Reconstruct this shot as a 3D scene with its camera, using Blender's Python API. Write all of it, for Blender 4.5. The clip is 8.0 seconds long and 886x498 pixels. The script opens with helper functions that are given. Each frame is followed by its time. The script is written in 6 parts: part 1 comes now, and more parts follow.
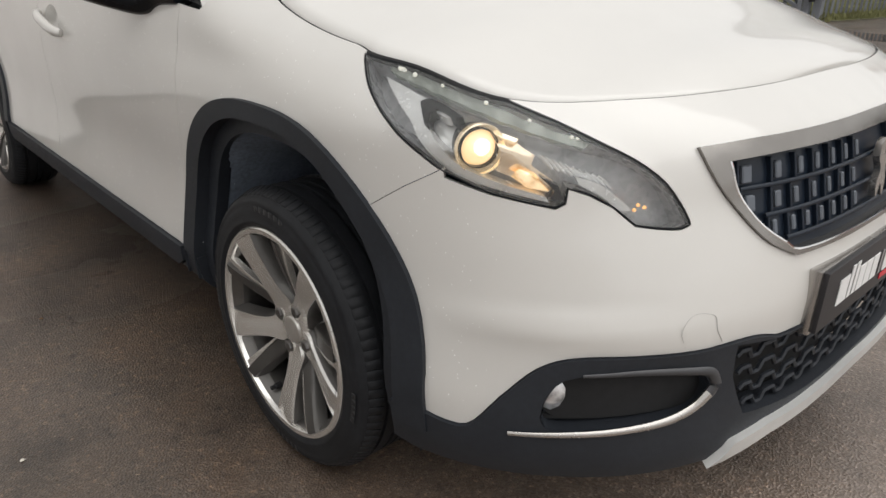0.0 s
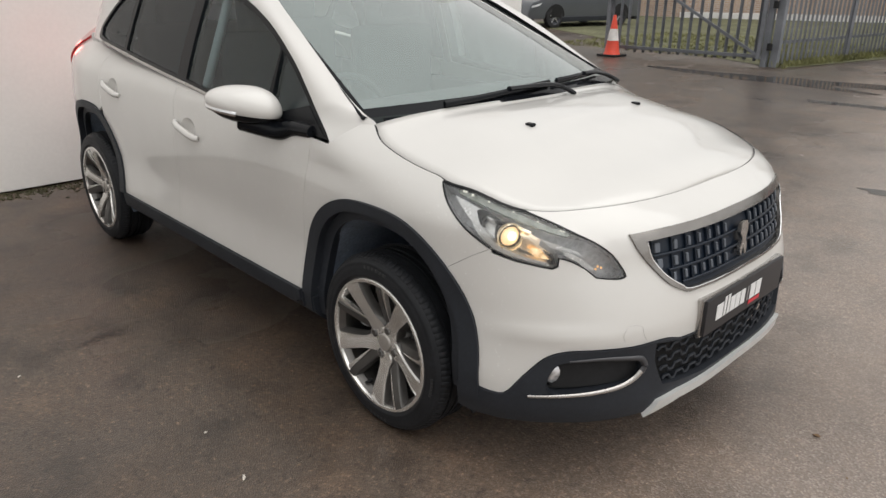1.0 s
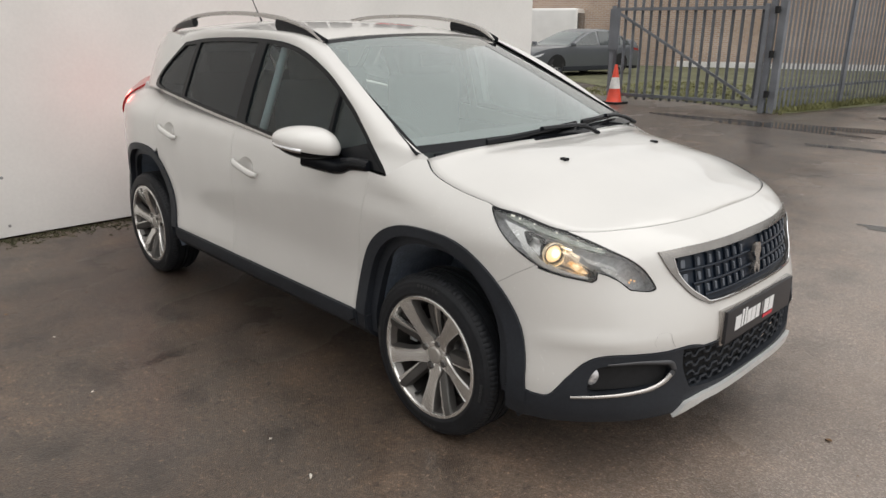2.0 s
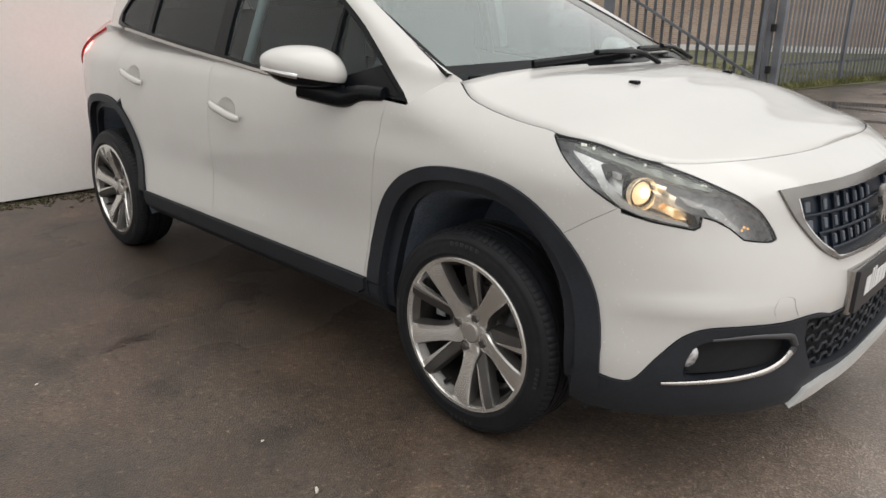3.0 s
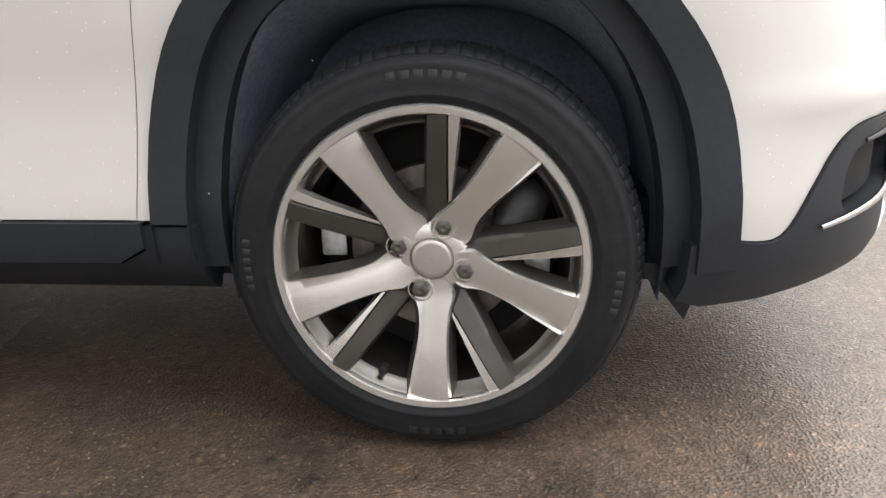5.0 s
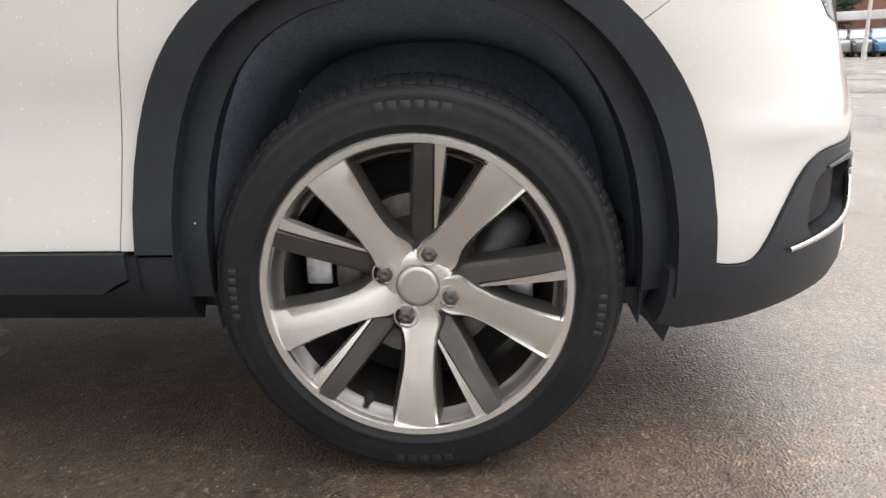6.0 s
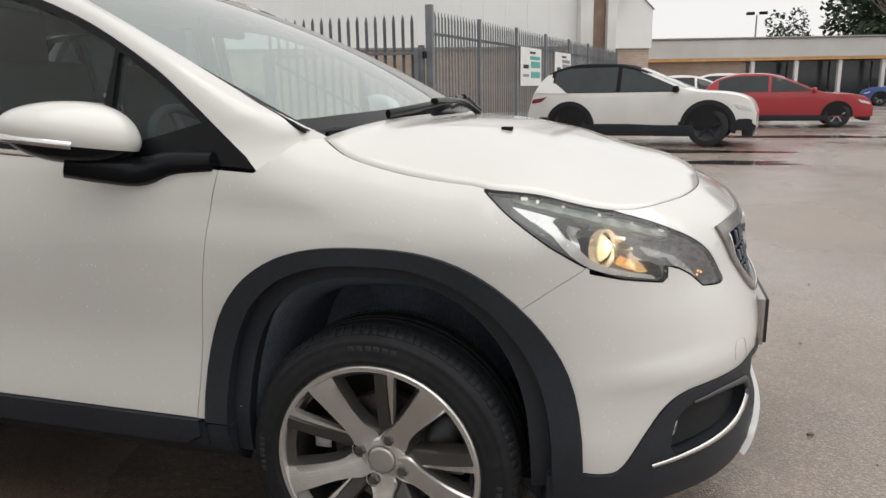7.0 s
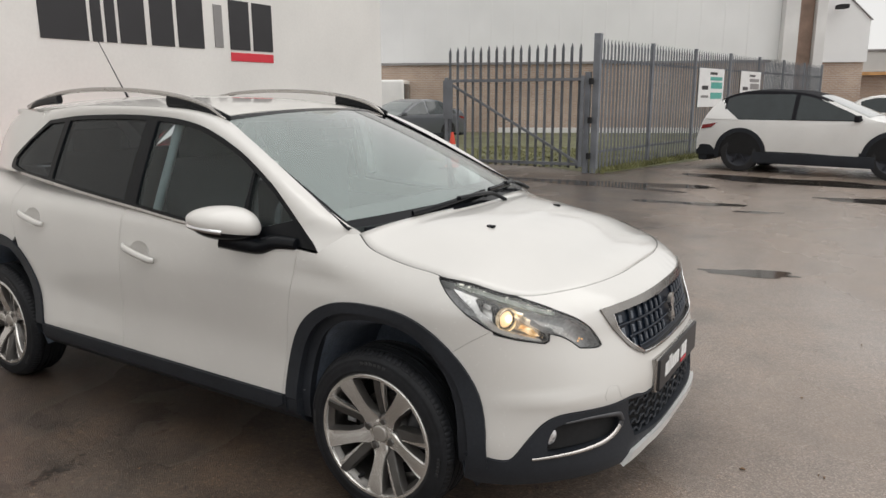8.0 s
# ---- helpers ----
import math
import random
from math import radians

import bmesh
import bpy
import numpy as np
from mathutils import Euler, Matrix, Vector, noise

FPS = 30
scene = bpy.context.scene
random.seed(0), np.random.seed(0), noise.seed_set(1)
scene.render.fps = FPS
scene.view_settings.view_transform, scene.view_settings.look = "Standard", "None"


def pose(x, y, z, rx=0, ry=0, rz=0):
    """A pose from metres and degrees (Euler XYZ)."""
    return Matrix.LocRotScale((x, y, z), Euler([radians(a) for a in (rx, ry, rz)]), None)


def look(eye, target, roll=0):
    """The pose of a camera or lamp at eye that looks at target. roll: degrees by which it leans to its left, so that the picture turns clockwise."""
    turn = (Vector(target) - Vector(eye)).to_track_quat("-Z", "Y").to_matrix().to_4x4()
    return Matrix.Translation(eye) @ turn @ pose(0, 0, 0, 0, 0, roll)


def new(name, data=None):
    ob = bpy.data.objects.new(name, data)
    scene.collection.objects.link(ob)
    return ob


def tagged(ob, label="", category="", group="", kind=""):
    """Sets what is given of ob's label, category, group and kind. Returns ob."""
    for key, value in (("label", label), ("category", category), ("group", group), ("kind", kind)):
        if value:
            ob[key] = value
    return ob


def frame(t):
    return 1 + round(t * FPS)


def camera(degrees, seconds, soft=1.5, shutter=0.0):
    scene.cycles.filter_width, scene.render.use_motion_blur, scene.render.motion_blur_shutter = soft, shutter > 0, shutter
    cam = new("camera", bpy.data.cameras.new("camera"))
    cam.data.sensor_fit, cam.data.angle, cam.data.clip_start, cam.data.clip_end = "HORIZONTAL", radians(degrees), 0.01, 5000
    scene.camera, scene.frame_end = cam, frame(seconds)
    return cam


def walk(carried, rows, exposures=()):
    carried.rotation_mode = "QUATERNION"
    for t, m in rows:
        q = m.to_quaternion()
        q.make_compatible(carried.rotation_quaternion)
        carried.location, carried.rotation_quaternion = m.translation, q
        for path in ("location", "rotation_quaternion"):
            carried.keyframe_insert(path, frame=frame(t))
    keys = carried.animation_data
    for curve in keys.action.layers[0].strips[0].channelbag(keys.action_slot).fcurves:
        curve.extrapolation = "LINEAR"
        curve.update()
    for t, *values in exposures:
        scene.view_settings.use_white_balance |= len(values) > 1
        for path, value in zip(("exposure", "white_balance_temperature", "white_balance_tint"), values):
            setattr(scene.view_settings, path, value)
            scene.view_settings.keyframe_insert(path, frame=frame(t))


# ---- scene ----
from mathutils.geometry import delaunay_2d_cdt
cam = camera(64.4, 8.0)
PATH = [
    (0, (1.187, -1.454, 1.085), (-0.161, -0.214, 0.284), 0.9),
    (0.3, (1.291, -1.656, 1.252), (-0.025, -0.394, 0.432), 0.5),
    (0.5, (1.419, -1.805, 1.335), (0.089, -0.535, 0.550), 0.3),
    (1, (1.644, -2.111, 1.469), (0.301, -0.818, 0.744), 0.5),
    (1.2, (1.713, -2.224, 1.495), (0.357, -0.917, 0.822), 0.5),
    (2.3, (1.738, -2.433, 1.453), (0.362, -1.111, 0.853), 0.3),
    (2.5, (1.633, -2.382, 1.392), (0.266, -1.056, 0.782), 0.5),
    (2.7, (1.493, -2.306, 1.326), (0.14, -0.97, 0.704), 0.5),
    (3, (1.264, -2.199, 1.194), (-0.068, -0.846, 0.567), 0.4),
    (3.5, (0.875, -2.057, 1.001), (-0.362, -0.622, 0.361), 0.1),
    (4, (0.575, -1.864, 0.826), (-0.482, -0.277, 0.224), -2.1),
    (4.5, (0.24, -1.823, 0.711), (-0.195, 0.036, 0.115), -0.7),
    (4.7, (0.186, -1.794, 0.687), (-0.137, 0.073, 0.047), -1.2),
    (5.8, (0.081, -1.797, 0.634), (-0.029, 0.125, 0.091), -1.3),
    (6, (0.101, -1.817, 0.655), (-0.014, 0.107, 0.122), -1.4),
    (6.5, (0.187, -1.935, 0.823), (0.168, 0.002, 0.326), -1.4),
    (7, (0.548, -2.122, 1.11), (-0.011, -0.252, 0.676), -1.1),
    (7.2, (0.735, -2.237, 1.232), (0.069, -0.399, 0.809), -1.0),
    (7.5, (1.005, -2.424, 1.363), (0.188, -0.647, 0.944), -0.5),
    (7.7, (1.181, -2.522, 1.437), (0.267, -0.794, 1.017), -0.3),
    (8, (1.442, -2.657, 1.499), (0.401, -1.002, 1.078), -0.2),
]
EXPOSURES = [(0, .46), (1, .46), (2.5, .46), (3, .46), (3.5, .62), (4, .96), (4.5, 1.16), (6, 1.34), (6.5, 1.16), (7, .52), (7.5, .42), (8, .42)]
walk(cam, [(t, look(eye, target, roll)) for t, eye, target, roll in PATH], EXPOSURES)

# ---- light ----
world = bpy.data.worlds.new("overcast_sky")
scene.world = world
world.use_nodes = True
wn, wl = world.node_tree.nodes, world.node_tree.links
sky = wn.new("ShaderNodeTexSky")
sky.sky_type = "NISHITA"
sky.sun_disc = False
SUN_ELEVATION, SUN_ROTATION = radians(63), radians(78)
sky.sun_elevation, sky.sun_rotation = SUN_ELEVATION, SUN_ROTATION
sky.air_density, sky.dust_density, sky.ozone_density = 1.6, 0.6, 1.0
grey = wn.new("ShaderNodeHueSaturation")
grey.inputs["Saturation"].default_value = 0.04
wl.new(sky.outputs[0], grey.inputs["Color"])
warm = wn.new("ShaderNodeMix")
warm.data_type, warm.blend_type = "RGBA", "MULTIPLY"
warm.inputs["Factor"].default_value = 1
warm.inputs["B"].default_value = (1.01, 1.0, 0.99, 1)
wl.new(grey.outputs[0], warm.inputs["A"])
cloud = wn.new("ShaderNodeMix")
cloud.data_type = "RGBA"
cloud.inputs["Factor"].default_value = 0.72
cloud.inputs["B"].default_value = (5.5, 5.43, 5.32, 1)
wl.new(warm.outputs["Result"], cloud.inputs["A"])
wl.new(cloud.outputs["Result"], wn["Background"].inputs["Color"])
wn["Background"].inputs["Strength"].default_value = 0.112

sun_data = bpy.data.lights.new("sun", "SUN")
sun_data.energy, sun_data.angle, sun_data.color = 1.3, radians(78), (1.0, 0.985, 0.955)
sun = new("sun", sun_data)
sun.matrix_world = look((0, 0, 30), (0 - 30 * math.sin(SUN_ROTATION) / math.tan(SUN_ELEVATION), 0 - 30 * math.cos(SUN_ROTATION) / math.tan(SUN_ELEVATION), 0))

# ---- materials ----


def material(name, colour=(0.5, 0.5, 0.5), rough=0.5, metal=0.0, coat=0.0, specular=0.5, emit=None, strength=0.0,
             grain=0.0, grain_scale=60.0, stain=0.0, stain_scale=4.0, bump=0.0, bump_scale=200.0, rough_var=0.0, island=0.0):
    """A principled material with variation at two scales, mild relief and varied roughness."""
    m = bpy.data.materials.new(name)
    m.use_nodes = True
    n, l = m.node_tree.nodes, m.node_tree.links
    b = n["Principled BSDF"]
    b.inputs["Base Color"].default_value = (*colour, 1)
    b.inputs["Roughness"].default_value = rough
    b.inputs["Metallic"].default_value = metal
    b.inputs["Coat Weight"].default_value = coat
    b.inputs["Coat Roughness"].default_value = 0.07
    b.inputs["Specular IOR Level"].default_value = specular
    if emit:
        b.inputs["Emission Color"].default_value = (*emit, 1)
        b.inputs["Emission Strength"].default_value = strength
    co = n.new("ShaderNodeTexCoord")
    last = None
    for amount, scale, detail in ((grain, grain_scale, 6), (stain, stain_scale, 4)):
        if amount <= 0:
            continue
        t = n.new("ShaderNodeTexNoise")
        t.inputs["Scale"].default_value, t.inputs["Detail"].default_value = scale, detail
        l.new(co.outputs["Object"], t.inputs["Vector"])
        r = n.new("ShaderNodeMapRange")
        r.inputs["From Min"].default_value, r.inputs["From Max"].default_value = 0.3, 0.7
        r.inputs["To Min"].default_value, r.inputs["To Max"].default_value = 1 - amount, 1 + amount
        l.new(t.outputs["Fac"], r.inputs["Value"])
        mix = n.new("ShaderNodeMix")
        mix.data_type, mix.blend_type = "RGBA", "MULTIPLY"
        mix.inputs["Factor"].default_value = 1
        if last is None:
            mix.inputs["A"].default_value = (*colour, 1)
        else:
            l.new(last, mix.inputs["A"])
        l.new(r.outputs["Result"], mix.inputs["B"])
        last = mix.outputs["Result"]
    if island > 0:
        info = n.new("ShaderNodeObjectInfo")
        r = n.new("ShaderNodeMapRange")
        r.inputs["To Min"].default_value, r.inputs["To Max"].default_value = 1 - island, 1 + island
        l.new(info.outputs["Random"], r.inputs["Value"])
        mix = n.new("ShaderNodeMix")
        mix.data_type, mix.blend_type = "RGBA", "MULTIPLY"
        mix.inputs["Factor"].default_value = 1
        mix.inputs["A"].default_value = (*colour, 1)
        if last is not None:
            l.new(last, mix.inputs["A"])
        l.new(r.outputs["Result"], mix.inputs["B"])
        last = mix.outputs["Result"]
    if last is not None:
        l.new(last, b.inputs["Base Color"])
    if rough_var > 0:
        t = n.new("ShaderNodeTexNoise")
        t.inputs["Scale"].default_value, t.inputs["Detail"].default_value = stain_scale * 2.3, 5
        l.new(co.outputs["Object"], t.inputs["Vector"])
        r = n.new("ShaderNodeMapRange")
        r.inputs["From Min"].default_value, r.inputs["From Max"].default_value = 0.35, 0.65
        r.inputs["To Min"].default_value, r.inputs["To Max"].default_value = max(rough - rough_var, 0.02), min(rough + rough_var, 1)
        l.new(t.outputs["Fac"], r.inputs["Value"])
        l.new(r.outputs["Result"], b.inputs["Roughness"])
    if bump > 0:
        t = n.new("ShaderNodeTexNoise")
        t.inputs["Scale"].default_value, t.inputs["Detail"].default_value = bump_scale, 4
        l.new(co.outputs["Object"], t.inputs["Vector"])
        u = n.new("ShaderNodeBump")
        u.inputs["Strength"].default_value, u.inputs["Distance"].default_value = bump, 0.004
        l.new(t.outputs["Fac"], u.inputs["Height"])
        l.new(u.outputs["Normal"], b.inputs["Normal"])
    return m


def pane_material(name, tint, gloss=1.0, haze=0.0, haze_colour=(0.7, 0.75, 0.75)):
    """A thin pane: tinted see-through with a Fresnel gloss, and a diffuse film for drops and painted-in sky reflection.
    """
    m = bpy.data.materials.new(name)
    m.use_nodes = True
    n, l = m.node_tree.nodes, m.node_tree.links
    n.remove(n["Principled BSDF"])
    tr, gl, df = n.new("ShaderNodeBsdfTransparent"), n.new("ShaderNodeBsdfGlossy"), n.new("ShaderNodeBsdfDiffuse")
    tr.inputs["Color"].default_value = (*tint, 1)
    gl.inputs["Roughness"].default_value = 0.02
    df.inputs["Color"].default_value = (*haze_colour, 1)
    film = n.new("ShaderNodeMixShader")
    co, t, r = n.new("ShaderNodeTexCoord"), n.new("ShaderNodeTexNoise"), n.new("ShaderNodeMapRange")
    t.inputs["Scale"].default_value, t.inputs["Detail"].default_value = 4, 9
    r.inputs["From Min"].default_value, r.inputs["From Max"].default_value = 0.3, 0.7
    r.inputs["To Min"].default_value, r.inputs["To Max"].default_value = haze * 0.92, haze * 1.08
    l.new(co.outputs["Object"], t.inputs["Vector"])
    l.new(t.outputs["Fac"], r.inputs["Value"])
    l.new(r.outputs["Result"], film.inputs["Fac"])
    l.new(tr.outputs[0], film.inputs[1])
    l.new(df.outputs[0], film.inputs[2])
    fr, mu, mx = n.new("ShaderNodeFresnel"), n.new("ShaderNodeMath"), n.new("ShaderNodeMixShader")
    fr.inputs["IOR"].default_value = 1.52
    mu.operation = "MULTIPLY"
    mu.use_clamp = True
    mu.inputs[1].default_value = gloss
    l.new(fr.outputs[0], mu.inputs[0])
    l.new(mu.outputs[0], mx.inputs["Fac"])
    l.new(film.outputs[0], mx.inputs[1])
    l.new(gl.outputs[0], mx.inputs[2])
    l.new(mx.outputs[0], n["Material Output"].inputs["Surface"])
    return m


def asphalt_material():
    """Wet tarmac: brown grit in dark binder, damp patches, stains and shallow puddles; sky light and car shade painted
    in.
    """
    m = bpy.data.materials.new("wet_tarmac")
    m.use_nodes = True
    n, l = m.node_tree.nodes, m.node_tree.links
    b = n["Principled BSDF"]
    co = n.new("ShaderNodeTexCoord")

    def noise_node(scale, detail=5, kind="ShaderNodeTexNoise", stretch=None):
        t = n.new(kind)
        t.inputs["Scale"].default_value = scale
        if kind == "ShaderNodeTexNoise":
            t.inputs["Detail"].default_value = detail
        if stretch:
            mp = n.new("ShaderNodeMapping")
            mp.inputs["Scale"].default_value = stretch
            l.new(co.outputs["Object"], mp.inputs["Vector"])
            l.new(mp.outputs[0], t.inputs["Vector"])
        else:
            l.new(co.outputs["Object"], t.inputs["Vector"])
        return t

    def ramp(src, stops):
        r = n.new("ShaderNodeValToRGB")
        r.color_ramp.elements[0].position, r.color_ramp.elements[0].color = stops[0][0], (*stops[0][1], 1)
        r.color_ramp.elements[1].position, r.color_ramp.elements[1].color = stops[-1][0], (*stops[-1][1], 1)
        for p, c in stops[1:-1]:
            r.color_ramp.elements.new(p).color = (*c, 1)
        l.new(src, r.inputs["Fac"])
        return r

    def mixed(kind, fac, a, c):
        x = n.new("ShaderNodeMix")
        x.data_type, x.blend_type = "RGBA", kind
        x.inputs["Factor"].default_value = fac if isinstance(fac, float) else 1
        if not isinstance(fac, float):
            l.new(fac, x.inputs["Factor"])
        l.new(a, x.inputs["A"])
        l.new(c, x.inputs["B"])
        return x.outputs["Result"]

    grit = noise_node(170, kind="ShaderNodeTexVoronoi")
    grit_col = ramp(grit.outputs["Color"], [(0.1, (0.064, 0.047, 0.035)), (0.6, (0.084, 0.063, 0.048)), (0.97, (0.130, 0.103, 0.083))])
    fine = ramp(noise_node(420, 3).outputs["Fac"], [(0.3, (0.85, 0.85, 0.85)), (0.7, (1.15, 1.14, 1.12))])
    broad = ramp(noise_node(0.55, 7).outputs["Fac"], [(0.3, (0.62, 0.60, 0.60)), (0.5, (1.0, 0.98, 0.95)), (0.72, (1.3, 1.24, 1.18))])
    blot = ramp(noise_node(3.4, 9).outputs["Fac"], [(0.32, (0.5, 0.48, 0.46)), (0.47, (1.0, 1.0, 1.0)), (0.60, (1.1, 1.04, 0.98)), (0.72, (1.55, 1.45, 1.36))])
    c = mixed("MULTIPLY", 1.0, grit_col.outputs[0], fine.outputs[0])
    c = mixed("MULTIPLY", 1.0, c, broad.outputs[0])
    pits = ramp(noise_node(30, 3).outputs["Fac"], [(0.28, (0.34, 0.32, 0.31)), (0.40, (0.96, 0.96, 0.96)), (0.60, (1.0, 1.0, 1.0)), (0.72, (1.75, 1.68, 1.6))])
    c = mixed("MULTIPLY", 1.0, c, blot.outputs[0])
    # Bright end of the specks stands in for wet glints among light grit.
    speck = ramp(noise_node(75, 2).outputs["Fac"], [(0.26, (0.45, 0.43, 0.42)), (0.40, (1.0, 1.0, 1.0)), (0.62, (1.0, 1.0, 1.0)), (0.74, (2.6, 2.45, 2.3))])
    c = mixed("MULTIPLY", 0.9, c, speck.outputs[0])
    c = mixed("MULTIPLY", 0.9, c, pits.outputs[0])
    # Position mask: sky brightness ahead of the car, shade beside it, put into colour.
    lit_side = n.new("ShaderNodeMapRange")
    lit_side.interpolation_type = "SMOOTHSTEP"
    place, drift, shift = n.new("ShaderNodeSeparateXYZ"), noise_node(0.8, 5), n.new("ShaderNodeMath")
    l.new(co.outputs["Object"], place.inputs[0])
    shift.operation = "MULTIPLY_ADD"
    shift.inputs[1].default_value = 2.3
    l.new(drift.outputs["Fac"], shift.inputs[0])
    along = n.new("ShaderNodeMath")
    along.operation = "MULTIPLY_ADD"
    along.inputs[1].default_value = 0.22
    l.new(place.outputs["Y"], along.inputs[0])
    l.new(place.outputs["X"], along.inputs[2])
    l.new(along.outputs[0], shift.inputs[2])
    l.new(shift.outputs[0], lit_side.inputs["Value"])
    lit_side.inputs["From Min"].default_value, lit_side.inputs["From Max"].default_value = 0.95, 2.5
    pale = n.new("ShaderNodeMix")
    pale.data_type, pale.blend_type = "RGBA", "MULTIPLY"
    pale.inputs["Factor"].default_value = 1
    tone = ramp(lit_side.outputs["Result"], [(0.0, (.88, .865, .865)), (1.0, (2.75, 2.9, 3.15))])
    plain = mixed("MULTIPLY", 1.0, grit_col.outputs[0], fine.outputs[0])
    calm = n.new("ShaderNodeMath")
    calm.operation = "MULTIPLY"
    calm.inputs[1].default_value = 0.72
    l.new(lit_side.outputs["Result"], calm.inputs[0])
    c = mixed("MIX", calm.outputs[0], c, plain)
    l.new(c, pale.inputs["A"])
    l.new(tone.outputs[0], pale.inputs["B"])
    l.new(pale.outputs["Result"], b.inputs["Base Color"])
    wet = n.new("ShaderNodeMapRange")
    l.new(noise_node(0.42, 5, stretch=(1.0, 0.55, 1)).outputs["Fac"], wet.inputs["Value"])
    wet.inputs["From Min"].default_value, wet.inputs["From Max"].default_value = 0.22, 0.82
    wet.inputs["To Min"].default_value, wet.inputs["To Max"].default_value = 0.62, 0.34
    l.new(wet.outputs["Result"], b.inputs["Roughness"])
    relief = n.new("ShaderNodeBump")
    relief.inputs["Distance"].default_value = 0.006
    l.new(grit.outputs["Distance"], relief.inputs["Height"])
    fade = n.new("ShaderNodeMapRange")
    l.new(wet.outputs["Result"], fade.inputs["Value"])
    fade.inputs["From Min"].default_value, fade.inputs["From Max"].default_value = 0.34, 0.62
    fade.inputs["To Min"].default_value, fade.inputs["To Max"].default_value = 0.42, 0.74
    l.new(fade.outputs["Result"], relief.inputs["Strength"])
    l.new(relief.outputs["Normal"], b.inputs["Normal"])
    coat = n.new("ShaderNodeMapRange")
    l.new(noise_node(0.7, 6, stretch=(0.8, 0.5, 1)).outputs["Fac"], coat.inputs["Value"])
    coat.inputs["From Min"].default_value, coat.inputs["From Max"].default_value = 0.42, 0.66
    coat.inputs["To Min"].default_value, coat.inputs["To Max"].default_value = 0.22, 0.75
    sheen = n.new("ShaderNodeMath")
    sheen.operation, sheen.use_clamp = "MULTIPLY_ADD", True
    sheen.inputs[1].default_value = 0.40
    l.new(lit_side.outputs["Result"], sheen.inputs[0])
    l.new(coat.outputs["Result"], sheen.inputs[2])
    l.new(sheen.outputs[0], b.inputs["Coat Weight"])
    b.inputs["Coat IOR"].default_value = 1.55
    b.inputs["Specular IOR Level"].default_value = 0.5
    film = n.new("ShaderNodeMapRange")
    l.new(noise_node(0.9, 6, stretch=(0.7, 0.4, 1)).outputs["Fac"], film.inputs["Value"])
    film.inputs["From Min"].default_value, film.inputs["From Max"].default_value = 0.35, 0.68
    film.inputs["To Min"].default_value, film.inputs["To Max"].default_value = 0.34, 0.10
    l.new(film.outputs["Result"], b.inputs["Coat Roughness"])
    swell = n.new("ShaderNodeBump")
    swell.inputs["Strength"].default_value, swell.inputs["Distance"].default_value = 0.13, 0.004
    l.new(grit.outputs["Distance"], swell.inputs["Height"])
    l.new(swell.outputs["Normal"], b.inputs["Coat Normal"])
    return m


PAINT = material("pearl_white_paint", (0.645, 0.63, 0.605), 0.33, coat=1.0, grain=0.012, grain_scale=900, stain=0.025, stain_scale=3, rough_var=0.05)
BLACK_PLASTIC = material("grained_black_plastic", (0.020, 0.023, 0.029), 0.52, specular=0.32, grain=0.12, grain_scale=90, stain=0.15, stain_scale=6, bump=0.12, bump_scale=900)
GLOSS_BLACK = material("gloss_black", (0.007, 0.008, 0.010), 0.16, specular=0.18, stain=0.05)
UNDER_BLACK = material("underside_black", (0.010, 0.010, 0.011), 0.85, grain=0.2, stain=0.2)
# Liner felt lightened and blued to paint in glare over the dark arch.
FELT = material("dusty_arch_liner_felt", (0.155, 0.185, 0.235), 0.95, grain=0.2, grain_scale=120, stain=0.25, stain_scale=7)
RUBBER = material("tyre_rubber", (0.013, 0.014, 0.0165), 0.56, specular=0.27, grain=0.2, grain_scale=70, stain=0.25, stain_scale=9, bump=0.15, bump_scale=350)
CHROME = material("chrome", (0.82, 0.82, 0.83), 0.10, metal=1.0, stain=0.05, rough_var=0.03)
SATIN = material("satin_silver", (0.48, 0.46, 0.44), 0.24, metal=0.95, stain=0.06, rough_var=0.06)
MACHINED = material("machined_alloy", (0.73, 0.71, 0.68), 0.23, metal=0.8, grain=0.012, grain_scale=160, stain=0.04, stain_scale=5)
WHEEL_GREY = material("grey_wheel_paint", (0.088, 0.084, 0.080), 0.32, metal=0.5, stain=0.12, stain_scale=20)
STEEL = material("brake_steel", (0.22, 0.20, 0.19), 0.5, metal=0.8, grain=0.2, stain=0.3, stain_scale=25)
# Strong haze: reflected sky put into the pane's colour, besides drops.
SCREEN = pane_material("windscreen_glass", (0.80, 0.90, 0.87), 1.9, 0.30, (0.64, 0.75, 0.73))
SIDE_GLASS = pane_material("side_glass", (0.74, 0.87, 0.89), 0.9, 0.02, (0.55, 0.72, 0.75))
DARK_GLASS = pane_material("privacy_glass", (0.09, 0.105, 0.12), 0.8, 0.025, (0.6, 0.7, 0.75))
# Lens film of drops, lifted to paint in a pale veil.
LENS = pane_material("headlamp_lens", (0.97, 0.97, 0.96), 0.9, 0.06, (0.78, 0.78, 0.77))
SEAT_CLOTH = material("charcoal_seat_cloth", (0.055, 0.058, 0.064), 0.9, grain=0.25, grain_scale=300)
LINING = material("grey_interior_plastic", (0.10, 0.10, 0.105), 0.75, grain=0.1)
HEADLINER = material("pale_headliner", (0.55, 0.54, 0.53), 0.9, grain=0.05)
LED = material("white_led", (0.9, 0.9, 0.85), 0.3, emit=(1.0, 0.97, 0.85), strength=0.3)
BULB = material("warm_projector", (0.85, 0.78, 0.68), 0.1, emit=(1.0, 0.66, 0.30), strength=0.7)
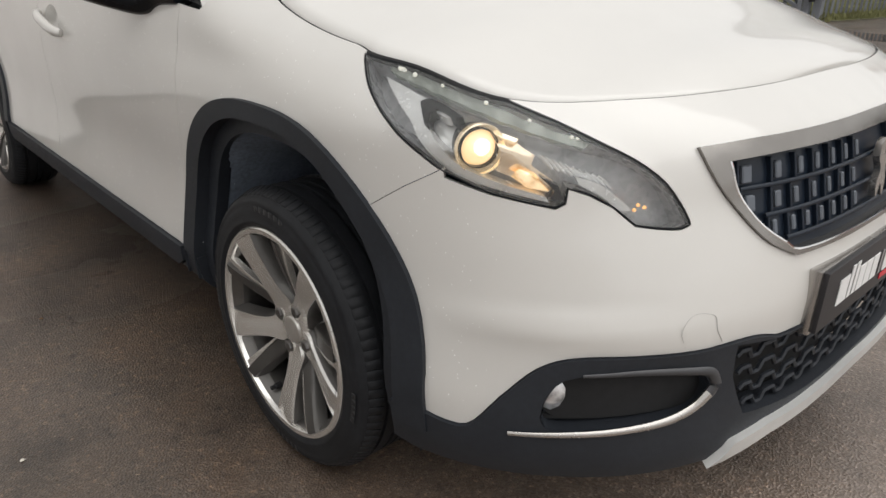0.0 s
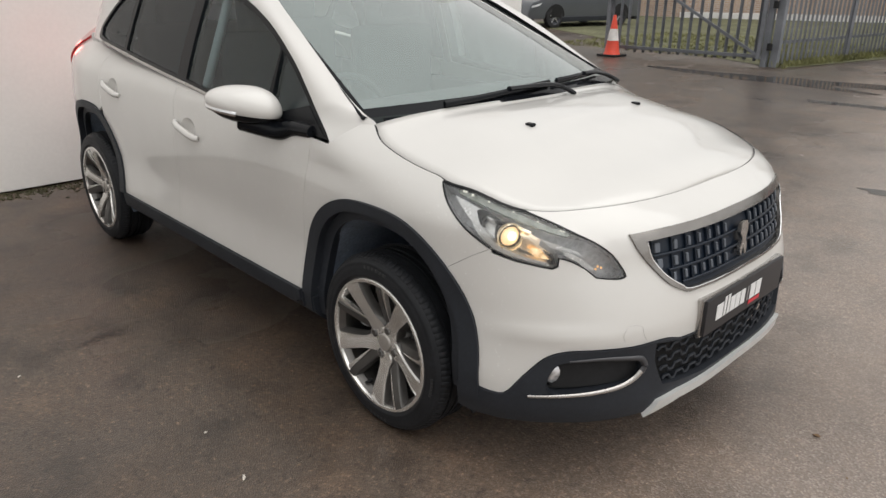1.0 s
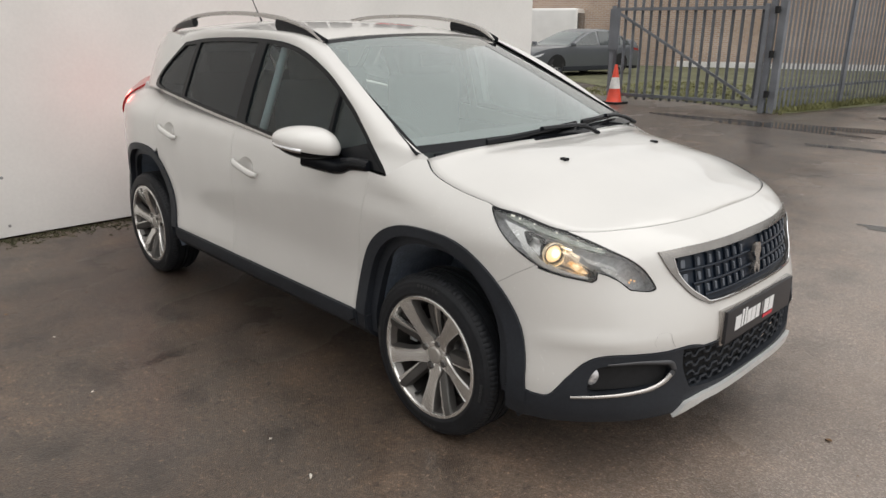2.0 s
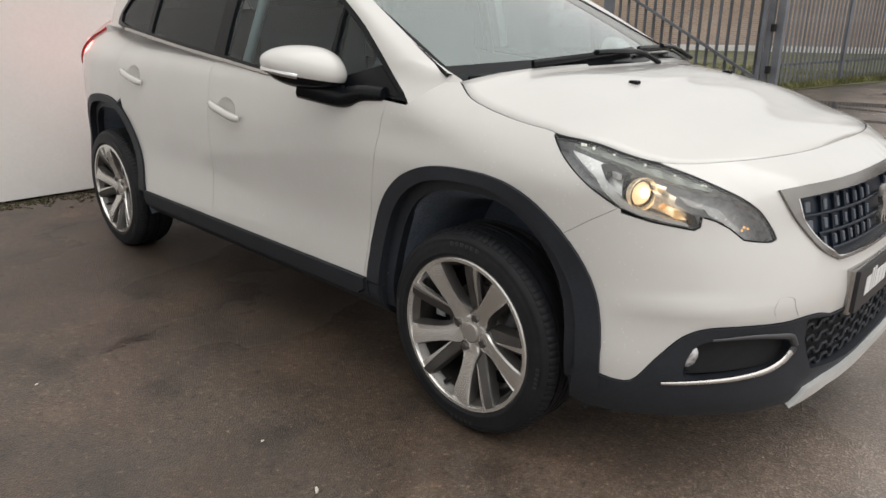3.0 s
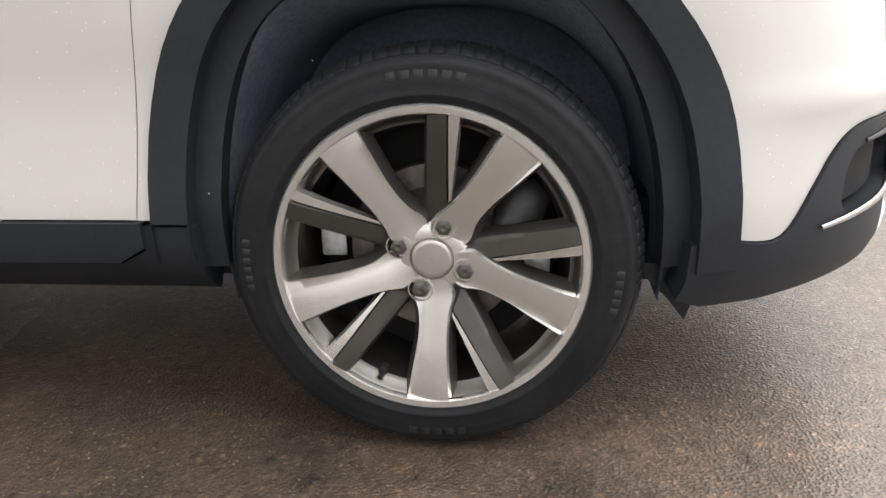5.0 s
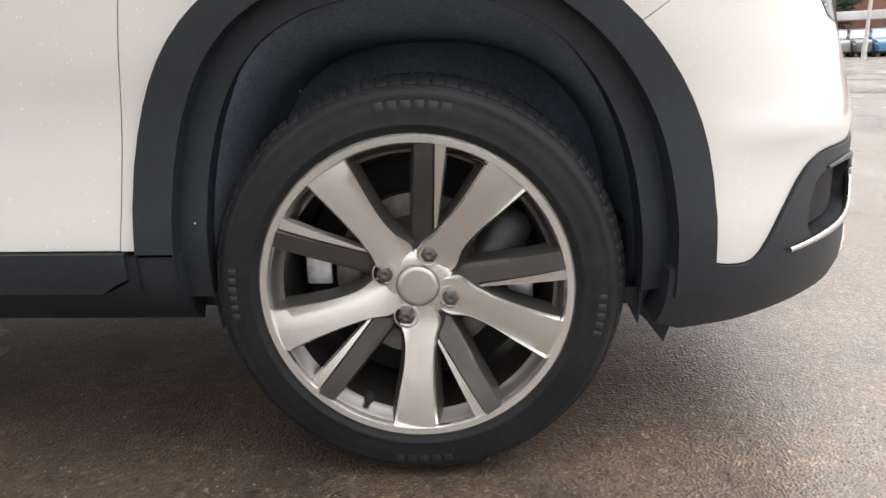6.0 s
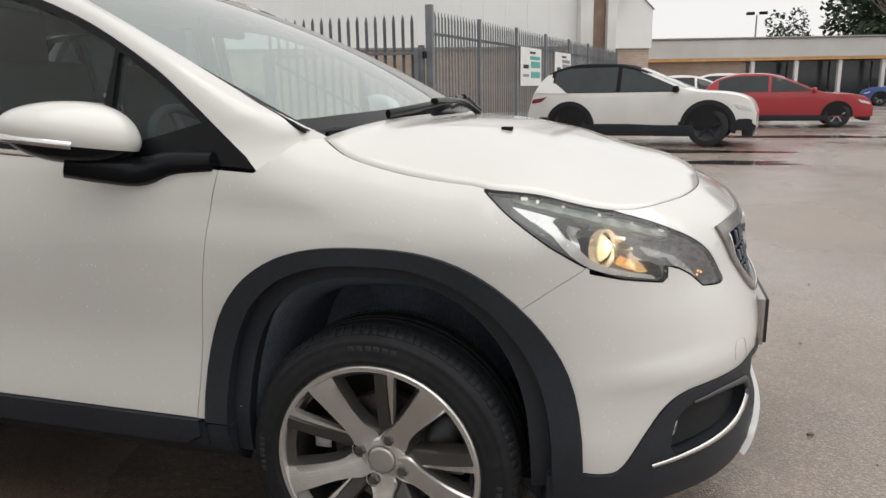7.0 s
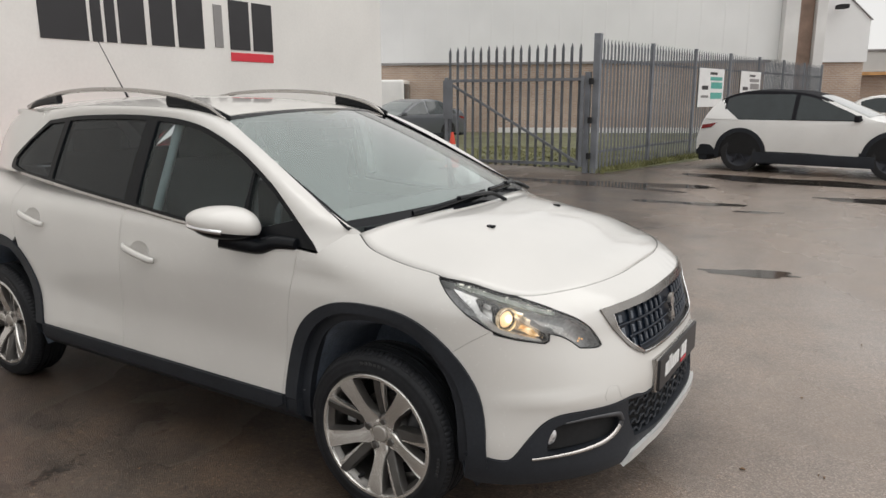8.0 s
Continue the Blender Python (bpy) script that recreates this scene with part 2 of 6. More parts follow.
# Reflector, not a lamp: emission stands in for bulb light on it.
AMBER = material("amber_reflector", (0.85, 0.72, 0.55), 0.18, metal=0.9, emit=(1.0, 0.58, 0.22), strength=0.45)
RED_LAMP = material("red_tail_lens", (0.32, 0.02, 0.022), 0.15, coat=0.4, emit=(1.0, 0.06, 0.06), strength=0.06)
RED = material("red_vinyl", (0.62, 0.03, 0.05), 0.4, stain=0.05)
INK = material("black_vinyl", (0.022, 0.021, 0.024), 0.45, stain=0.1)
SIGN_GREY = material("grey_vinyl", (0.25, 0.24, 0.24), 0.45, stain=0.05)
WHITE_VINYL = material("white_vinyl", (0.78, 0.78, 0.78), 0.4, stain=0.05)
BOARD = material("painted_white_cladding", (0.74, 0.725, 0.70), 0.55, grain=0.02, grain_scale=40, stain=0.05, stain_scale=1.3, bump=0.05, bump_scale=30)
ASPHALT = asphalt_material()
FENCE_STEEL = material("galvanised_fence_steel", (0.18, 0.19, 0.21), 0.6, metal=0.3, grain=0.1, stain=0.18, stain_scale=3, island=0.15)
CLADDING = material("light_grey_cladding", (0.84, 0.84, 0.84), 0.5, stain=0.05, stain_scale=0.4, grain=0.02)
RENDER_WHITE = material("white_painted_render", (0.72, 0.71, 0.70), 0.7, stain=0.1, stain_scale=0.8)
RUST_BROWN = material("rusty_downpipe", (0.25, 0.17, 0.13), 0.7, stain=0.25, stain_scale=2)
GRASS = material("rough_grass", (0.115, 0.115, 0.060), 0.9, grain=0.35, grain_scale=8, stain=0.3, stain_scale=1)
CONE_RED = material("orange_red_plastic", (0.72, 0.075, 0.04), 0.5, stain=0.15, stain_scale=5)
CONE_WHITE = material("reflective_white_band", (0.72, 0.70, 0.68), 0.45, stain=0.2, stain_scale=8)

# ---- building helpers ----


def part(name, mesh, mat, parent=None, label="", smooth=True):
    """Links a mesh (a Mesh, a bmesh or verts and faces) as one object under a thing or a part."""
    if isinstance(mesh, tuple):
        me = bpy.data.meshes.new(name)
        me.from_pydata([tuple(v) for v in mesh[0]], [], [tuple(q) for q in mesh[1]])
        me.update()
    elif isinstance(mesh, bmesh.types.BMesh):
        me = bpy.data.meshes.new(name)
        mesh.to_mesh(me)
        mesh.free()
    else:
        me = mesh
    if mat is not None and not me.materials:
        me.materials.append(mat)
    if smooth:
        me.shade_smooth()
        me.set_sharp_from_angle(angle=radians(48))
    ob = new(name, me)
    if parent is not None:
        ob.parent = parent
    if label:
        ob["label"] = label
    return ob


def thing(name, label, category, m=None, group="", kind=""):
    ob = new(name)
    ob.empty_display_size = 0.1
    if m is not None:
        ob.matrix_world = m
    return tagged(ob, label, category, group, kind)


def box(size, at=(0, 0, 0), bevel=0.0, segments=2, turn=None):
    bm = bmesh.new()
    bmesh.ops.create_cube(bm, size=1)
    bmesh.ops.scale(bm, vec=size, verts=bm.verts)
    if bevel > 0:
        bmesh.ops.bevel(bm, geom=bm.edges[:], offset=bevel, segments=segments, affect="EDGES", profile=0.7)
    if turn is not None:
        bmesh.ops.transform(bm, matrix=turn, verts=bm.verts)
    bmesh.ops.translate(bm, vec=at, verts=bm.verts)
    return bm


def lathe(profile, n=72, axis="y"):
    """Turns a profile of (along, radius) about the axis."""
    profile = np.asarray(profile, float)
    a = np.linspace(0, 2 * np.pi, n, endpoint=False)
    verts, faces = [], []
    k = len(profile)
    for t in a:
        for y, r in profile:
            c, s = r * math.cos(t), r * math.sin(t)
            verts.append((c, y, s) if axis == "y" else (c, s, y))
    for i in range(n):
        for j in range(k - 1):
            p, q = i * k + j, ((i + 1) % n) * k + j
            faces.append((p, p + 1, q + 1, q) if axis == "y" else (p, q, q + 1, p + 1))
    return verts, faces


def sweep(points, rx, rz=None, n=10, closed=False, up=(0, 0, 1), taper=None):
    """A tube of elliptic section along a line of points."""
    rz = rx if rz is None else rz
    P = np.asarray(points, float)
    k = len(P)
    T = np.gradient(P, axis=0)
    if closed:
        T = np.roll(P, -1, 0) - np.roll(P, 1, 0)
    T /= np.linalg.norm(T, axis=1)[:, None] + 1e-12
    A = np.cross(T, np.asarray(up, float))
    A /= np.linalg.norm(A, axis=1)[:, None] + 1e-12
    B = np.cross(A, T)
    w = np.ones(k) if taper is None else np.asarray(taper, float)
    verts, faces = [], []
    for i in range(k):
        for j in range(n):
            t = 2 * math.pi * j / n
            verts.append(P[i] + w[i] * (rx * math.cos(t) * A[i] + rz * math.sin(t) * B[i]))
    for i in range(k if closed else k - 1):
        for j in range(n):
            p, q = i * n, ((i + 1) % k) * n
            faces.append((p + j, p + (j + 1) % n, q + (j + 1) % n, q + j))
    if not closed:
        faces.append(tuple(range(n)))
        faces.append(tuple(range((k - 1) * n, k * n))[::-1])
    return verts, faces


def spline(points, step=0.02):
    """A smooth line through a few points of two or three numbers, cut into short steps."""
    P = np.asarray(points, float)
    d = np.linalg.norm(np.diff(P, axis=0), axis=1)
    t = np.concatenate(([0], np.cumsum(np.sqrt(d))))
    n = max(2, int(d.sum() / step) + 1)
    u = np.linspace(0, t[-1], n)
    return np.stack([smooth(u, t, P[:, i]) for i in range(P.shape[1])], -1)


def straight(points, step=0.02):
    """A line with corners, cut into short steps."""
    out = []
    P = np.asarray(points, float)
    for a, b in zip(P[:-1], P[1:]):
        k = max(1, int(np.linalg.norm(b - a) / step))
        out.extend(a + (b - a) * i / k for i in range(k))
    out.append(P[-1])
    return np.array(out)


def smooth(x, xs, ys):
    """A smooth curve through a few stations."""
    x, xs, ys = np.asarray(x, float), np.asarray(xs, float), np.asarray(ys, float)
    d = np.diff(ys) / np.diff(xs)
    m = np.concatenate(([d[0]], (d[:-1] + d[1:]) / 2, [d[-1]]))
    i = np.clip(np.searchsorted(xs, x) - 1, 0, len(xs) - 2)
    h = xs[i + 1] - xs[i]
    t = np.clip((x - xs[i]) / h, 0, 1)
    return (1 + 2 * t) * (1 - t) ** 2 * ys[i] + t * (1 - t) ** 2 * h * m[i] + t * t * (3 - 2 * t) * ys[i + 1] + t * t * (t - 1) * h * m[i + 1]


def inside(p, ring):
    """Which of the points p lie within the closed ring."""
    x, y = p[:, 0], p[:, 1]
    hit = np.zeros(len(p), bool)
    a, b = ring, np.roll(ring, -1, 0)
    for (x1, y1), (x2, y2) in zip(a, b):
        if y1 == y2:
            continue
        cross = (y1 > y) != (y2 > y)
        hit ^= cross & (x < (x2 - x1) * (y - y1) / (y2 - y1) + x1)
    return hit


def shrink(ring, d):
    """The ring moved inwards by d."""
    area = np.sum(ring[:, 0] * np.roll(ring[:, 1], -1) - np.roll(ring[:, 0], -1) * ring[:, 1])
    t = np.roll(ring, -1, 0) - np.roll(ring, 1, 0)
    t /= np.linalg.norm(t, axis=1)[:, None] + 1e-12
    nrm = np.stack([-t[:, 1], t[:, 0]], -1) * (1 if area > 0 else -1)
    return ring + nrm * d


def dense(ring, step):
    r = straight(np.vstack([ring, ring[:1]]), step)[:-1]
    keep = np.linalg.norm(r - np.roll(r, 1, 0), axis=1) > step * 0.15
    return r[keep]


def normals(surf, uv, h=1e-3):
    u, v = uv[:, 0], uv[:, 1]
    n = np.cross(surf(u + h, v) - surf(u - h, v), surf(u, v + h) - surf(u, v - h))
    return n / (np.linalg.norm(n, axis=1)[:, None] + 1e-12)


def panel(ring, surf, step=0.03, gap=0.0015, depth=0.010, lift=0.0, holes=(), mirror=False, flip=False):
    """A sheet cut to a ring (with holes) in the two numbers of a surface, with turned-in edges."""
    ring = shrink(dense(np.asarray(ring, float), step * 0.6), gap)
    holes = [shrink(dense(np.asarray(h, float), step * 0.6), -gap) for h in holes]
    lo, hi = ring.min(0), ring.max(0)
    gx, gy = np.meshgrid(np.arange(lo[0], hi[0], step), np.arange(lo[1], hi[1], step * 0.87))
    gx[1::2] += step / 2
    g = np.stack([gx.ravel(), gy.ravel()], -1)
    keep = inside(g, ring)
    for h in holes:
        keep &= ~inside(g, h)
    rims = np.vstack([ring, *holes])
    g = g[keep]
    if len(g):
        g = g[np.array([np.min(np.sum((rims - q) ** 2, 1)) for q in g]) > (step * 0.45) ** 2]
    pts = np.vstack([rims, g]) if len(g) else rims
    edges, base = [], 0
    for r in (ring, *holes):
        edges += [(base + i, base + (i + 1) % len(r)) for i in range(len(r))]
        base += len(r)
    vs, _, fs, *_ = delaunay_2d_cdt([Vector(q) for q in pts], edges, [], 0, 1e-6)
    uv = np.array([tuple(v) for v in vs])
    tri = np.array(fs)
    mid = uv[tri].mean(1)
    ok = inside(mid, ring)
    for h in holes:
        ok &= ~inside(mid, h)
    q0, q1, q2 = uv[tri[:, 0]], uv[tri[:, 1]], uv[tri[:, 2]]
    area = np.abs((q1[:, 0] - q0[:, 0]) * (q2[:, 1] - q0[:, 1]) - (q1[:, 1] - q0[:, 1]) * (q2[:, 0] - q0[:, 0]))
    span = np.maximum(np.maximum(np.sum((q1 - q0) ** 2, 1), np.sum((q2 - q1) ** 2, 1)), np.sum((q0 - q2) ** 2, 1))
    tri = tri[ok & (area > .004 * span)]
    nrm = normals(surf, uv) * (-1 if flip else 1)
    P = surf(uv[:, 0], uv[:, 1]) + nrm * lift
    e0, e1, e2 = uv[tri[:, 0]], uv[tri[:, 1]], uv[tri[:, 2]]
    ccw = (e1[:, 0] - e0[:, 0]) * (e2[:, 1] - e0[:, 1]) - (e1[:, 1] - e0[:, 1]) * (e2[:, 0] - e0[:, 0]) > 0
    tri = np.where((ccw if not flip else ~ccw)[:, None], tri, tri[:, ::-1])
    verts, faces = [tuple(p) for p in P], [tuple(int(i) for i in f) for f in tri]
    if depth > 0:
        seen = {}
        for f in faces:
            for a, b in zip(f, f[1:] + f[:1]):
                seen[(a, b)] = True
        rim = {}

        def pair(i):
            if i not in rim:
                rim[i] = len(verts)
                verts.append(tuple(P[i]))
                verts.append(tuple(P[i] - nrm[i] * depth))
            return rim[i]
        for a, b in [q for q in seen if (q[1], q[0]) not in seen]:
            ra, rb = pair(a), pair(b)
            faces.append((rb, ra, ra + 1, rb + 1))
    if mirror:
        verts = [(x, -y, z) for x, y, z in verts]
        faces = [f[::-1] for f in faces]
    return verts, faces


def mirrored(mesh):
    return [(x, -y, z) for x, y, z in mesh[0]], [tuple(f[::-1]) for f in mesh[1]]


def joined(*meshes):
    verts, faces = [], []
    for v, f in meshes:
        faces += [tuple(i + len(verts) for i in q) for q in f]
        verts += list(v)
    return verts, faces


def moved(mesh, m):
    return [tuple(m @ Vector(v)) for v in mesh[0]], mesh[1]


def brick(size, at=(0, 0, 0), chamfer=0.0):
    """A block as verts and faces, with chamfered edges where asked."""
    bm = box(size, at, chamfer, 1)
    v = [tuple(q.co) for q in bm.verts]
    f = [tuple(q.index for q in w.verts) for w in bm.faces]
    bm.free()
    return v, f

# ---- the large structure ----
WALL_X, WALL_END = -3.93, 4.48
bm = bmesh.new()
bmesh.ops.create_grid(bm, x_segments=40, y_segments=40, size=400)
bmesh.ops.translate(bm, vec=(0, 0, .0035), verts=bm.verts)
ground = tagged(part("ground", bm, ASPHALT), "wet brown-grey tarmac yard with damp patches and painted-in light and shade", "ground", kind="structure")

sign_wall = thing("wall_sign", "white-painted clad wall with black lettering blocks and red underline", "wall", kind="structure")
part("cladding", box((0.12, WALL_END + 9.0, 4.2), (WALL_X - 0.06, (WALL_END - 9.0) / 2, 2.12), 0.006), BOARD, sign_wall, smooth=False)
part("side_cladding", box((6.0, 0.10, 4.2), (WALL_X - 3.12, WALL_END - 0.055, 2.12), 0.004), BOARD, sign_wall, smooth=False)
# Black strip behind the gap under the cladding, in place of its shade.
part("base_strip", box((0.05, WALL_END + 8.9, 0.05), (WALL_X - 0.08, (WALL_END - 9.0) / 2, 0.025)), UNDER_BLACK, sign_wall, smooth=False)

# ---- the white car: its skin ----
X0, LF = 0.20, 0.72
NOSE_MID = X0 + LF * math.pi / 2


def half_width(x, z):
    w = smooth(z, [.2, .30, .385, .46, .56, .70, .82, .92, 1.0, 1.1], [.80, .832, .842, .832, .822, .826, .826, .815, .80, .775])
    zs = smooth(x, [-.5, -.35, -.1, .2, .6], [.96, .95, .86, .80, .80])
    hollow = .008 * np.exp(-((z - .862) / .036) ** 2) * np.exp(-((x + .17) / .24) ** 2)
    return w - hollow - 4.7 * np.maximum(0, z - zs) ** 2


def nose(z):
    return smooth(z, [.2, .26, .34, .45, .56, .64, .72, .78, .83, .87, .92], [.800, .825, .832, .832, .832, .817, .798, .783, .746, .673, .56])


def skin(s, z):
    """The body's side and front: s runs along the car as far as X0, then round the nose."""
    s, z = np.broadcast_arrays(np.asarray(s, float), np.asarray(z, float))
    q = np.minimum(s, 2 * NOSE_MID - s)
    mid = np.clip((NOSE_MID - q) / .28, 0, 1)
    slide = smooth(z, [.2, .5, .6, .7, .78, .9], [-.050, -.058, -.036, -.016, -.010, -.004]) * np.clip((q - .3) / .7, 0, 1) ** 1.5 * mid * (2 - mid)
    s = s + np.where(s > NOSE_MID, -slide, slide)
    z = z + smooth(z, [.2, .3, .5, .6, .7, .78, .9], [.034, .034, .031, .021, .010, .006, .003]) * np.clip((q - .3) / .7, 0, 1) ** 1.2
    phi = np.clip((s - X0) / LF, 0, np.pi)
    w = half_width(np.minimum(s, X0), z)
    rear = np.clip((-2.55 - s) / .80, 0, 1)
    w = w * (1 - .29 * rear ** 1.9)
    w = w * (1 + .024 * np.exp(-((z - .535) / .018) ** 2) * np.clip((s - .45) / .25, 0, 1))
    a = nose(z) - X0
    m = smooth(z, [.2, .30, .38, .55, .64, .72, .9], [3.2, 3.2, 3.0, 3.0, 2.75, 2.5, 2.5])
    sn, cs = np.sin(phi), np.abs(np.cos(phi)) + 1e-9
    k = np.ones_like(phi)
    for _ in range(12):
        k = k - ((k * sn) ** 2 + (k * cs) ** m - 1) / (2 * k * sn * sn + m * (k * cs) ** m / k + 1e-9)
    x = np.where(s > X0, X0 + a * k * sn, s)
    y = np.where(s > X0, -np.sign(np.cos(phi)) * w * k * cs, -w)
    return np.stack([x, y, z], -1)


def shoulder(s):
    """Height of the bonnet's edge along the skin."""
    return smooth(s, [-.15, -.09, -.02, .1, .255, .45, .64, .86, 1.1, NOSE_MID], [1.02, .985, .962, .937, .92, .906, .870, .866, .866, .868])


def off(surf, d):
    def moved_surf(u, v):
        u, v = np.broadcast_arrays(np.asarray(u, float), np.asarray(v, float))
        flat = np.stack([u.ravel(), v.ravel()], -1)
        return (surf(flat[:, 0], flat[:, 1]) + normals(surf, flat) * d).reshape(u.shape + (3,))
    return moved_surf


def arch(cx, rx, rz, lo, n=40, z0=.32):
    """A wheel arch's line from its rear foot over the top to its front foot."""
    t = np.linspace(-1, 1, n)
    x = np.sign(t) * (1 - (1 - np.abs(t)) ** 1.6)
    e = np.where(x < 0, 2.8, 2.35)
    z = z0 + rz * np.maximum(0, 1 - np.abs(x) ** e) ** (1 / e)
    line = np.vstack([[cx - rx, lo], np.stack([cx + rx * x, z], -1), [cx + rx, lo]])
    line[:, 0] = np.where(line[:, 0] > X0, X0 + LF * np.arcsin(np.clip((line[:, 0] - X0) / .618, 0, 1)), line[:, 0])
    return line


def belt(x):
    return smooth(x, [-2.5, -2.2, -1.7, -1.28, -1.0, -.28], [1.15, 1.115, 1.06, 1.02, .993, .955])


def glasshouse(x, z):
    """The upper side: windows and pillars lean in towards the roof."""
    x, z = np.broadcast_arrays(np.asarray(x, float), np.asarray(z, float))
    q = np.maximum(0, z - .95) / .47
    y = .800 - .165 * q ** 1.25 - .30 * np.clip((-2.3 - x) / .8, 0, 1) ** 2
    return np.stack([x, -y, z], -1)


def roof_z(x, y):
    zc = smooth(x, [-3.1, -2.9, -2.5, -2.0, -1.5, -1.15, -.92], [1.40, 1.445, 1.492, 1.513, 1.508, 1.482, 1.447])
    return np.stack([x, y, zc - .055 * (np.abs(y) / .60) ** 2.6], -1)


car = thing("white_crossover_car", "pearl white compact crossover car with black wheel-arch trim, lamps lit", "car", pose(0, 0, 0))

ARCH_F, ARCH_R = arch(.012, .423, .483, .36), arch(-2.505, .41, .49, .36)
SILL_Z = .385
SEAM = np.array([(.335, .690), (.42, .735), (.50, .772)])
LAMP_LOW = np.array([(.50, .757), (.58, .738), (.684, .720)])
LAMP_REAR = np.array([(.252, .915), (.29, .895), (.343, .861), (.415, .812), (.478, .776), (.50, .765)])


def both(name, mesh, mat, label="", parent=None):
    """The same part on either side of the car."""
    part(name, mesh, mat, parent or car, label)
    part(name, mirrored(mesh), mat, parent or car, label)


# front wing: arch line, door seam, bonnet line, lamp, bumper seam
af = ARCH_F[(ARCH_F[:, 0] < .335) & (ARCH_F[:, 1] > SILL_Z)]
door_seam = spline([(-.435, SILL_Z), (-.40, .70), (-.365, .88), (-.345, .957)])
top = np.linspace(-.15, .252, 22)
WING = np.vstack([np.array([(-.41, SILL_Z)]), af, SEAM, LAMP_REAR[::-1], np.stack([top, shoulder(top)], -1)[::-1],
                  [(-.17, 1.03), (-.215, .99), (-.262, .951)], door_seam[::-1]])
both("front_wing", panel(WING, skin, gap=.0006), PAINT)

# doors and rear quarter
B_SEAM = np.array([(-1.44, SILL_Z), (-1.43, .75), (-1.41, 1.035)])
def belt_line(a, b, drop=.0):
    x = np.linspace(a, b, 24)
    return np.stack([x, belt(x) - drop], -1)
def cup_ring(x, z):
    return np.array([(x + .066 * math.cos(t), z + .006 + .044 * math.sin(t)) for t in np.linspace(0, 2 * math.pi, 32, endpoint=False)])
HANDLES = ((-1.275, .842), (-2.135, .920))
both("front_door", panel(np.vstack([door_seam, belt_line(-.345, -1.41), B_SEAM[::-1][1:]]), skin, holes=[cup_ring(*HANDLES[0])], gap=.0012), PAINT)
ar = ARCH_R[(ARCH_R[:, 0] > -2.40) & (ARCH_R[:, 1] > SILL_Z)]
C_SEAM = np.vstack([[(-2.33, belt(-2.33))], [(-2.335, .95)], [(-2.30, .81)]])
rear_top = ar[np.argsort(ar[:, 0])]
both("rear_door", panel(np.vstack([B_SEAM, belt_line(-1.41, -2.33), C_SEAM[1:], rear_top[rear_top[:, 0] > -2.30], [(-2.09, SILL_Z)]]), skin, holes=[cup_ring(*HANDLES[1])], gap=.0012), PAINT)
aq = ARCH_R[(ARCH_R[:, 0] < -2.30) & (ARCH_R[:, 1] > SILL_Z)]
aq = aq[np.argsort(aq[:, 0])]
QUARTER = np.vstack([C_SEAM[::-1], belt_line(-2.33, -2.5)[1:], [(-2.75, 1.155), (-3.00, 1.155), (-3.17, 1.07), (-3.24, .80), (-3.20, .55), (-2.93, .52)], aq[aq[:, 1] > .52][:-1]])
both("rear_quarter", panel(QUARTER, skin), PAINT)

# inner shell behind the gaps
SHELL = np.vstack([[(-3.15, .35)], ARCH_R - [0, .0], ARCH_F[:, :], [(.60, .35), (1.0, .35), (1.0, .60), (.66, .65), (.45, .69), (.32, .79), (.24, .86), (-.3, .90), (-2.3, .95), (-3.15, 1.0)]])
both("inner_panel", panel(SHELL, off(skin, -.018), step=.08, depth=0), UNDER_BLACK)

# bonnet: drawn across from edge to edge
def bonnet_mesh():
    s = np.concatenate([np.linspace(-.148, .2, 14), np.linspace(.22, NOSE_MID - .001, 60)])
    e = skin(s, shoulder(s))
    half = np.abs(e[:, 1])
    crown = smooth(s, [-.15, -.02, .1, .25, .45, .64, .86, 1.1, NOSE_MID], [.034, .080, .099, .098, .086, .074, .052, .022, 0])
    v = np.linspace(-1, 1, 41)
    grid = np.zeros((len(s), 41, 3))
    for i in range(len(s)):
        grid[i, :, 0] = e[i, 0] + np.where(s[i] < .0, 1, 0) * .10 * (1 - v * v) * np.clip((.0 - s[i]) / .15, 0, 1)
        grid[i, :, 1] = (half[i] - min(.004, half[i] * .2)) * v
        grid[i, :, 2] = e[i, 2] + crown[i] * (1 - np.abs(v) ** (2.5 + 1.7 * np.clip((.2 - s[i]) / .3, 0, 1))) - .0015
    k = 41
    verts = grid.reshape(-1, 3).tolist()
    faces = [(i * k + j, (i + 1) * k + j, (i + 1) * k + j + 1, i * k + j + 1) for i in range(len(s) - 1) for j in range(k - 1)]
    return verts, faces
bonnet = part("bonnet", bonnet_mesh(), PAINT, car)
so = bonnet.modifiers.new("thickness", "SOLIDIFY")
so.thickness, so.offset = 0.012, -1
edge_s = np.linspace(-.14, 2 * NOSE_MID + .14, 160)
edge = skin(np.minimum(edge_s, 2 * NOSE_MID - edge_s), shoulder(np.minimum(edge_s, 2 * NOSE_MID - edge_s)))
edge[:, 1] *= np.where(edge_s > NOSE_MID, -1, 1)
# Dark strip laid under the bonnet edge to paint the shut gap's shade.
part("bonnet_seal", sweep(edge * [1, .996, 1] + [-.001, 0, -.0035], .0050, .0030, 8), UNDER_BLACK, car)

# front bumper, white part
LAMP_FRONT = np.vstack([spline([(.640, .868), (.706, .845), (.749, .825), (.811, .792), (.851, .758), (.880, .717), (.891, .696)]), spline([(.893, .688), (.879, .682), (.845, .685), (.806, .692)], .01),
                        [(.771, .722), (.736, .741), (.704, .751), (.700, .728), (.684, .720)]])
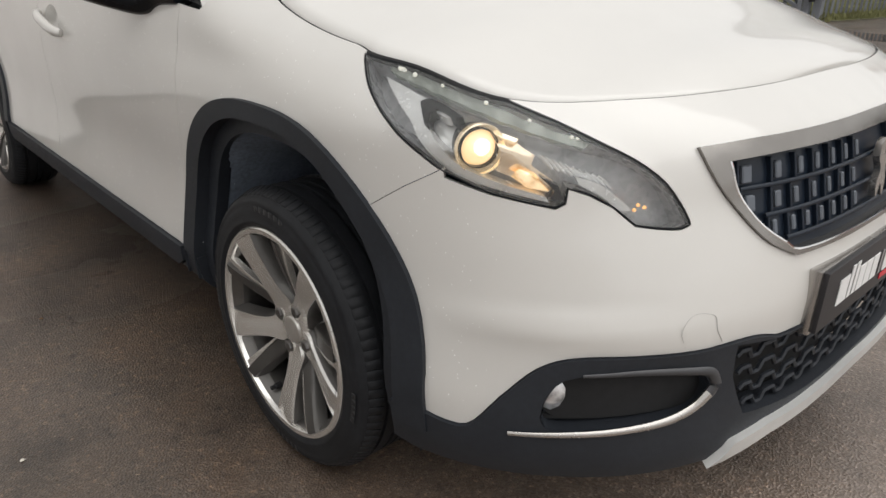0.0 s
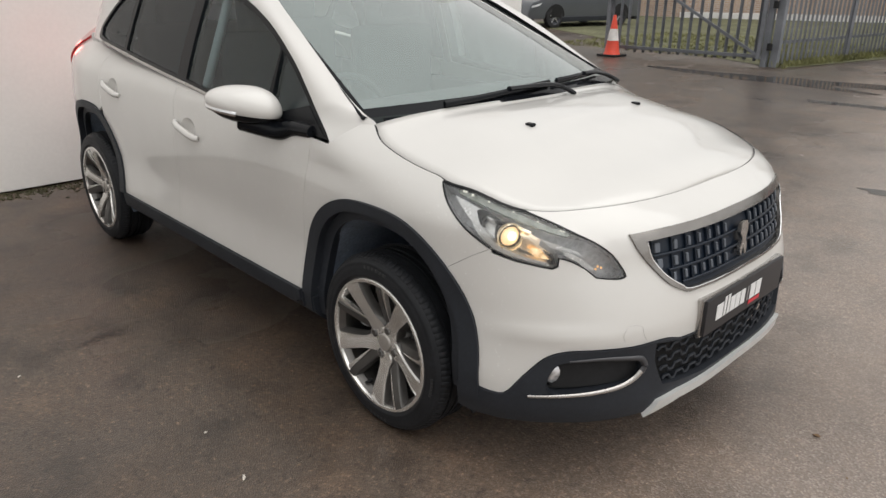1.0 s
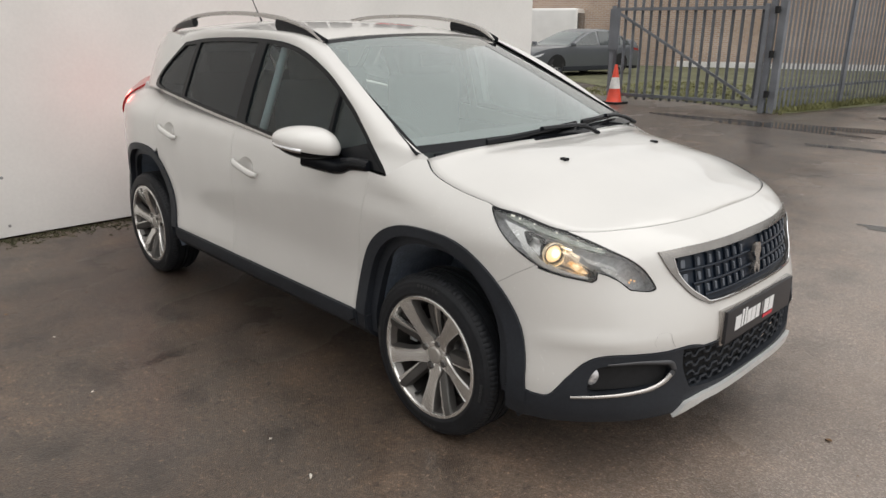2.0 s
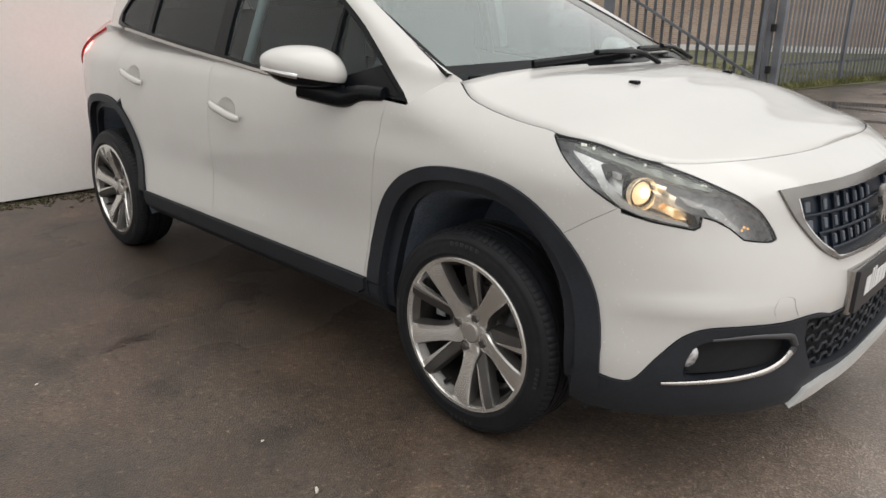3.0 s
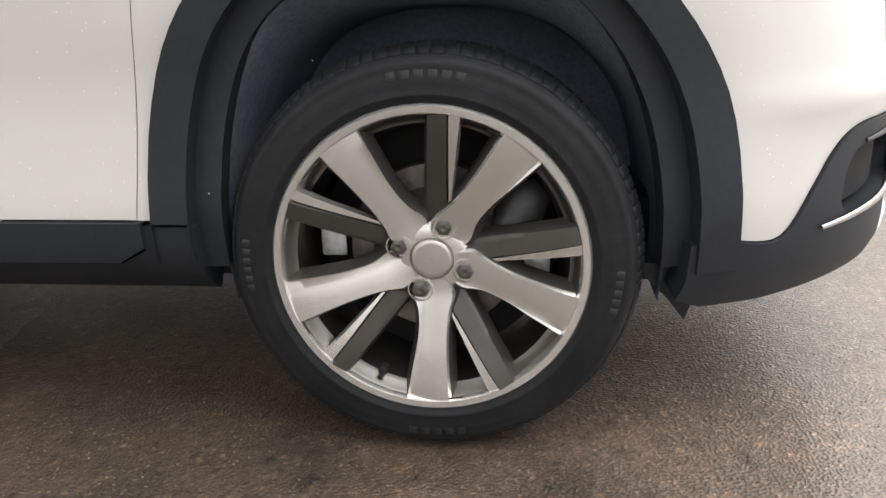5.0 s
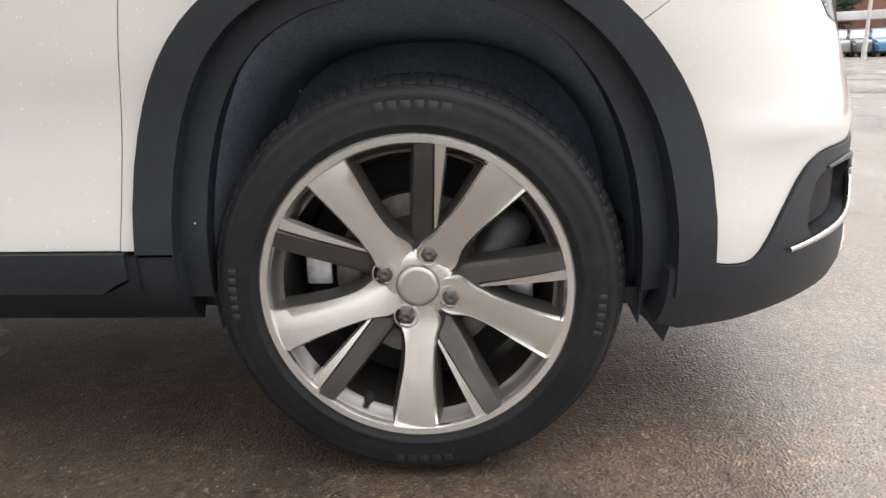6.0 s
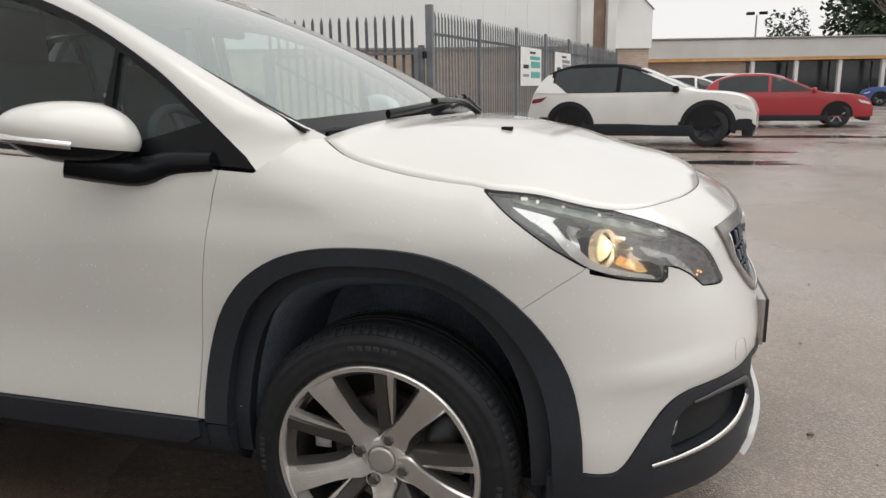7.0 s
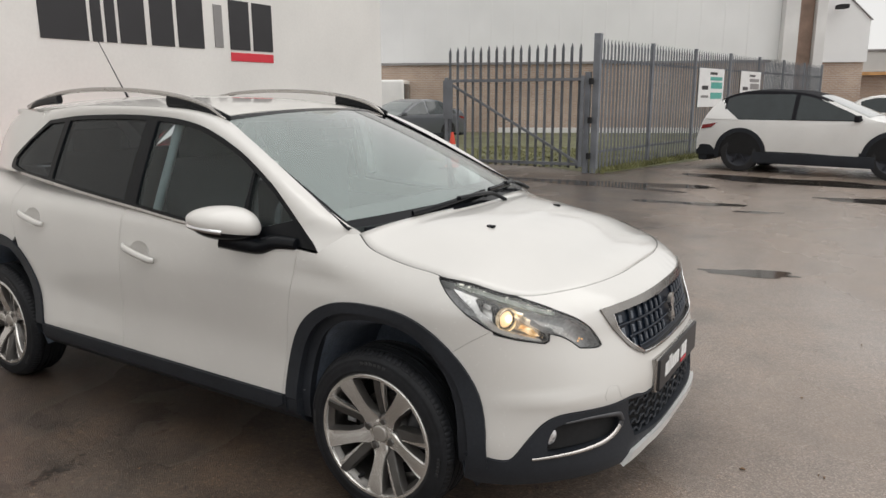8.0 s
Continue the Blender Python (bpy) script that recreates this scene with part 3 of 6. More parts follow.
BUMP_LOW = spline([(.468, .345), (.520, .334), (.568, .337), (.63, .402), (.685, .455), (.74, .474), (.84, .474), (.96, .468), (1.05, .470), (1.10, .455)])
GRILLE_SIDE = spline([(.908, .803), (.925, .76), (.97, .70), (1.03, .64), (1.094, .602)])
af2 = ARCH_F[(ARCH_F[:, 0] > .335) & (ARCH_F[:, 1] > .36)]
hood_s = np.linspace(.645, NOSE_MID, 30)
LAMP_UNDER = np.vstack([LAMP_LOW, LAMP_FRONT[::-1][1:]])
def across(line):
    """A line from the side to the middle, carried on to the other side."""
    far = line[::-1].copy()
    far[:, 0] = 2 * NOSE_MID - far[:, 0]
    return np.vstack([line, far[1:] if abs(line[-1, 0] - NOSE_MID) < 1e-6 else far])
half_low = np.vstack([SEAM[::-1], af2, BUMP_LOW])
upper = np.vstack([LAMP_UNDER, np.stack([hood_s, shoulder(hood_s)], -1)])
def ring_of(top_half, low_half):
    a = across(top_half)
    b = across(low_half)
    return np.vstack([a, b[::-1]])
GRILLE_HOLE = ring_of(np.array([(.908, .803), (1.0, .806), (1.15, .807), (NOSE_MID, .808)]), np.vstack([GRILLE_SIDE[1:], [(1.20, .600), (NOSE_MID, .600)]]))
part("front_bumper", panel(ring_of(upper, np.vstack([half_low, [(NOSE_MID, .452)]])), skin, holes=[GRILLE_HOLE], step=.028, gap=.0006), PAINT, car)

# black lower bumper with the air intake and fog-lamp recesses
low_top = np.vstack([[(.395, .345)], BUMP_LOW, [(NOSE_MID, .452)]])
low_bot = np.array([(.392, .255), (.45, .237), (.57, .232), (.75, .240), (.95, .235), (1.02, .232), (NOSE_MID, .232)])
def lower_front(s, z):
    p = skin(s, z)
    k = np.clip((.30 - p[..., 2]) / .10, 0, 1)
    p[..., 0] -= .05 * k * k
    return p
INTAKE = ring_of(np.array([(1.018, .462), (1.10, .450), (NOSE_MID, .447)]), np.array([(1.025, .40), (1.055, .318), (1.20, .300), (NOSE_MID, .297)]))
FOG_HOLE = spline([(.700, .366), (.708, .405), (.735, .436), (.84, .440), (.955, .425), (.981, .396), (.974, .364), (.935, .351), (.80, .346), (.715, .346), (.700, .366)])[:-1]
FOG_HOLE_L = np.stack([2 * NOSE_MID - FOG_HOLE[:, 0], FOG_HOLE[:, 1]], -1)
lower = part("lower_bumper", panel(ring_of(low_top, low_bot), off(lower_front, .006), holes=[INTAKE, FOG_HOLE, FOG_HOLE_L], depth=.05, step=.03), BLACK_PLASTIC, car)
part("intake_back", panel(INTAKE, off(skin, -.05), gap=-.01, depth=0), UNDER_BLACK, car)

# arch cladding, sills, wheel housings
def cladding(cx, rx, rz, lo_rear, lo_front):
    a, b = arch(cx, rx, rz, .36), arch(cx, rx - .058, rz - .036, .36)
    a[0, 1], b[0, 1], a[-1, 1], b[-1, 1] = lo_rear, lo_rear, lo_front, lo_front
    return panel(np.vstack([a, b[::-1]]), skin, lift=.010, depth=.045, step=.03, gap=0)
both("wheel_arch_trim", cladding(.012, .423, .483, .382, .30), BLACK_PLASTIC, "grained black plastic arch trim")
both("wheel_arch_trim", cladding(-2.505, .41, .49, .35, .382), BLACK_PLASTIC, "grained black plastic arch trim")
def arch_lip(cx, rx, rz, lo):
    """The set-back inner step of the arch trim."""
    a, b = arch(cx, rx - .054, rz - .033, lo), arch(cx, rx - .098, rz - .068, lo)
    return panel(np.vstack([a, b[::-1]]), off(skin, -.020), depth=.03, step=.03, gap=0)
both("arch_lip", arch_lip(.012, .423, .483, .30), BLACK_PLASTIC)
both("arch_lip", arch_lip(-2.505, .41, .49, .34), BLACK_PLASTIC)
def sill_surface(s, z):
    p = skin(s, np.maximum(z, .30))
    p[..., 1] += np.clip((.335 - z) / .09, 0, 1) ** 2 * .085
    p[..., 2] = z
    return p
both("sill_trim", panel(np.array([(-.425, SILL_Z), (-.425, .345), (-.47, .322), (-2.10, .322), (-2.10, SILL_Z)]), sill_surface, lift=.012, depth=.03), BLACK_PLASTIC)
both("sill_lower", panel(np.array([(-.345, .378), (-.43, .378), (-.43, .340), (-.475, .318), (-2.13, .318), (-2.13, .245), (-.35, .255)]), sill_surface, lift=.004, depth=.06), BLACK_PLASTIC)
def housing(cx, rx, rz):
    """The liner: the arch's inner edge carried in over the wheel, with its back."""
    line = arch(cx, rx - .095, rz - .066, .24, 48)
    line = skin(line[:, 0], line[:, 1])
    k = len(line)
    rows = []
    for inward, squeeze in ((.026, 1.0), (.050, .985), (.085, .950), (.125, .905), (.165, .875), (.40, .865)):
        p = line.copy()
        p[:, 1] += inward
        p[:, 2] = .30 + (p[:, 2] - .30) * squeeze
        rows.append(p)
    v = np.vstack(rows).tolist()
    f = [(i * k + j, (i + 1) * k + j, (i + 1) * k + j + 1, i * k + j + 1) for i in range(5) for j in range(k - 1)]
    f.append(tuple(5 * k + j for j in range(k)))
    return v, f
both("wheel_housing", housing(.012, .423, .483), FELT)
both("wheel_housing", housing(-2.505, .41, .49), FELT)
part("underbody", box((3.7, 1.30, .16), (-1.35, 0, .30), .05), UNDER_BLACK, car)
part("front_undertray", box((.55, 1.0, .06), (.42, 0, .27), .02), UNDER_BLACK, car)
flap = [(.30, .30), (.41, .30), (.395, .245), (.384, .208), (.355, .245)]
both("mud_flap", ([(x, -.765, z) for x, z in flap] + [(x, -.735, z) for x, z in flap], [(0, 4, 3, 2, 1), (5, 6, 7, 8, 9)] + [(i, (i + 1) % 5, 5 + (i + 1) % 5, 5 + i) for i in range(5)]), BLACK_PLASTIC)

# ---- the white car: glass and upper body ----
DLO_TOP = spline([(-.285, .985), (-.36, 1.045), (-.43, 1.10), (-.55, 1.185), (-.78, 1.305), (-1.06, 1.395), (-1.4, 1.425), (-1.9, 1.42), (-2.17, 1.395)])
DLO_REAR = spline([(-2.17, 1.395), (-2.30, 1.30), (-2.42, 1.20), (-2.43, 1.155), (-2.37, 1.138)])
DLO = np.vstack([DLO_TOP, DLO_REAR[1:], belt_line(-2.30, -.285)[:, :] + [0, .004], [(-.262, .957)]])


def bar(x0, x1, x2, x3):
    """A ring between two leaning lines from belt to roof."""
    return np.array([(x0, belt(x0) + .02), (x1, belt(x1) + .02), (x3, 1.40), (x2, 1.40)])


def window(x_front, x_rear, lean=.02, inset=.022):
    """A side pane between two lines, under the roof line."""
    x = np.linspace(x_front, x_rear, 30)
    lo = np.stack([x, belt(x) + inset], -1)
    top_x = np.linspace(x_rear + lean, x_front + lean, 30)
    order = np.argsort(DLO_TOP[:, 0])
    tz = np.interp(top_x, DLO_TOP[order, 0], DLO_TOP[order, 1]) - inset
    hi = np.stack([top_x, tz], -1)
    return np.vstack([lo, hi])


PANES = [("quarter_light", window(-.40, -.638, 0), SIDE_GLASS), ("front_window", window(-.672, -1.335, .02), SIDE_GLASS),
         ("rear_window", window(-1.425, -2.02, .03), DARK_GLASS)]
rear_quarter_ring = np.array([(-2.06, belt(-2.06) + .022), (-2.30, 1.145), (-2.385, 1.165), (-2.39, 1.20), (-2.28, 1.295), (-2.155, 1.375), (-2.035, 1.385)])
PANES.append(("quarter_window", rear_quarter_ring, DARK_GLASS))
both("window_trim", panel(DLO, glasshouse, holes=[r for _, r, _ in PANES], depth=.03, lift=.002, step=.035), GLOSS_BLACK)
for name, ring, mat in PANES:
    both(name, panel(ring, glasshouse, depth=0, lift=-.006, gap=-.004, step=.06), mat)
both("belt_strip", sweep(glasshouse(*belt_line(-.36, -2.30).T) + [0, -.004, .002], .006, .008, 8), SATIN, "satin silver belt strip")

# pillar and roof side, from the scuttle to the tail
OUT = np.vstack([[(-.262, .957)], DLO_TOP, DLO_REAR[1:6]])
outer = glasshouse(OUT[:, 0], OUT[:, 1])
outer[0] = (-.262, -.800, .957)
k = len(outer)
inner_line = spline([(-.145, -.695, 1.024), (-.20, -.705, 1.05), (-.32, -.692, 1.105), (-.52, -.655, 1.205), (-.77, -.605, 1.327), (-.97, -.565, 1.413), (-1.15, -.575, 1.450), (-1.5, -.585, 1.466), (-2.0, -.58, 1.468), (-2.35, -.56, 1.445)], .01)
inner_line = inner_line[np.linspace(0, len(inner_line) - 1, k).astype(int)]
rows = []
for q in np.linspace(0, 1, 9):
    lift = .016 * math.sin(math.pi * q) * np.clip(np.arange(k) / 9, 0, 1) ** 1.3
    rows.append(outer * (1 - q) + inner_line * q + np.stack([0 * lift, -lift, lift * .9], -1))
    rows[-1][0] += np.array([.006, -.0015, -.004])
V = np.concatenate(rows)
F = [(a * k + i, a * k + i + 1, (a + 1) * k + i + 1, (a + 1) * k + i) for a in range(8) for i in range(k - 1)]
F = [f[::-1] for f in F]
both("roof_pillar", (V.tolist(), F), PAINT)
# rear pillar, behind the side glass
TAIL = np.vstack([DLO_REAR[3:], [(-2.35, belt(-2.35)), (-2.6, 1.14), (-3.00, 1.14), (-2.98, 1.17), (-2.80, 1.27), (-2.62, 1.385), (-2.45, 1.445), (-2.25, 1.43)]])
both("rear_pillar", panel(TAIL, glasshouse, depth=.02, gap=0), PAINT)

x_front = lambda y: -.93 - .10 * (np.abs(y) / .58) ** 2
yy = np.linspace(-.585, .585, 25)
ROOF = np.vstack([np.stack([x_front(yy), yy], -1), [(-1.6, .60), (-2.4, .585), (-2.58, .55)], np.stack([np.full(9, -2.63), np.linspace(.5, -.5, 9)], -1), [(-2.58, -.55), (-2.4, -.585), (-1.6, -.60)]])
part("roof", panel(ROOF, roof_z, depth=.02, step=.06), PAINT, car)
part("rear_spoiler", box((.16, 1.02, .030), (-2.66, 0, 1.430), .012), PAINT, car)
part("headliner", box((1.5, 1.05, .02), (-1.8, 0, 1.40), .008), HEADLINER, car)

# windscreen: a bowed sheet between scuttle and roof
def windscreen(u, v):
    """u across from -1 to 1, v from the scuttle to the roof."""
    u, v = np.broadcast_arrays(np.asarray(u, float), np.asarray(v, float))
    low = np.stack([-.040 - .135 * np.abs(u) ** 2.2, .708 * u, 1.046 - .012 * u * u], -1)
    high = np.stack([-.928 - .075 * u * u, .572 * u, 1.450 - .035 * u * u], -1)
    p = low * (1 - v)[..., None] + high * v[..., None]
    p[..., 2] += .030 * 4 * v * (1 - v) * np.maximum(0, 1 - .95 * u * u)
    p[..., 0] += .020 * 4 * v * (1 - v) * np.maximum(0, 1 - .9 * u * u)
    return p
SCREEN_RING = np.vstack([np.stack([np.linspace(-1.02, 1.02, 20), np.zeros(20)], -1), np.stack([np.linspace(1.02, -1.02, 20), np.ones(20)], -1)])
CLEAR_RING = np.vstack([np.stack([np.linspace(-.985, .985, 20), np.full(20, .055)], -1), np.stack([np.linspace(.985, -.985, 20), np.full(20, .965)], -1)])
part("windscreen_frit", panel(SCREEN_RING, windscreen, step=.09, gap=0, depth=0, holes=[CLEAR_RING], lift=.001), GLOSS_BLACK, car)
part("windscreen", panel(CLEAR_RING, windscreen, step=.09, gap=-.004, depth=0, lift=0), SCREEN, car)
both("windscreen_seal", sweep(windscreen(np.full(30, -1.015), np.linspace(0, 1, 30)), .006, .006, 8), GLOSS_BLACK)
part("scuttle_panel", panel(np.array([(-.92, -.11), (-.5, -.11), (0, -.11), (.5, -.11), (.92, -.11), (.92, .01), (0, .01), (-.92, .01)]), windscreen, step=.06, depth=.01, lift=-.012), BLACK_PLASTIC, car)

# tailgate and rear bumper
def tail(u, v):
    u, v = np.broadcast_arrays(np.asarray(u, float), np.asarray(v, float))
    half = smooth(v, [.30, .6, 1.0, 1.42], [.645, .645, .57, .48])
    x = smooth(v, [.30, .45, .62, .95, 1.1, 1.42], [-3.25, -3.31, -3.29, -3.24, -3.12, -2.58]) + .07 * np.abs(u) ** 3
    return np.stack([x, u * half, v], -1)
rect = lambda a, b, c, d: np.array([(a, b), (c, b), (c, d), (a, d)])
part("tailgate", panel(rect(-1, .62, 1, 1.08), tail, flip=True, step=.08), PAINT, car)
part("rear_screen", panel(rect(-.95, 1.09, .95, 1.39), tail, flip=True, step=.08), DARK_GLASS, car)
part("rear_bumper", panel(rect(-1, .45, 1, .615), tail, flip=True, step=.08, depth=.05), PAINT, car)
part("rear_bumper_trim", panel(rect(-1, .26, 1, .445), tail, flip=True, step=.08, lift=.01, depth=.05), BLACK_PLASTIC, car)
both("rear_bumper_corner", panel(np.array([(-2.925, .50), (-3.215, .53), (-3.20, .28), (-2.90, .28)]), skin, depth=.04, lift=.006), BLACK_PLASTIC)
both("tail_lamp", panel(spline([(-2.84, 1.165), (-2.90, 1.175), (-3.08, 1.13), (-3.18, 1.02), (-3.20, .92), (-3.15, .95), (-3.08, 1.03), (-2.97, 1.075), (-2.87, 1.12), (-2.84, 1.165)])[:-1], lambda s, z: skin(s, z) , lift=.012, depth=.03), RED_LAMP, "glowing red tail lamp lens")

# ---- the white car: headlamps ----
LAMP_TOP_S = np.linspace(.252, .64, 24)
LAMP = np.vstack([LAMP_REAR, LAMP_LOW[1:], LAMP_FRONT[::-1][1:], np.stack([LAMP_TOP_S, shoulder(LAMP_TOP_S) - .002], -1)[::-1][1:-1]])


def lamp_point(s, z, d):
    return off(skin, d)(np.array([s]), np.array([z]))[0]


def ring_band(ring, width):
    """A closed band just inside a ring."""
    r = dense(np.asarray(ring, float), .015)
    return r, shrink(r, width)


def disc_towards(at, way, profile, n=40):
    """A turned piece whose axis points along way."""
    m = Vector(way).to_track_quat("Y", "Z").to_matrix().to_4x4()
    return moved(lathe(profile, n), Matrix.Translation(at) @ m)


def rippled(d, swing, a, b):
    """The skin set back by d, with waves that catch the light."""
    def surf(u, v):
        u, v = np.broadcast_arrays(np.asarray(u, float), np.asarray(v, float))
        flat = np.stack([u.ravel(), v.ravel()], -1)
        depth = d + swing * np.sin(a * flat[:, 0] + b * flat[:, 1]) + .4 * swing * np.sin(1.7 * b * flat[:, 0] - 1.3 * a * flat[:, 1])
        return (skin(flat[:, 0], flat[:, 1]) + normals(skin, flat) * depth[:, None]).reshape(u.shape + (3,))
    return surf


def build_headlamp(flipped):
    fix = mirrored if flipped else (lambda q: q)
    lens = part("headlamp", fix(panel(LAMP, skin, gap=.004, depth=0, lift=.001, step=.025)), LENS, car, "clear headlamp with lit warm projector and daytime lights")
    bowl = off(skin, -.055)
    part("housing", fix(panel(LAMP, bowl, gap=.003, depth=0)), LAMP_GREY, lens)
    r = shrink(dense(LAMP, .015), .003)
    front, back = off(skin, -.003)(r[:, 0], r[:, 1]), bowl(r[:, 0], r[:, 1])
    n = len(r)
    wall = np.vstack([front, back]).tolist(), [(i, (i + 1) % n, n + (i + 1) % n, n + i) for i in range(n)]
    part("housing_wall", fix((wall[0], [f[::-1] for f in wall[1]])), LAMP_GREY, lens)
    a, b = ring_band(LAMP, .0042)
    part("seal", fix(panel(a, skin, gap=.001, depth=.012, lift=.0005, holes=[b], step=.02)), GLOSS_BLACK, lens)
    # chrome blade from the rear tip, and the dark hook that curls round the projector
    blade = spline([(.35, .897), (.41, .887), (.476, .872), (.528, .856), (.513, .850), (.476, .862), (.458, .851), (.456, .828), (.433, .841), (.395, .869), (.35, .897)], .008)[:-1]
    part("chrome_blade", fix(panel(blade, off(skin, -.016), depth=.025, gap=0, step=.012)), LAMP_CHROME, lens)
    claw = np.vstack([spline([(.400, .866), (.432, .842), (.452, .808), (.485, .778), (.530, .757), (.600, .741), (.676, .727)], .012), spline([(.670, .736), (.600, .752), (.540, .770), (.507, .788), (.480, .819), (.470, .846), (.456, .862)], .012)])
    part("chrome_claw", fix(panel(claw, off(skin, -.013), depth=.03, gap=0, step=.010)), LAMP_CHROME, lens)
    hook = np.vstack([spline([(.459, .866), (.478, .871), (.511, .865), (.548, .851)], .01), spline([(.531, .848), (.496, .858), (.476, .848), (.476, .826)], .01), [(.466, .835)]])
    part("projector_brow", fix(panel(hook, off(skin, -.010), depth=.03, gap=0, step=.012)), GLOSS_BLACK, lens)
    cup = spline([(.477, .846), (.500, .857), (.550, .850), (.590, .847), (.603, .81), (.588, .768), (.535, .772), (.507, .787), (.480, .819), (.477, .846)], .01)[:-1]
    part("projector_cup", fix(panel(cup, rippled(-.046, .006, 45, 20), depth=.01, gap=0, step=.012)), LAMP_CHROME, lens)
    # projector: glowing ring and lens, facing ahead
    at, way = Vector(lamp_point(.553, .813, -.044)), Vector((.90, -.43, .02)).normalized()
    part("projector_shroud", fix(disc_towards(at, way, [(-.03, .030), (-.008, .0345), (.004, .0355), (.004, .0335), (-.012, .031)])), GLOSS_BLACK, lens)
    part("projector_bowl", fix(disc_towards(at, way, [(.002, .0335), (.012, .0380), (.026, .0395), (.027, .0375), (.016, .0335), (.010, .0315)])), WARM_GLOW, lens)
    part("projector_ring", fix(disc_towards(at, way, [(.010, .0318), (.019, .0312), (.020, .0292), (.010, .0285)])), GLOSS_BLACK, lens)
    part("projector_lens", fix(disc_towards(at, way, [(.004, .0290), (.014, .0270), (.023, .020), (.028, .010), (.029, .0005)])), BULB, lens, "warm glowing projector lens")
    part("filament_glow", fix(disc_towards(at + Vector((.006, -.002, .004)), way, [(.022, .013), (.026, .008), (.0275, .0005)])), HOT, lens)
    # warm reflector ahead of the projector, then ribbed grey reflector to the tip
    tray = np.array([(.595, .847), (.638, .831), (.660, .800), (.650, .782), (.690, .752), (.674, .736), (.631, .749), (.586, .767), (.600, .80)])
    part("reflector", fix(panel(tray, rippled(-.042, .004, 60, -35), depth=.01, gap=0, step=.007)), WARM_REFLECTOR, lens, "chrome reflector with a painted-in warm glow")
    shelf = np.array([(.598, .846), (.640, .831), (.632, .824), (.600, .836)])
    part("reflector_edge", fix(panel(shelf, off(skin, -.028), depth=.012, gap=0, step=.01)), WARM_GLOW, lens)
    amber = np.array([(.628, .776), (.648, .768), (.676, .740), (.640, .745), (.612, .762)])
    part("turn_reflector", fix(panel(amber, rippled(-.030, .003, 90, 60), depth=.008, gap=0, step=.006)), AMBER, lens, "amber reflector with a painted-in glow")
    part("partition", fix(panel(np.array([(.660, .768), (.690, .753), (.697, .731), (.676, .731), (.684, .746)]), off(skin, -.012), depth=.03, gap=0, step=.012)), GLOSS_BLACK, lens)
    strip = spline([(.716, .769), (.751, .758), (.779, .738), (.803, .716), (.784, .717), (.756, .738), (.724, .755), (.716, .769)], .008)[:-1]
    part("bezel", fix(panel(strip, off(skin, -.012), depth=.015, gap=0, step=.012)), LAMP_CHROME, lens)
    for ds, dz in ((0, 0), (.010, -.004), (-.006, -.007)):
        part("marker", fix(disc_towards(Vector(lamp_point(.814 + ds, .723 + dz, -.012)), way, [(0, .0032), (.003, .0024), (.004, .0004)], 10)), AMBER_LED, lens)
    for s in np.linspace(.672, .764, 10):
        z = .800 - (s - .672) * .34
        rib = spline([(s - .006, z), (s + .004, z - .012), (s + .012, z - .022)], .008)
        part("reflector_rib", fix(sweep(off(skin, -.032)(rib[:, 0], rib[:, 1]), .0022, .0030, 6)), LAMP_CHROME, lens)
    # daytime lights along the bonnet line
    guide = np.vstack([spline([(.352, .914), (.488, .896), (.581, .875), (.643, .857), (.689, .842), (.752, .820)]), spline([(.738, .812), (.674, .831), (.628, .845), (.566, .863), (.473, .884), (.358, .904)])])
    part("light_guide", fix(panel(guide, rippled(-.012, .0012, 150, 30), depth=.01, gap=0, step=.007)), GUIDE, lens, "dark ribbed daytime light guide")
    for s, z, w in ((.392, .9065, .0058), (.404, .9055, .0056), (.438, .8995, .0050), (.510, .888, .0036), (.598, .869, .0042), (.666, .849, .0036), (.724, .828, .0036), (.732, .826, .0030)):
        part("led", fix(disc_towards(Vector(lamp_point(s, z, -.009)), way, [(0, w * .8), (.004, w * .6), (.005, .0004)], 12)), LED, lens, "lit white daytime light")
    return lens


LAMP_GREY = material("lamp_grey_plastic", (0.52, 0.53, 0.55), 0.30, metal=0.1, stain=0.15, stain_scale=30, rough_var=0.1)
# White, barely metallic base stands in for sky mirrored by chrome.
LAMP_CHROME = material("lamp_chrome", (0.88, 0.89, 0.90), 0.22, metal=0.35, stain=0.08, stain_scale=30, rough_var=0.06)
# Glow put into the bowl chrome instead of light thrown by the projector.
WARM_GLOW = material("warm_lit_chrome", (0.92, 0.84, 0.70), 0.2, metal=0.8, emit=(1.0, 0.72, 0.40), strength=0.22)
AMBER_LED = material("amber_marker", (0.9, 0.6, 0.3), 0.3, emit=(1.0, 0.50, 0.16), strength=0.7)
GUIDE = material("light_guide_plastic", (0.22, 0.235, 0.22), 0.22, metal=0.3, stain=0.2, stain_scale=40, emit=(0.9, 1.0, 0.85), strength=0.05)
HOT = material("hot_filament", (1.0, 0.9, 0.6), 0.2, emit=(1.0, 0.85, 0.58), strength=1.6)
# Faint emission paints the projector's warm light onto this reflector.
WARM_REFLECTOR = material("warm_reflector", (0.78, 0.66, 0.52), 0.2, metal=0.95, stain=0.1, stain_scale=35, emit=(1.0, 0.62, 0.28), strength=0.05)
build_headlamp(False)
build_headlamp(True)
# ---- the white car: grille, plate, fog lamps ----
SURROUND = material("satin_grey_surround", (0.30, 0.285, 0.27), 0.22, metal=0.9, stain=0.08, stain_scale=12, rough_var=0.05)
GRILLE_BLACK = material("blue_black_grille", (0.010, 0.016, 0.027), 0.35, specular=0.3, stain=0.1)
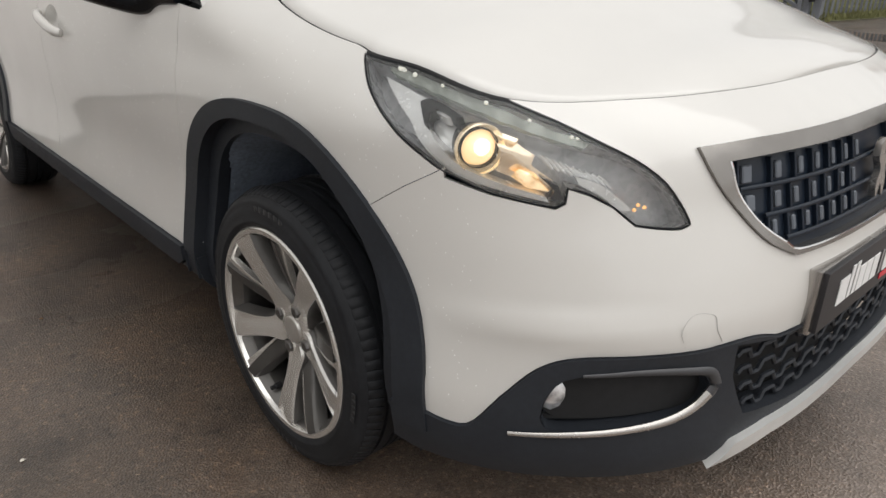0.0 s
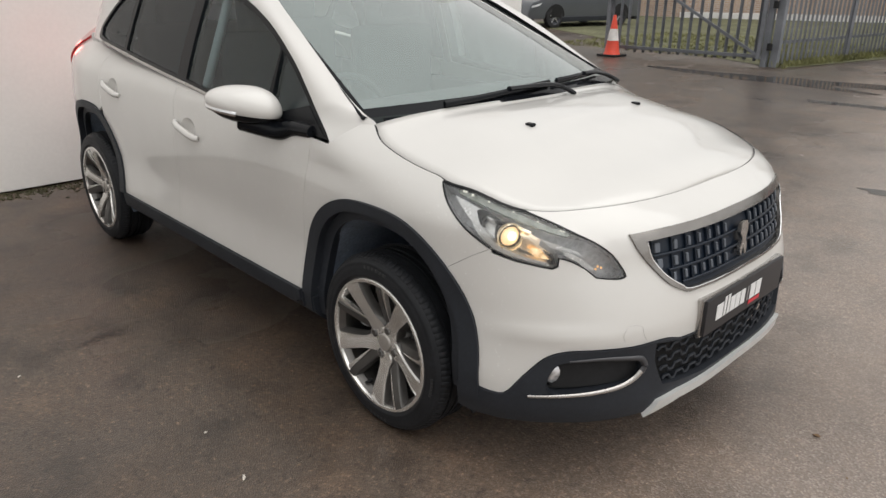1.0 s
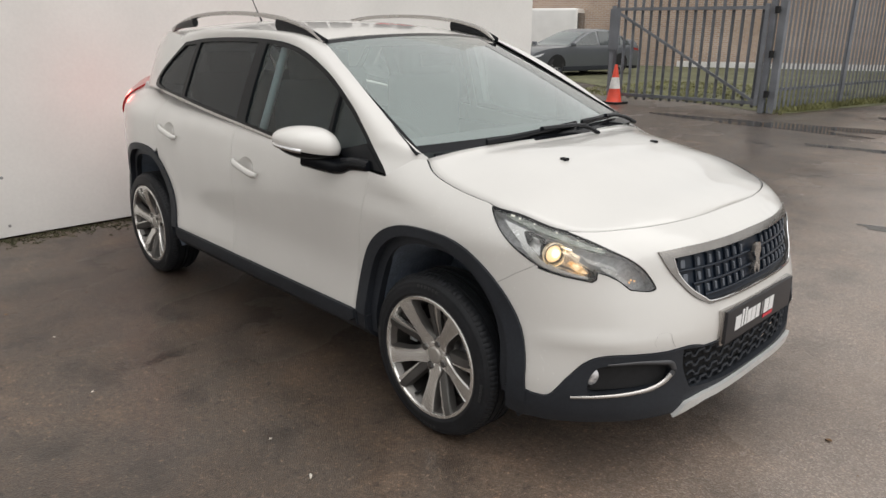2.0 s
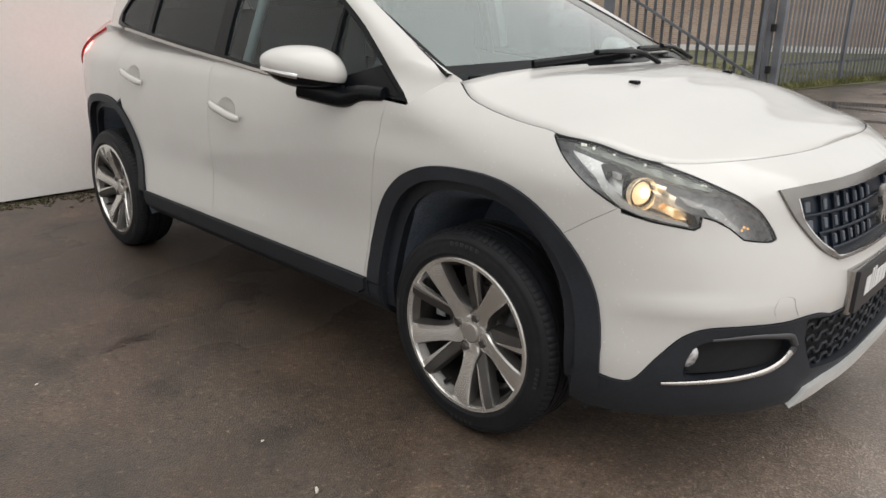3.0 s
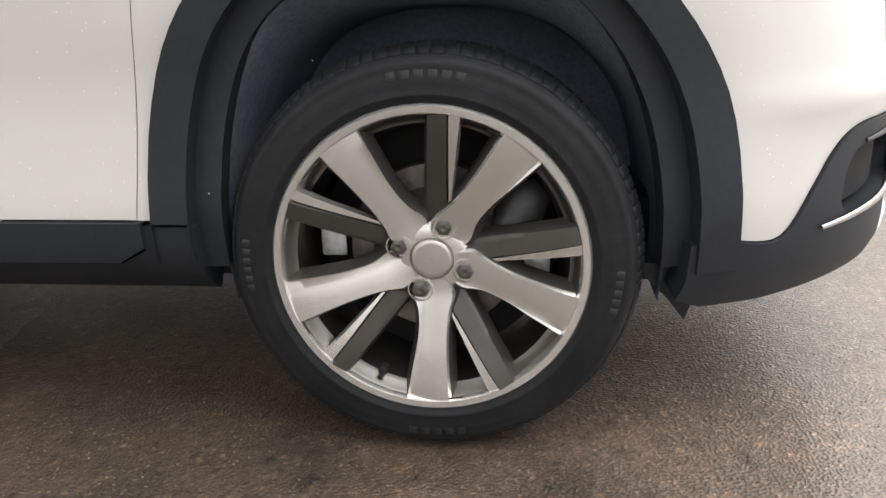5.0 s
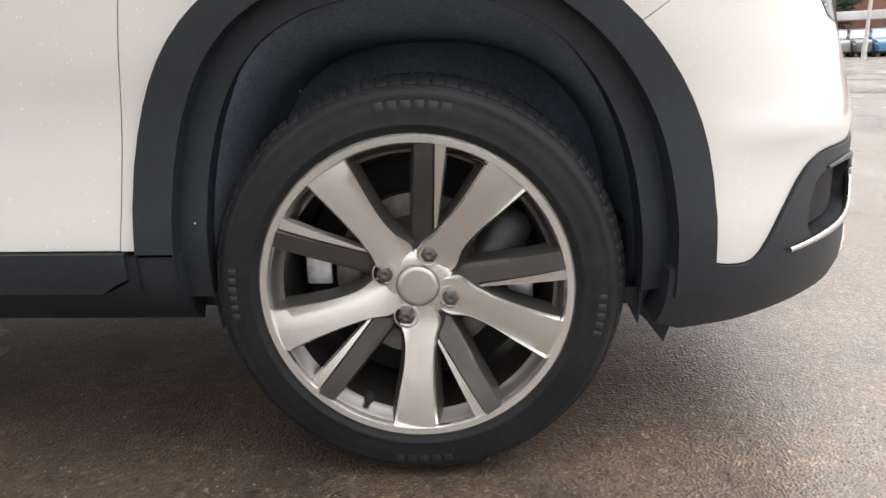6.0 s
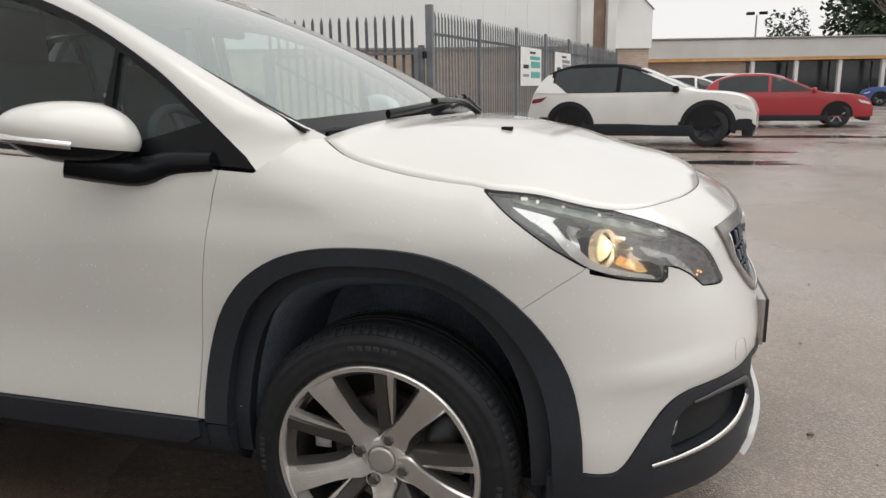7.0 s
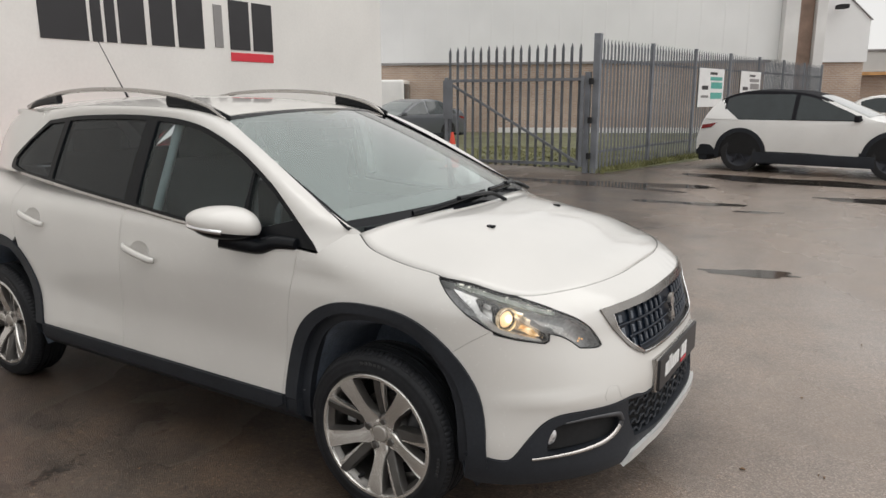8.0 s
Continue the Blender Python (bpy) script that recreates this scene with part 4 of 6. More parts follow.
TOOTH = material("grey_grille_tooth", (0.13, 0.145, 0.17), 0.38, metal=0.4, stain=0.1)
IN_SIDE = spline([(.955, .779), (.964, .735), (1.012, .672), (1.090, .614)])
GRILLE_IN = ring_of(np.array([(.952, .779), (1.06, .782), (1.18, .782), (NOSE_MID, .782)]), np.vstack([IN_SIDE[1:], [(1.20, .609), (NOSE_MID, .609)]]))
grille = part("grille", panel(GRILLE_HOLE, skin, holes=[GRILLE_IN], lift=.007, depth=.025, gap=0, step=.02), SURROUND, car, "satin grey grille surround")
part("grille_back", panel(GRILLE_IN, off(skin, -.016), gap=-.012, depth=0), GRILLE_BLACK, grille)
for z in (.731, .682, .634):
    a = .972 + max(0, .74 - z) * 1.05
    s = np.linspace(a, 2 * NOSE_MID - a, 60)
    part("grille_rail", sweep(off(skin, -.009)(s, np.full(60, z)), .0035, .004, 8), GRILLE_BLACK, grille)
TEETH = ((.755, .036, (.992, 1.054, 1.104, 1.145, 1.187, 1.226, 1.263)), (.706, .034, (1.002, 1.057, 1.097, 1.140, 1.180, 1.219, 1.256)), (.659, .032, (1.054, 1.094, 1.127, 1.162, 1.195, 1.230, 1.263)))
for r, (z, h, row) in enumerate(TEETH):
    for i, at in enumerate(row):
        w = (.020, .014, .011, .010, .009, .009, .009)[i] if r < 2 else .010
        for s in (at, 2 * NOSE_MID - at):
            p = off(skin, -.010)(np.array([s]), np.array([z]))[0]
            turn = Vector(normals(skin, np.array([(s, z)]))[0]).to_track_quat("Y", "Z").to_matrix().to_4x4()
            part("grille_tooth", moved(brick((w, .010, h * .78), (0, 0, 0), .002), Matrix.Translation(p) @ turn), TOOTH, grille, smooth=False)
            part("grille_cell", moved(brick((.005, .012, h + .008), (0, 0, 0), .001), Matrix.Translation(p) @ turn @ Matrix.Translation((w * .5 + .006, -.004, 0))), GRILLE_BLACK, grille, smooth=False)
rim_line = across(np.vstack([IN_SIDE, [(1.20, .609), (NOSE_MID, .609)]]))
part("grille_edge", sweep(off(skin, .006)(*spline(rim_line, .012).T), .0022, .0026, 6), CHROME, grille, "thin chrome lower edge")
# a plain silver badge
badge_ring = spline([(.0, .055), (.022, .050), (.026, .020), (.014, .0), (.020, -.03), (.010, -.055), (-.004, -.03), (-.020, -.052), (-.026, -.03), (-.012, .0), (-.024, .02), (-.016, .045), (.0, .055)], .006)[:-1]
part("badge", panel(badge_ring, lambda a, b: np.stack([.809 - .3 * a * a - .12 * b, a, .713 + b], -1), gap=0, depth=.012, step=.012), SATIN, grille, "plain silver badge shape")

plate = part("number_plate", box((.010, .535, .115), (.841, 0, .531), .003), INK, car, "black show plate with white blocks and a red bar")
x_plate = .8475
for y, w, z, h in ((-.185, .042, .533, .050), (-.150, .014, .540, .064), (-.128, .014, .540, .064), (-.100, .030, .533, .050), (-.066, .030, .533, .050), (-.030, .030, .533, .050), (.040, .036, .533, .052), (.082, .036, .533, .052)):
    part("plate_block", brick((.002, w, h), (x_plate, y, z), .0004), WHITE_VINYL, plate, smooth=False)
part("plate_bar", brick((.002, .080, .012), (x_plate, .061, .496), .0004), RED, plate, smooth=False)
part("plate_caption", brick((.002, .010, .050), (x_plate, .005, .533), .0004), SIGN_GREY, plate, smooth=False)
part("plate_holder", box((.022, .552, .122), (.826, 0, .530), .005), SATIN, car)

for z in (.425, .390, .355, .322):
    half_s = np.linspace(1.04 + (.425 - z) * .25, 2 * NOSE_MID - 1.04 - (.425 - z) * .25, 80)
    wave = z + .008 * np.sign(np.sin(np.arange(80) * .9))
    part("intake_mesh", sweep(off(skin, -.012)(half_s, wave), .005, .005, 6), BLACK_PLASTIC, lower)
SKID_SILVER = material("silver_painted_skid", (0.66, 0.66, 0.65), 0.32, metal=0.35, stain=0.06, stain_scale=15)
SKID = ring_of(np.array([(1.03, .272), (1.10, .285), (NOSE_MID, .288)]), np.array([(.995, .230), (1.045, .247), (1.10, .260), (NOSE_MID, .264)]))
part("skid_plate", panel(SKID, off(lower_front, .020), depth=.02, gap=0, step=.03), SKID_SILVER, car, "satin silver skid strip")

FOG_LENS = material("fog_lamp_lens", (0.66, 0.67, 0.69), 0.14, metal=0.7, stain=0.5, stain_scale=60)
FOG_FRAME = material("dark_satin_fog_frame", (0.07, 0.07, 0.075), 0.42, metal=0.4, stain=0.1, stain_scale=20)
FOG_IN = off(skin, -.045)
def fog(flipped):
    fix = mirrored if flipped else (lambda q: q)
    r = dense(FOG_HOLE, .012)
    n = len(r)
    wall = np.vstack([off(skin, .004)(r[:, 0], r[:, 1]), FOG_IN(r[:, 0], r[:, 1])]).tolist()
    recess = part("fog_recess", fix(joined(panel(FOG_HOLE, FOG_IN, gap=-.006, depth=0), (wall, [(i, n + i, n + (i + 1) % n, (i + 1) % n) for i in range(n)]))), BLACK_PLASTIC, lower)
    at, way = Vector(lamp_point(.730, .395, -.033)), Vector((.86, -.5, 0)).normalized()
    part("fog_lamp", fix(disc_towards(at, way, [(-.02, .041), (.010, .041), (.014, .038), (.008, .037)])), GLOSS_BLACK, recess)
    part("fog_lens", fix(disc_towards(at, way, [(.004, .038), (.012, .030), (.016, .016), (.017, .0005)])), FOG_LENS, recess, "clear round fog lamp lens")
    line = spline([(.645, .336), (.744, .339), (.839, .342), (.915, .350), (.958, .366), (.980, .385)], .012)
    part("fog_trim", fix(sweep(off(lower_front, .010)(line[:, 0], line[:, 1]), .0045, .0065, 8, taper=np.concatenate([np.linspace(.6, 1.0, len(line) // 2), np.linspace(1.0, 1.5, len(line) - len(line) // 2)]))), SATIN, lower, "satin chrome fog lamp trim")
    line = spline([(.982, .383), (.990, .400), (.978, .424), (.945, .434), (.86, .446), (.76, .446)], .012)
    part("fog_brow", fix(sweep(off(lower_front, .008)(line[:, 0], line[:, 1]), .0045, .0075, 8, taper=np.linspace(1.5, .4, len(line)))), FOG_FRAME, lower)
fog(False)
fog(True)
PANEL_LINE = material("pale_panel_line", (0.42, 0.41, 0.40), 0.6, stain=0.05)
tow = spline([(.922, .478), (.913, .520), (.920, .537), (.950, .534), (.968, .522), (.990, .474)], .008)
part("tow_cover_line", sweep(off(skin, .0003)(tow[:, 0], tow[:, 1]), .0005, .0005, 6), PANEL_LINE, car)

# ---- the white car: small fittings ----
def handle(x, z):
    s = np.linspace(x - .105, x + .105, 20)
    zz = z + .022 * (x - s) / .105
    d = .026 * np.sqrt(np.maximum(0, 1 - ((s - x) / .108) ** 4)) + .004
    P = np.stack([s, -(half_width(s, zz) + d - .004), zz], -1)
    return sweep(P, .013, .016, 10, taper=.55 + .45 * np.sqrt(np.maximum(0, 1 - ((s - x) / .11) ** 4)))
def dish(x, z):
    def surf(u, v):
        r2 = ((u - x) / .066) ** 2 + ((v - z - .006) / .044) ** 2
        p = skin(u, v)
        p[..., 1] += .015 * np.clip(1 - r2, 0, 1) ** .8
        return p
    return surf
for x, z in HANDLES:
    both("door_handle", handle(x, z), PAINT)
    both("handle_cup", panel(cup_ring(x, z), dish(x, z), depth=0, gap=-.002, step=.008), PAINT)


def door_mirror(flipped):
    fix = mirrored if flipped else (lambda q: q)
    axis, c = Vector((-.70, -.66, .16)).normalized(), Vector((-.640, -.892, 1.040))
    fwd = Vector((.72, -.66, 0)).normalized()
    up = Vector((0, 0, 1))
    nu, nv = 32, 20

    def shell(lo, hi, grow):
        v, f = [], []
        for i in range(nv + 1):
            lat = lo + (hi - lo) * i / nv
            for j in range(nu):
                t = 2 * math.pi * j / nu
                a = math.cos(t) * math.cos(lat)
                b = math.sin(t) * math.cos(lat)
                h = math.sin(lat)
                a = math.copysign(abs(a) ** .85, a)
                p = c + axis * (a * .138 * grow) + fwd * ((b if b > 0 else b * .45) * .085 * grow) + up * (h * (.068 if h > 0 else .066) * (1 - .28 * a if h > 0 else 1 + .05 * a) * grow)
                v.append(tuple(p))
        for i in range(nv):
            for j in range(nu):
                f.append((i * nu + j, i * nu + (j + 1) % nu, (i + 1) * nu + (j + 1) % nu, (i + 1) * nu + j))
        return v, f
    mirror = part("door_mirror", fix(shell(-.38, 1.57, 1.0)), PAINT, car, "white mirror cap over a black base")
    part("mirror_base", fix(shell(-1.57, -.36, .985)), GLOSS_BLACK, mirror)
    t = np.linspace(-.4, 1.5, 20)
    ind = [c + axis * (math.cos(q) * .135) + fwd * (math.sin(q) * .084) - up * .023 for q in t]
    part("indicator_strip", fix(sweep(ind, .004, .008, 8)), CHROME, mirror)
    arm = spline([(-.66, -.89, .985), (-.60, -.85, .965), (-.54, -.815, .952), (-.47, -.798, .968), (-.36, -.795, .972)], .01)
    part("mirror_arm", fix(sweep(arm, .034, .032, 10, taper=np.linspace(1.3, .75, len(arm)))), GLOSS_BLACK, mirror)
door_mirror(False)
door_mirror(True)
both("mirror_sail", panel(np.array([(-.285, .968), (-.56, .988), (-.62, 1.0), (-.50, 1.03), (-.40, 1.055)]), glasshouse, lift=.004, depth=.01), GLOSS_BLACK)

rail = spline([(-.965, -.562, 1.418), (-1.02, -.565, 1.452), (-1.12, -.57, 1.490), (-1.35, -.575, 1.530), (-1.75, -.575, 1.552), (-2.15, -.57, 1.540), (-2.42, -.56, 1.495), (-2.52, -.555, 1.462)])
both("roof_rail", sweep(rail - [0, 0, .010], .014, .011, 10), SATIN, "satin silver roof rail")
foot = spline([(-.95, -.560, 1.412), (-1.05, -.570, 1.445), (-1.20, -.575, 1.475), (-1.32, -.575, 1.490)])
both("rail_foot", sweep(foot, .017, .030, 10, taper=np.linspace(.5, 1.0, len(foot))), GLOSS_BLACK)
foot2 = spline([(-2.53, -.555, 1.455), (-2.40, -.565, 1.480), (-2.20, -.57, 1.498)])
both("rail_foot", sweep(foot2, .017, .026, 10, taper=np.linspace(.5, 1.0, len(foot2))), GLOSS_BLACK)
part("aerial", sweep([(-2.45, 0, 1.49), (-2.52, 0, 1.58), (-2.72, 0, 1.86)], .0045, .0045, 8, taper=[1.8, .8, .5]), GLOSS_BLACK, car)


def on_screen(u, v, d):
    p = windscreen(np.array([u]), np.array([v]))[0]
    return p + np.array([.35, 0, .93]) * d
blade1 = np.array([on_screen(u, .012 + .05 * (u + .62), .014) for u in np.linspace(-.62, .16, 24)])
part("wiper_blade", sweep(blade1, .008, .012, 8), GLOSS_BLACK, car)
part("wiper_arm", sweep(spline([on_screen(.27, -.035, .018), on_screen(.17, .012, .028), on_screen(.0, .024, .030), on_screen(-.20, .033, .026)]), .013, .009, 8), GLOSS_BLACK, car)
blade2 = np.array([on_screen(u, .045 + .03 * (u - .1), .018) for u in np.linspace(.22, .86, 24)])
part("wiper_blade", sweep(blade2, .008, .012, 8), GLOSS_BLACK, car)
part("wiper_arm", sweep(spline([on_screen(.93, -.03, .018), on_screen(.84, .02, .026), on_screen(.70, .046, .030), on_screen(.55, .058, .026)]), .013, .009, 8), GLOSS_BLACK, car)
for y in (-.315, .315):
    part("washer_jet", box((.030, .022, .012), (.187, y, 1.016), .005), GLOSS_BLACK, car)

# ---- the white car: cabin ----
def seat(x, y):
    s = part("seat", box((.50, .48, .16), (x, y, .62), .06, 3), SEAT_CLOTH, car)
    part("backrest", box((.14, .48, .62), (x - .27, y, .92), .06, 3, turn=None), SEAT_CLOTH, s)
    part("headrest", box((.10, .26, .17), (x - .31, y, 1.30), .045, 3), SEAT_CLOTH, s)
for y in (-.36, .36):
    seat(-1.05, y)
bench = part("rear_bench", box((.48, 1.20, .16), (-1.95, 0, .66), .06, 3), SEAT_CLOTH, car)
part("backrest", box((.14, 1.20, .55), (-2.22, 0, .95), .05, 3), SEAT_CLOTH, bench)
for y in (-.36, .36):
    part("headrest", box((.09, .25, .14), (-2.24, y, 1.27), .04, 3), SEAT_CLOTH, bench)
part("dashboard", box((.42, 1.36, .22), (-.42, 0, .90), .07, 3), LINING, car)
part("cabin_floor", box((2.3, 1.40, .04), (-1.4, 0, .42)), UNDER_BLACK, car)
part("tunnel", box((.9, .22, .25), (-.85, 0, .55), .05), LINING, car)
wheel_m = pose(-.70, -.36, .93, 0, 62, 0)
part("steering_wheel", moved(joined(sweep([(.17 * math.cos(t), .18 * math.sin(t), 0) for t in np.linspace(0, 2 * math.pi, 40, endpoint=False)], .014, .014, 8, closed=True), brick((.10, .11, .03), (0, 0, -.02), .01), brick((.34, .03, .015), (0, 0, -.01), .004)), wheel_m), SEAT_CLOTH, car)
part("interior_mirror", box((.03, .22, .06), (-.83, 0, 1.33), .012), GLOSS_BLACK, car)
both("rear_trim", brick((.50, .04, .44), (-2.55, -.640, .93), .015), HEADLINER)
both("b_pillar", moved(brick((.045, .03, .40), (0, 0, 0), .01), pose(-1.255, -.655, 1.20, -20, 4, 0)), HEADLINER)
both("door_card", joined(brick((1.0, .05, .5), (-.92, -.745, .68), .015), brick((.85, .05, .5), (-1.88, -.745, .70), .015)), LINING)

# ---- wheels ----
def tyre_mesh():
    half = [(.085, .222), (.096, .232), (.1010, .243), (.1036, .246), (.1036, .249), (.1024, .252), (.1028, .262), (.1006, .276), (.0975, .2835), (.0982, .2865), (.0945, .2925), (.0860, .3000), (.0740, .3065), (.0600, .3102), (.052, .3112), (.0515, .3045), (.043, .3045), (.0425, .3115), (.016, .3118), (.0155, .3045), (.007, .3045), (.0065, .3118)]
    return lathe([(-y, r) for y, r in half] + [(y, r) for y, r in half[::-1]], 120)


def turned(mesh, degrees):
    return moved(mesh, Matrix.Rotation(radians(degrees), 4, "Y"))


def wheel_face(u, v):
    """The dished front of the wheel: x across, z up, the axle along y."""
    r = np.sqrt(u * u + v * v)
    return np.stack([u, smooth(r, [0, .05, .10, .16, .20, .23], [-.060, -.062, -.074, -.089, -.0965, -.099]), v], -1)


def spoke_edges(r):
    """The two edges of a broad spoke across its length."""
    return (smooth(r, [.034, .055, .085, .12, .17, .224], [-.024, -.034, -.027, -.024, -.025, -.029]),
            smooth(r, [.034, .055, .085, .12, .17, .224], [.022, .030, .0225, .023, .032, .043]))


def slim_edges(r):
    return -.009 + (r - .068) * .085, .026 + (r - .068) * .045


def rib_mesh(edges, r0, r1, depth, flare, tilt, crown, sink=0.0, n=26):
    """A spoke standing up from the hub: crowned top, rounded edges, flanks that spread towards the back."""
    v, f = [], []
    rs = np.linspace(r0, r1, n)
    for r in rs:
        a, b = (float(q) for q in edges(np.array(r)))
        y = float(wheel_face(np.array(0.0), np.array(r))[1]) + sink * (r1 - r) / (r1 - r0)
        spread = flare * (1 + 1.2 * max(0, (.10 - r) / .06))
        row = [(a - spread, y + depth), (a - spread * .25, y + .008), (a, y + .0035)]
        for q in (.06, .28, .5, .72, .94):
            x = a + (b - a) * q
            row.append((x, y + tilt * x + crown * (x - (a + b) / 2) ** 2))
        row += [(b, y + .0035), (b + spread * .25, y + .008), (b + spread, y + depth)]
        v += [(x, yy, r) for x, yy in row]
    k = 11
    f = [(i * k + j, i * k + j + 1, (i + 1) * k + j + 1, (i + 1) * k + j) for i in range(n - 1) for j in range(k - 1)]
    return v, f


def two_tone(ob):
    """Paints the flanks of a machined spoke grey."""
    ob.data.materials.append(WHEEL_GREY)
    for q in ob.data.polygons:
        q.material_index = 1 if q.index % 10 in (0, 1, 8, 9) else 0


def notch_mesh(r0, r1, a0, a1):
    """A thin dark strip that paints the shade of the short slot where a spoke meets the rim's edge."""
    t = np.radians(np.linspace(a0, a1, 8))
    v, f = [], []
    for r in (r0, r1):
        for q in t:
            v.append((r * math.sin(q), -.1012 + .02 * (.224 - r), r * math.cos(q)))
    f = [(i, i + 1, 9 + i, 8 + i) for i in range(7)]
    return v, f


def build_wheel(m, name="wheel"):
    w = part(name, tyre_mesh(), RUBBER, car, "low-profile tyre on a two-tone ten-spoke alloy wheel")
    w.matrix_local = m
    part("rim_barrel", lathe([(-.093, .2215), (-.088, .2165), (-.074, .2125), (-.070, .2060), (-.050, .2030), (-.02, .196), (.09, .200), (.098, .222)], 96), BARREL, w)
    part("rim_lip", lathe([(-.082, .2180), (-.096, .2205), (-.1010, .2230), (-.1015, .2325), (-.098, .2358), (-.088, .2345)], 96), MACHINED, w, "machined bright rim edge")
    for k in range(5):
        a = 180 - 72 * k
        spoke = part("spoke", turned(rib_mesh(spoke_edges, .034, .224, .034, .009, .14, 2.0), a), MACHINED, w, "brushed machined spoke")
        two_tone(spoke)
        # Surface strip only: the notch's shadow is put in as black.
        part("spoke_notch", turned(notch_mesh(.2165, .2188, -12.5, -6.5), a), UNDER_BLACK, spoke)
        t = part("slim_spoke", turned(rib_mesh(slim_edges, .066, .221, .030, .006, -.22, 0, .016), a + 180), WHEEL_GREY, w, "grey painted slim spoke")
        edge = lambda r: (.0265 + (r - .068) * .045, .0285 + (r - .068) * .150)
        part("spoke_edge", turned(rib_mesh(edge, .088, .2215, .012, .002, 0, 0, .008), a + 180), MACHINED, t, "thin machined edge")
    part("hub", lathe([(-.048, .060), (-.0560, .056), (-.0605, .046), (-.0615, .034), (-.056, .032), (-.056, .0005)], 48), MACHINED, w)
    part("hub_web", lathe([(-.052, .052), (-.049, .068), (-.040, .082), (-.026, .094), (-.010, .100)], 48), WHEEL_GREY, w)
    part("centre_cap", lathe([(-.054, .0310), (-.0640, .0308), (-.0662, .0290), (-.0668, .024), (-.0662, .0005)], 36), CAP, w, "plain silver centre cap")
    for k in range(4):
        t = radians(69 + 90 * k)
        at = Matrix.Translation((.0535 * math.cos(t), 0, .0535 * math.sin(t)))
        part("wheel_bolt", moved(lathe([(-.050, .0135), (-.0665, .0132), (-.0690, .0112), (-.0700, .0060), (-.0690, .0005)], 6), at), BOLT, w, smooth=False)
        part("bolt_seat", moved(lathe([(-.0600, .0205), (-.0640, .0195), (-.0642, .0178), (-.060, .0168), (-.050, .0160)], 24), at), MACHINED, w)
        # Black ring paints the shading inside the bolt's recess.
        part("bolt_pocket", moved(lathe([(-.0585, .0166), (-.0575, .0120)], 20), at), UNDER_BLACK, w)
    part("brake_disc", lathe([(.01, .07), (-.008, .075), (-.010, .135), (.012, .137), (.014, .08)], 60), STEEL, w)
    part("brake_bell", lathe([(-.006, .078), (-.030, .072), (-.034, .060), (-.034, .0005)], 40), STEEL, w)
    part("brake_backplate", lathe([(.030, .001), (.030, .19)], 40), UNDER_BLACK, w)
    part("brake_caliper", moved(brick((.075, .07, .14), (0, 0, 0), .02), pose(.125, .0, .045, 0, 20, 0)), CALIPER, w)
    for t, tall in ((radians(176), .052), (radians(-8), .030)):
        part("wheel_weight", moved(brick((.040, .006, tall), (0, 0, 0), .002), Matrix.Translation((.160 * math.cos(t), -.024, .168 * math.sin(t) + .006))), PALE_METAL, w)
    t = radians(-114)
    part("valve_stem", moved(lathe([(-.060, .0075), (-.074, .0075), (-.076, .005), (-.086, .005), (-.087, .0005)], 12), Matrix.Translation((.203 * math.cos(t), 0, .203 * math.sin(t)))), UNDER_BLACK, w)
    part("tyre_lettering", joined(*[moved(brick((.013, .0012, .018), (0, -.1010, .272), .0003), Matrix.Rotation(radians(a), 4, "Y")) for a in (-9, -5, -1, 3, 7, 11, 171, 175, 179, 183, 187, 262, 265, 268, 271, 274, 277, 92, 95, 98, 101, 104)]), RUBBER_MARK, w)["kind"] = "stuff"
    tagged(part("tread", tread_mesh(), RUBBER, w), kind="stuff")
    return w


def tread_mesh():
    """Shoulder blocks round the tyre's edge."""
    out = []
    for k in range(96):
        a = k * 3.75
        for y in (-.071, .071):
            lean = Matrix.Rotation(math.copysign(.42, -y), 4, "X")
            block = moved(moved(brick((.0172, .030, .0046), (0, 0, 0), .0006), lean), Matrix.Translation((0, y, .3062)))
            out.append(moved(block, Matrix.Rotation(radians(a), 4, "Y")))
    return joined(*out)


CAP = material("satin_cap", (0.62, 0.60, 0.57), 0.30, metal=0.8, stain=0.06, stain_scale=30)
BOLT = material("dark_plated_bolt", (0.16, 0.155, 0.15), 0.28, metal=0.85, stain=0.15, stain_scale=60)
CALIPER = material("dull_iron_caliper", (0.10, 0.10, 0.105), 0.55, metal=0.6, grain=0.2, grain_scale=60, stain=0.25, stain_scale=20)
PALE_METAL = material("bright_balance_weight", (0.74, 0.75, 0.76), 0.35, metal=0.4, stain=0.25, stain_scale=60)
BARREL = material("rim_barrel_metal", (0.17, 0.163, 0.155), 0.30, metal=0.9, stain=0.25, stain_scale=12)
RUBBER_MARK = material("raised_tyre_marking", (0.017, 0.0175, 0.019), 0.5, grain=0.1)
first = build_wheel(pose(0, -.735, .315))
for m in (pose(-2.538, -.735, .315, 0, 31, 0), pose(0, .735, .315, 0, 10, 180), pose(-2.538, .735, .315, 0, 50, 180)):
    made = {}
    for o in (first, *first.children_recursive):
        made[o] = o.copy()
        scene.collection.objects.link(made[o])
        made[o].parent = made.get(o.parent, o.parent)
    made[first].matrix_local = m


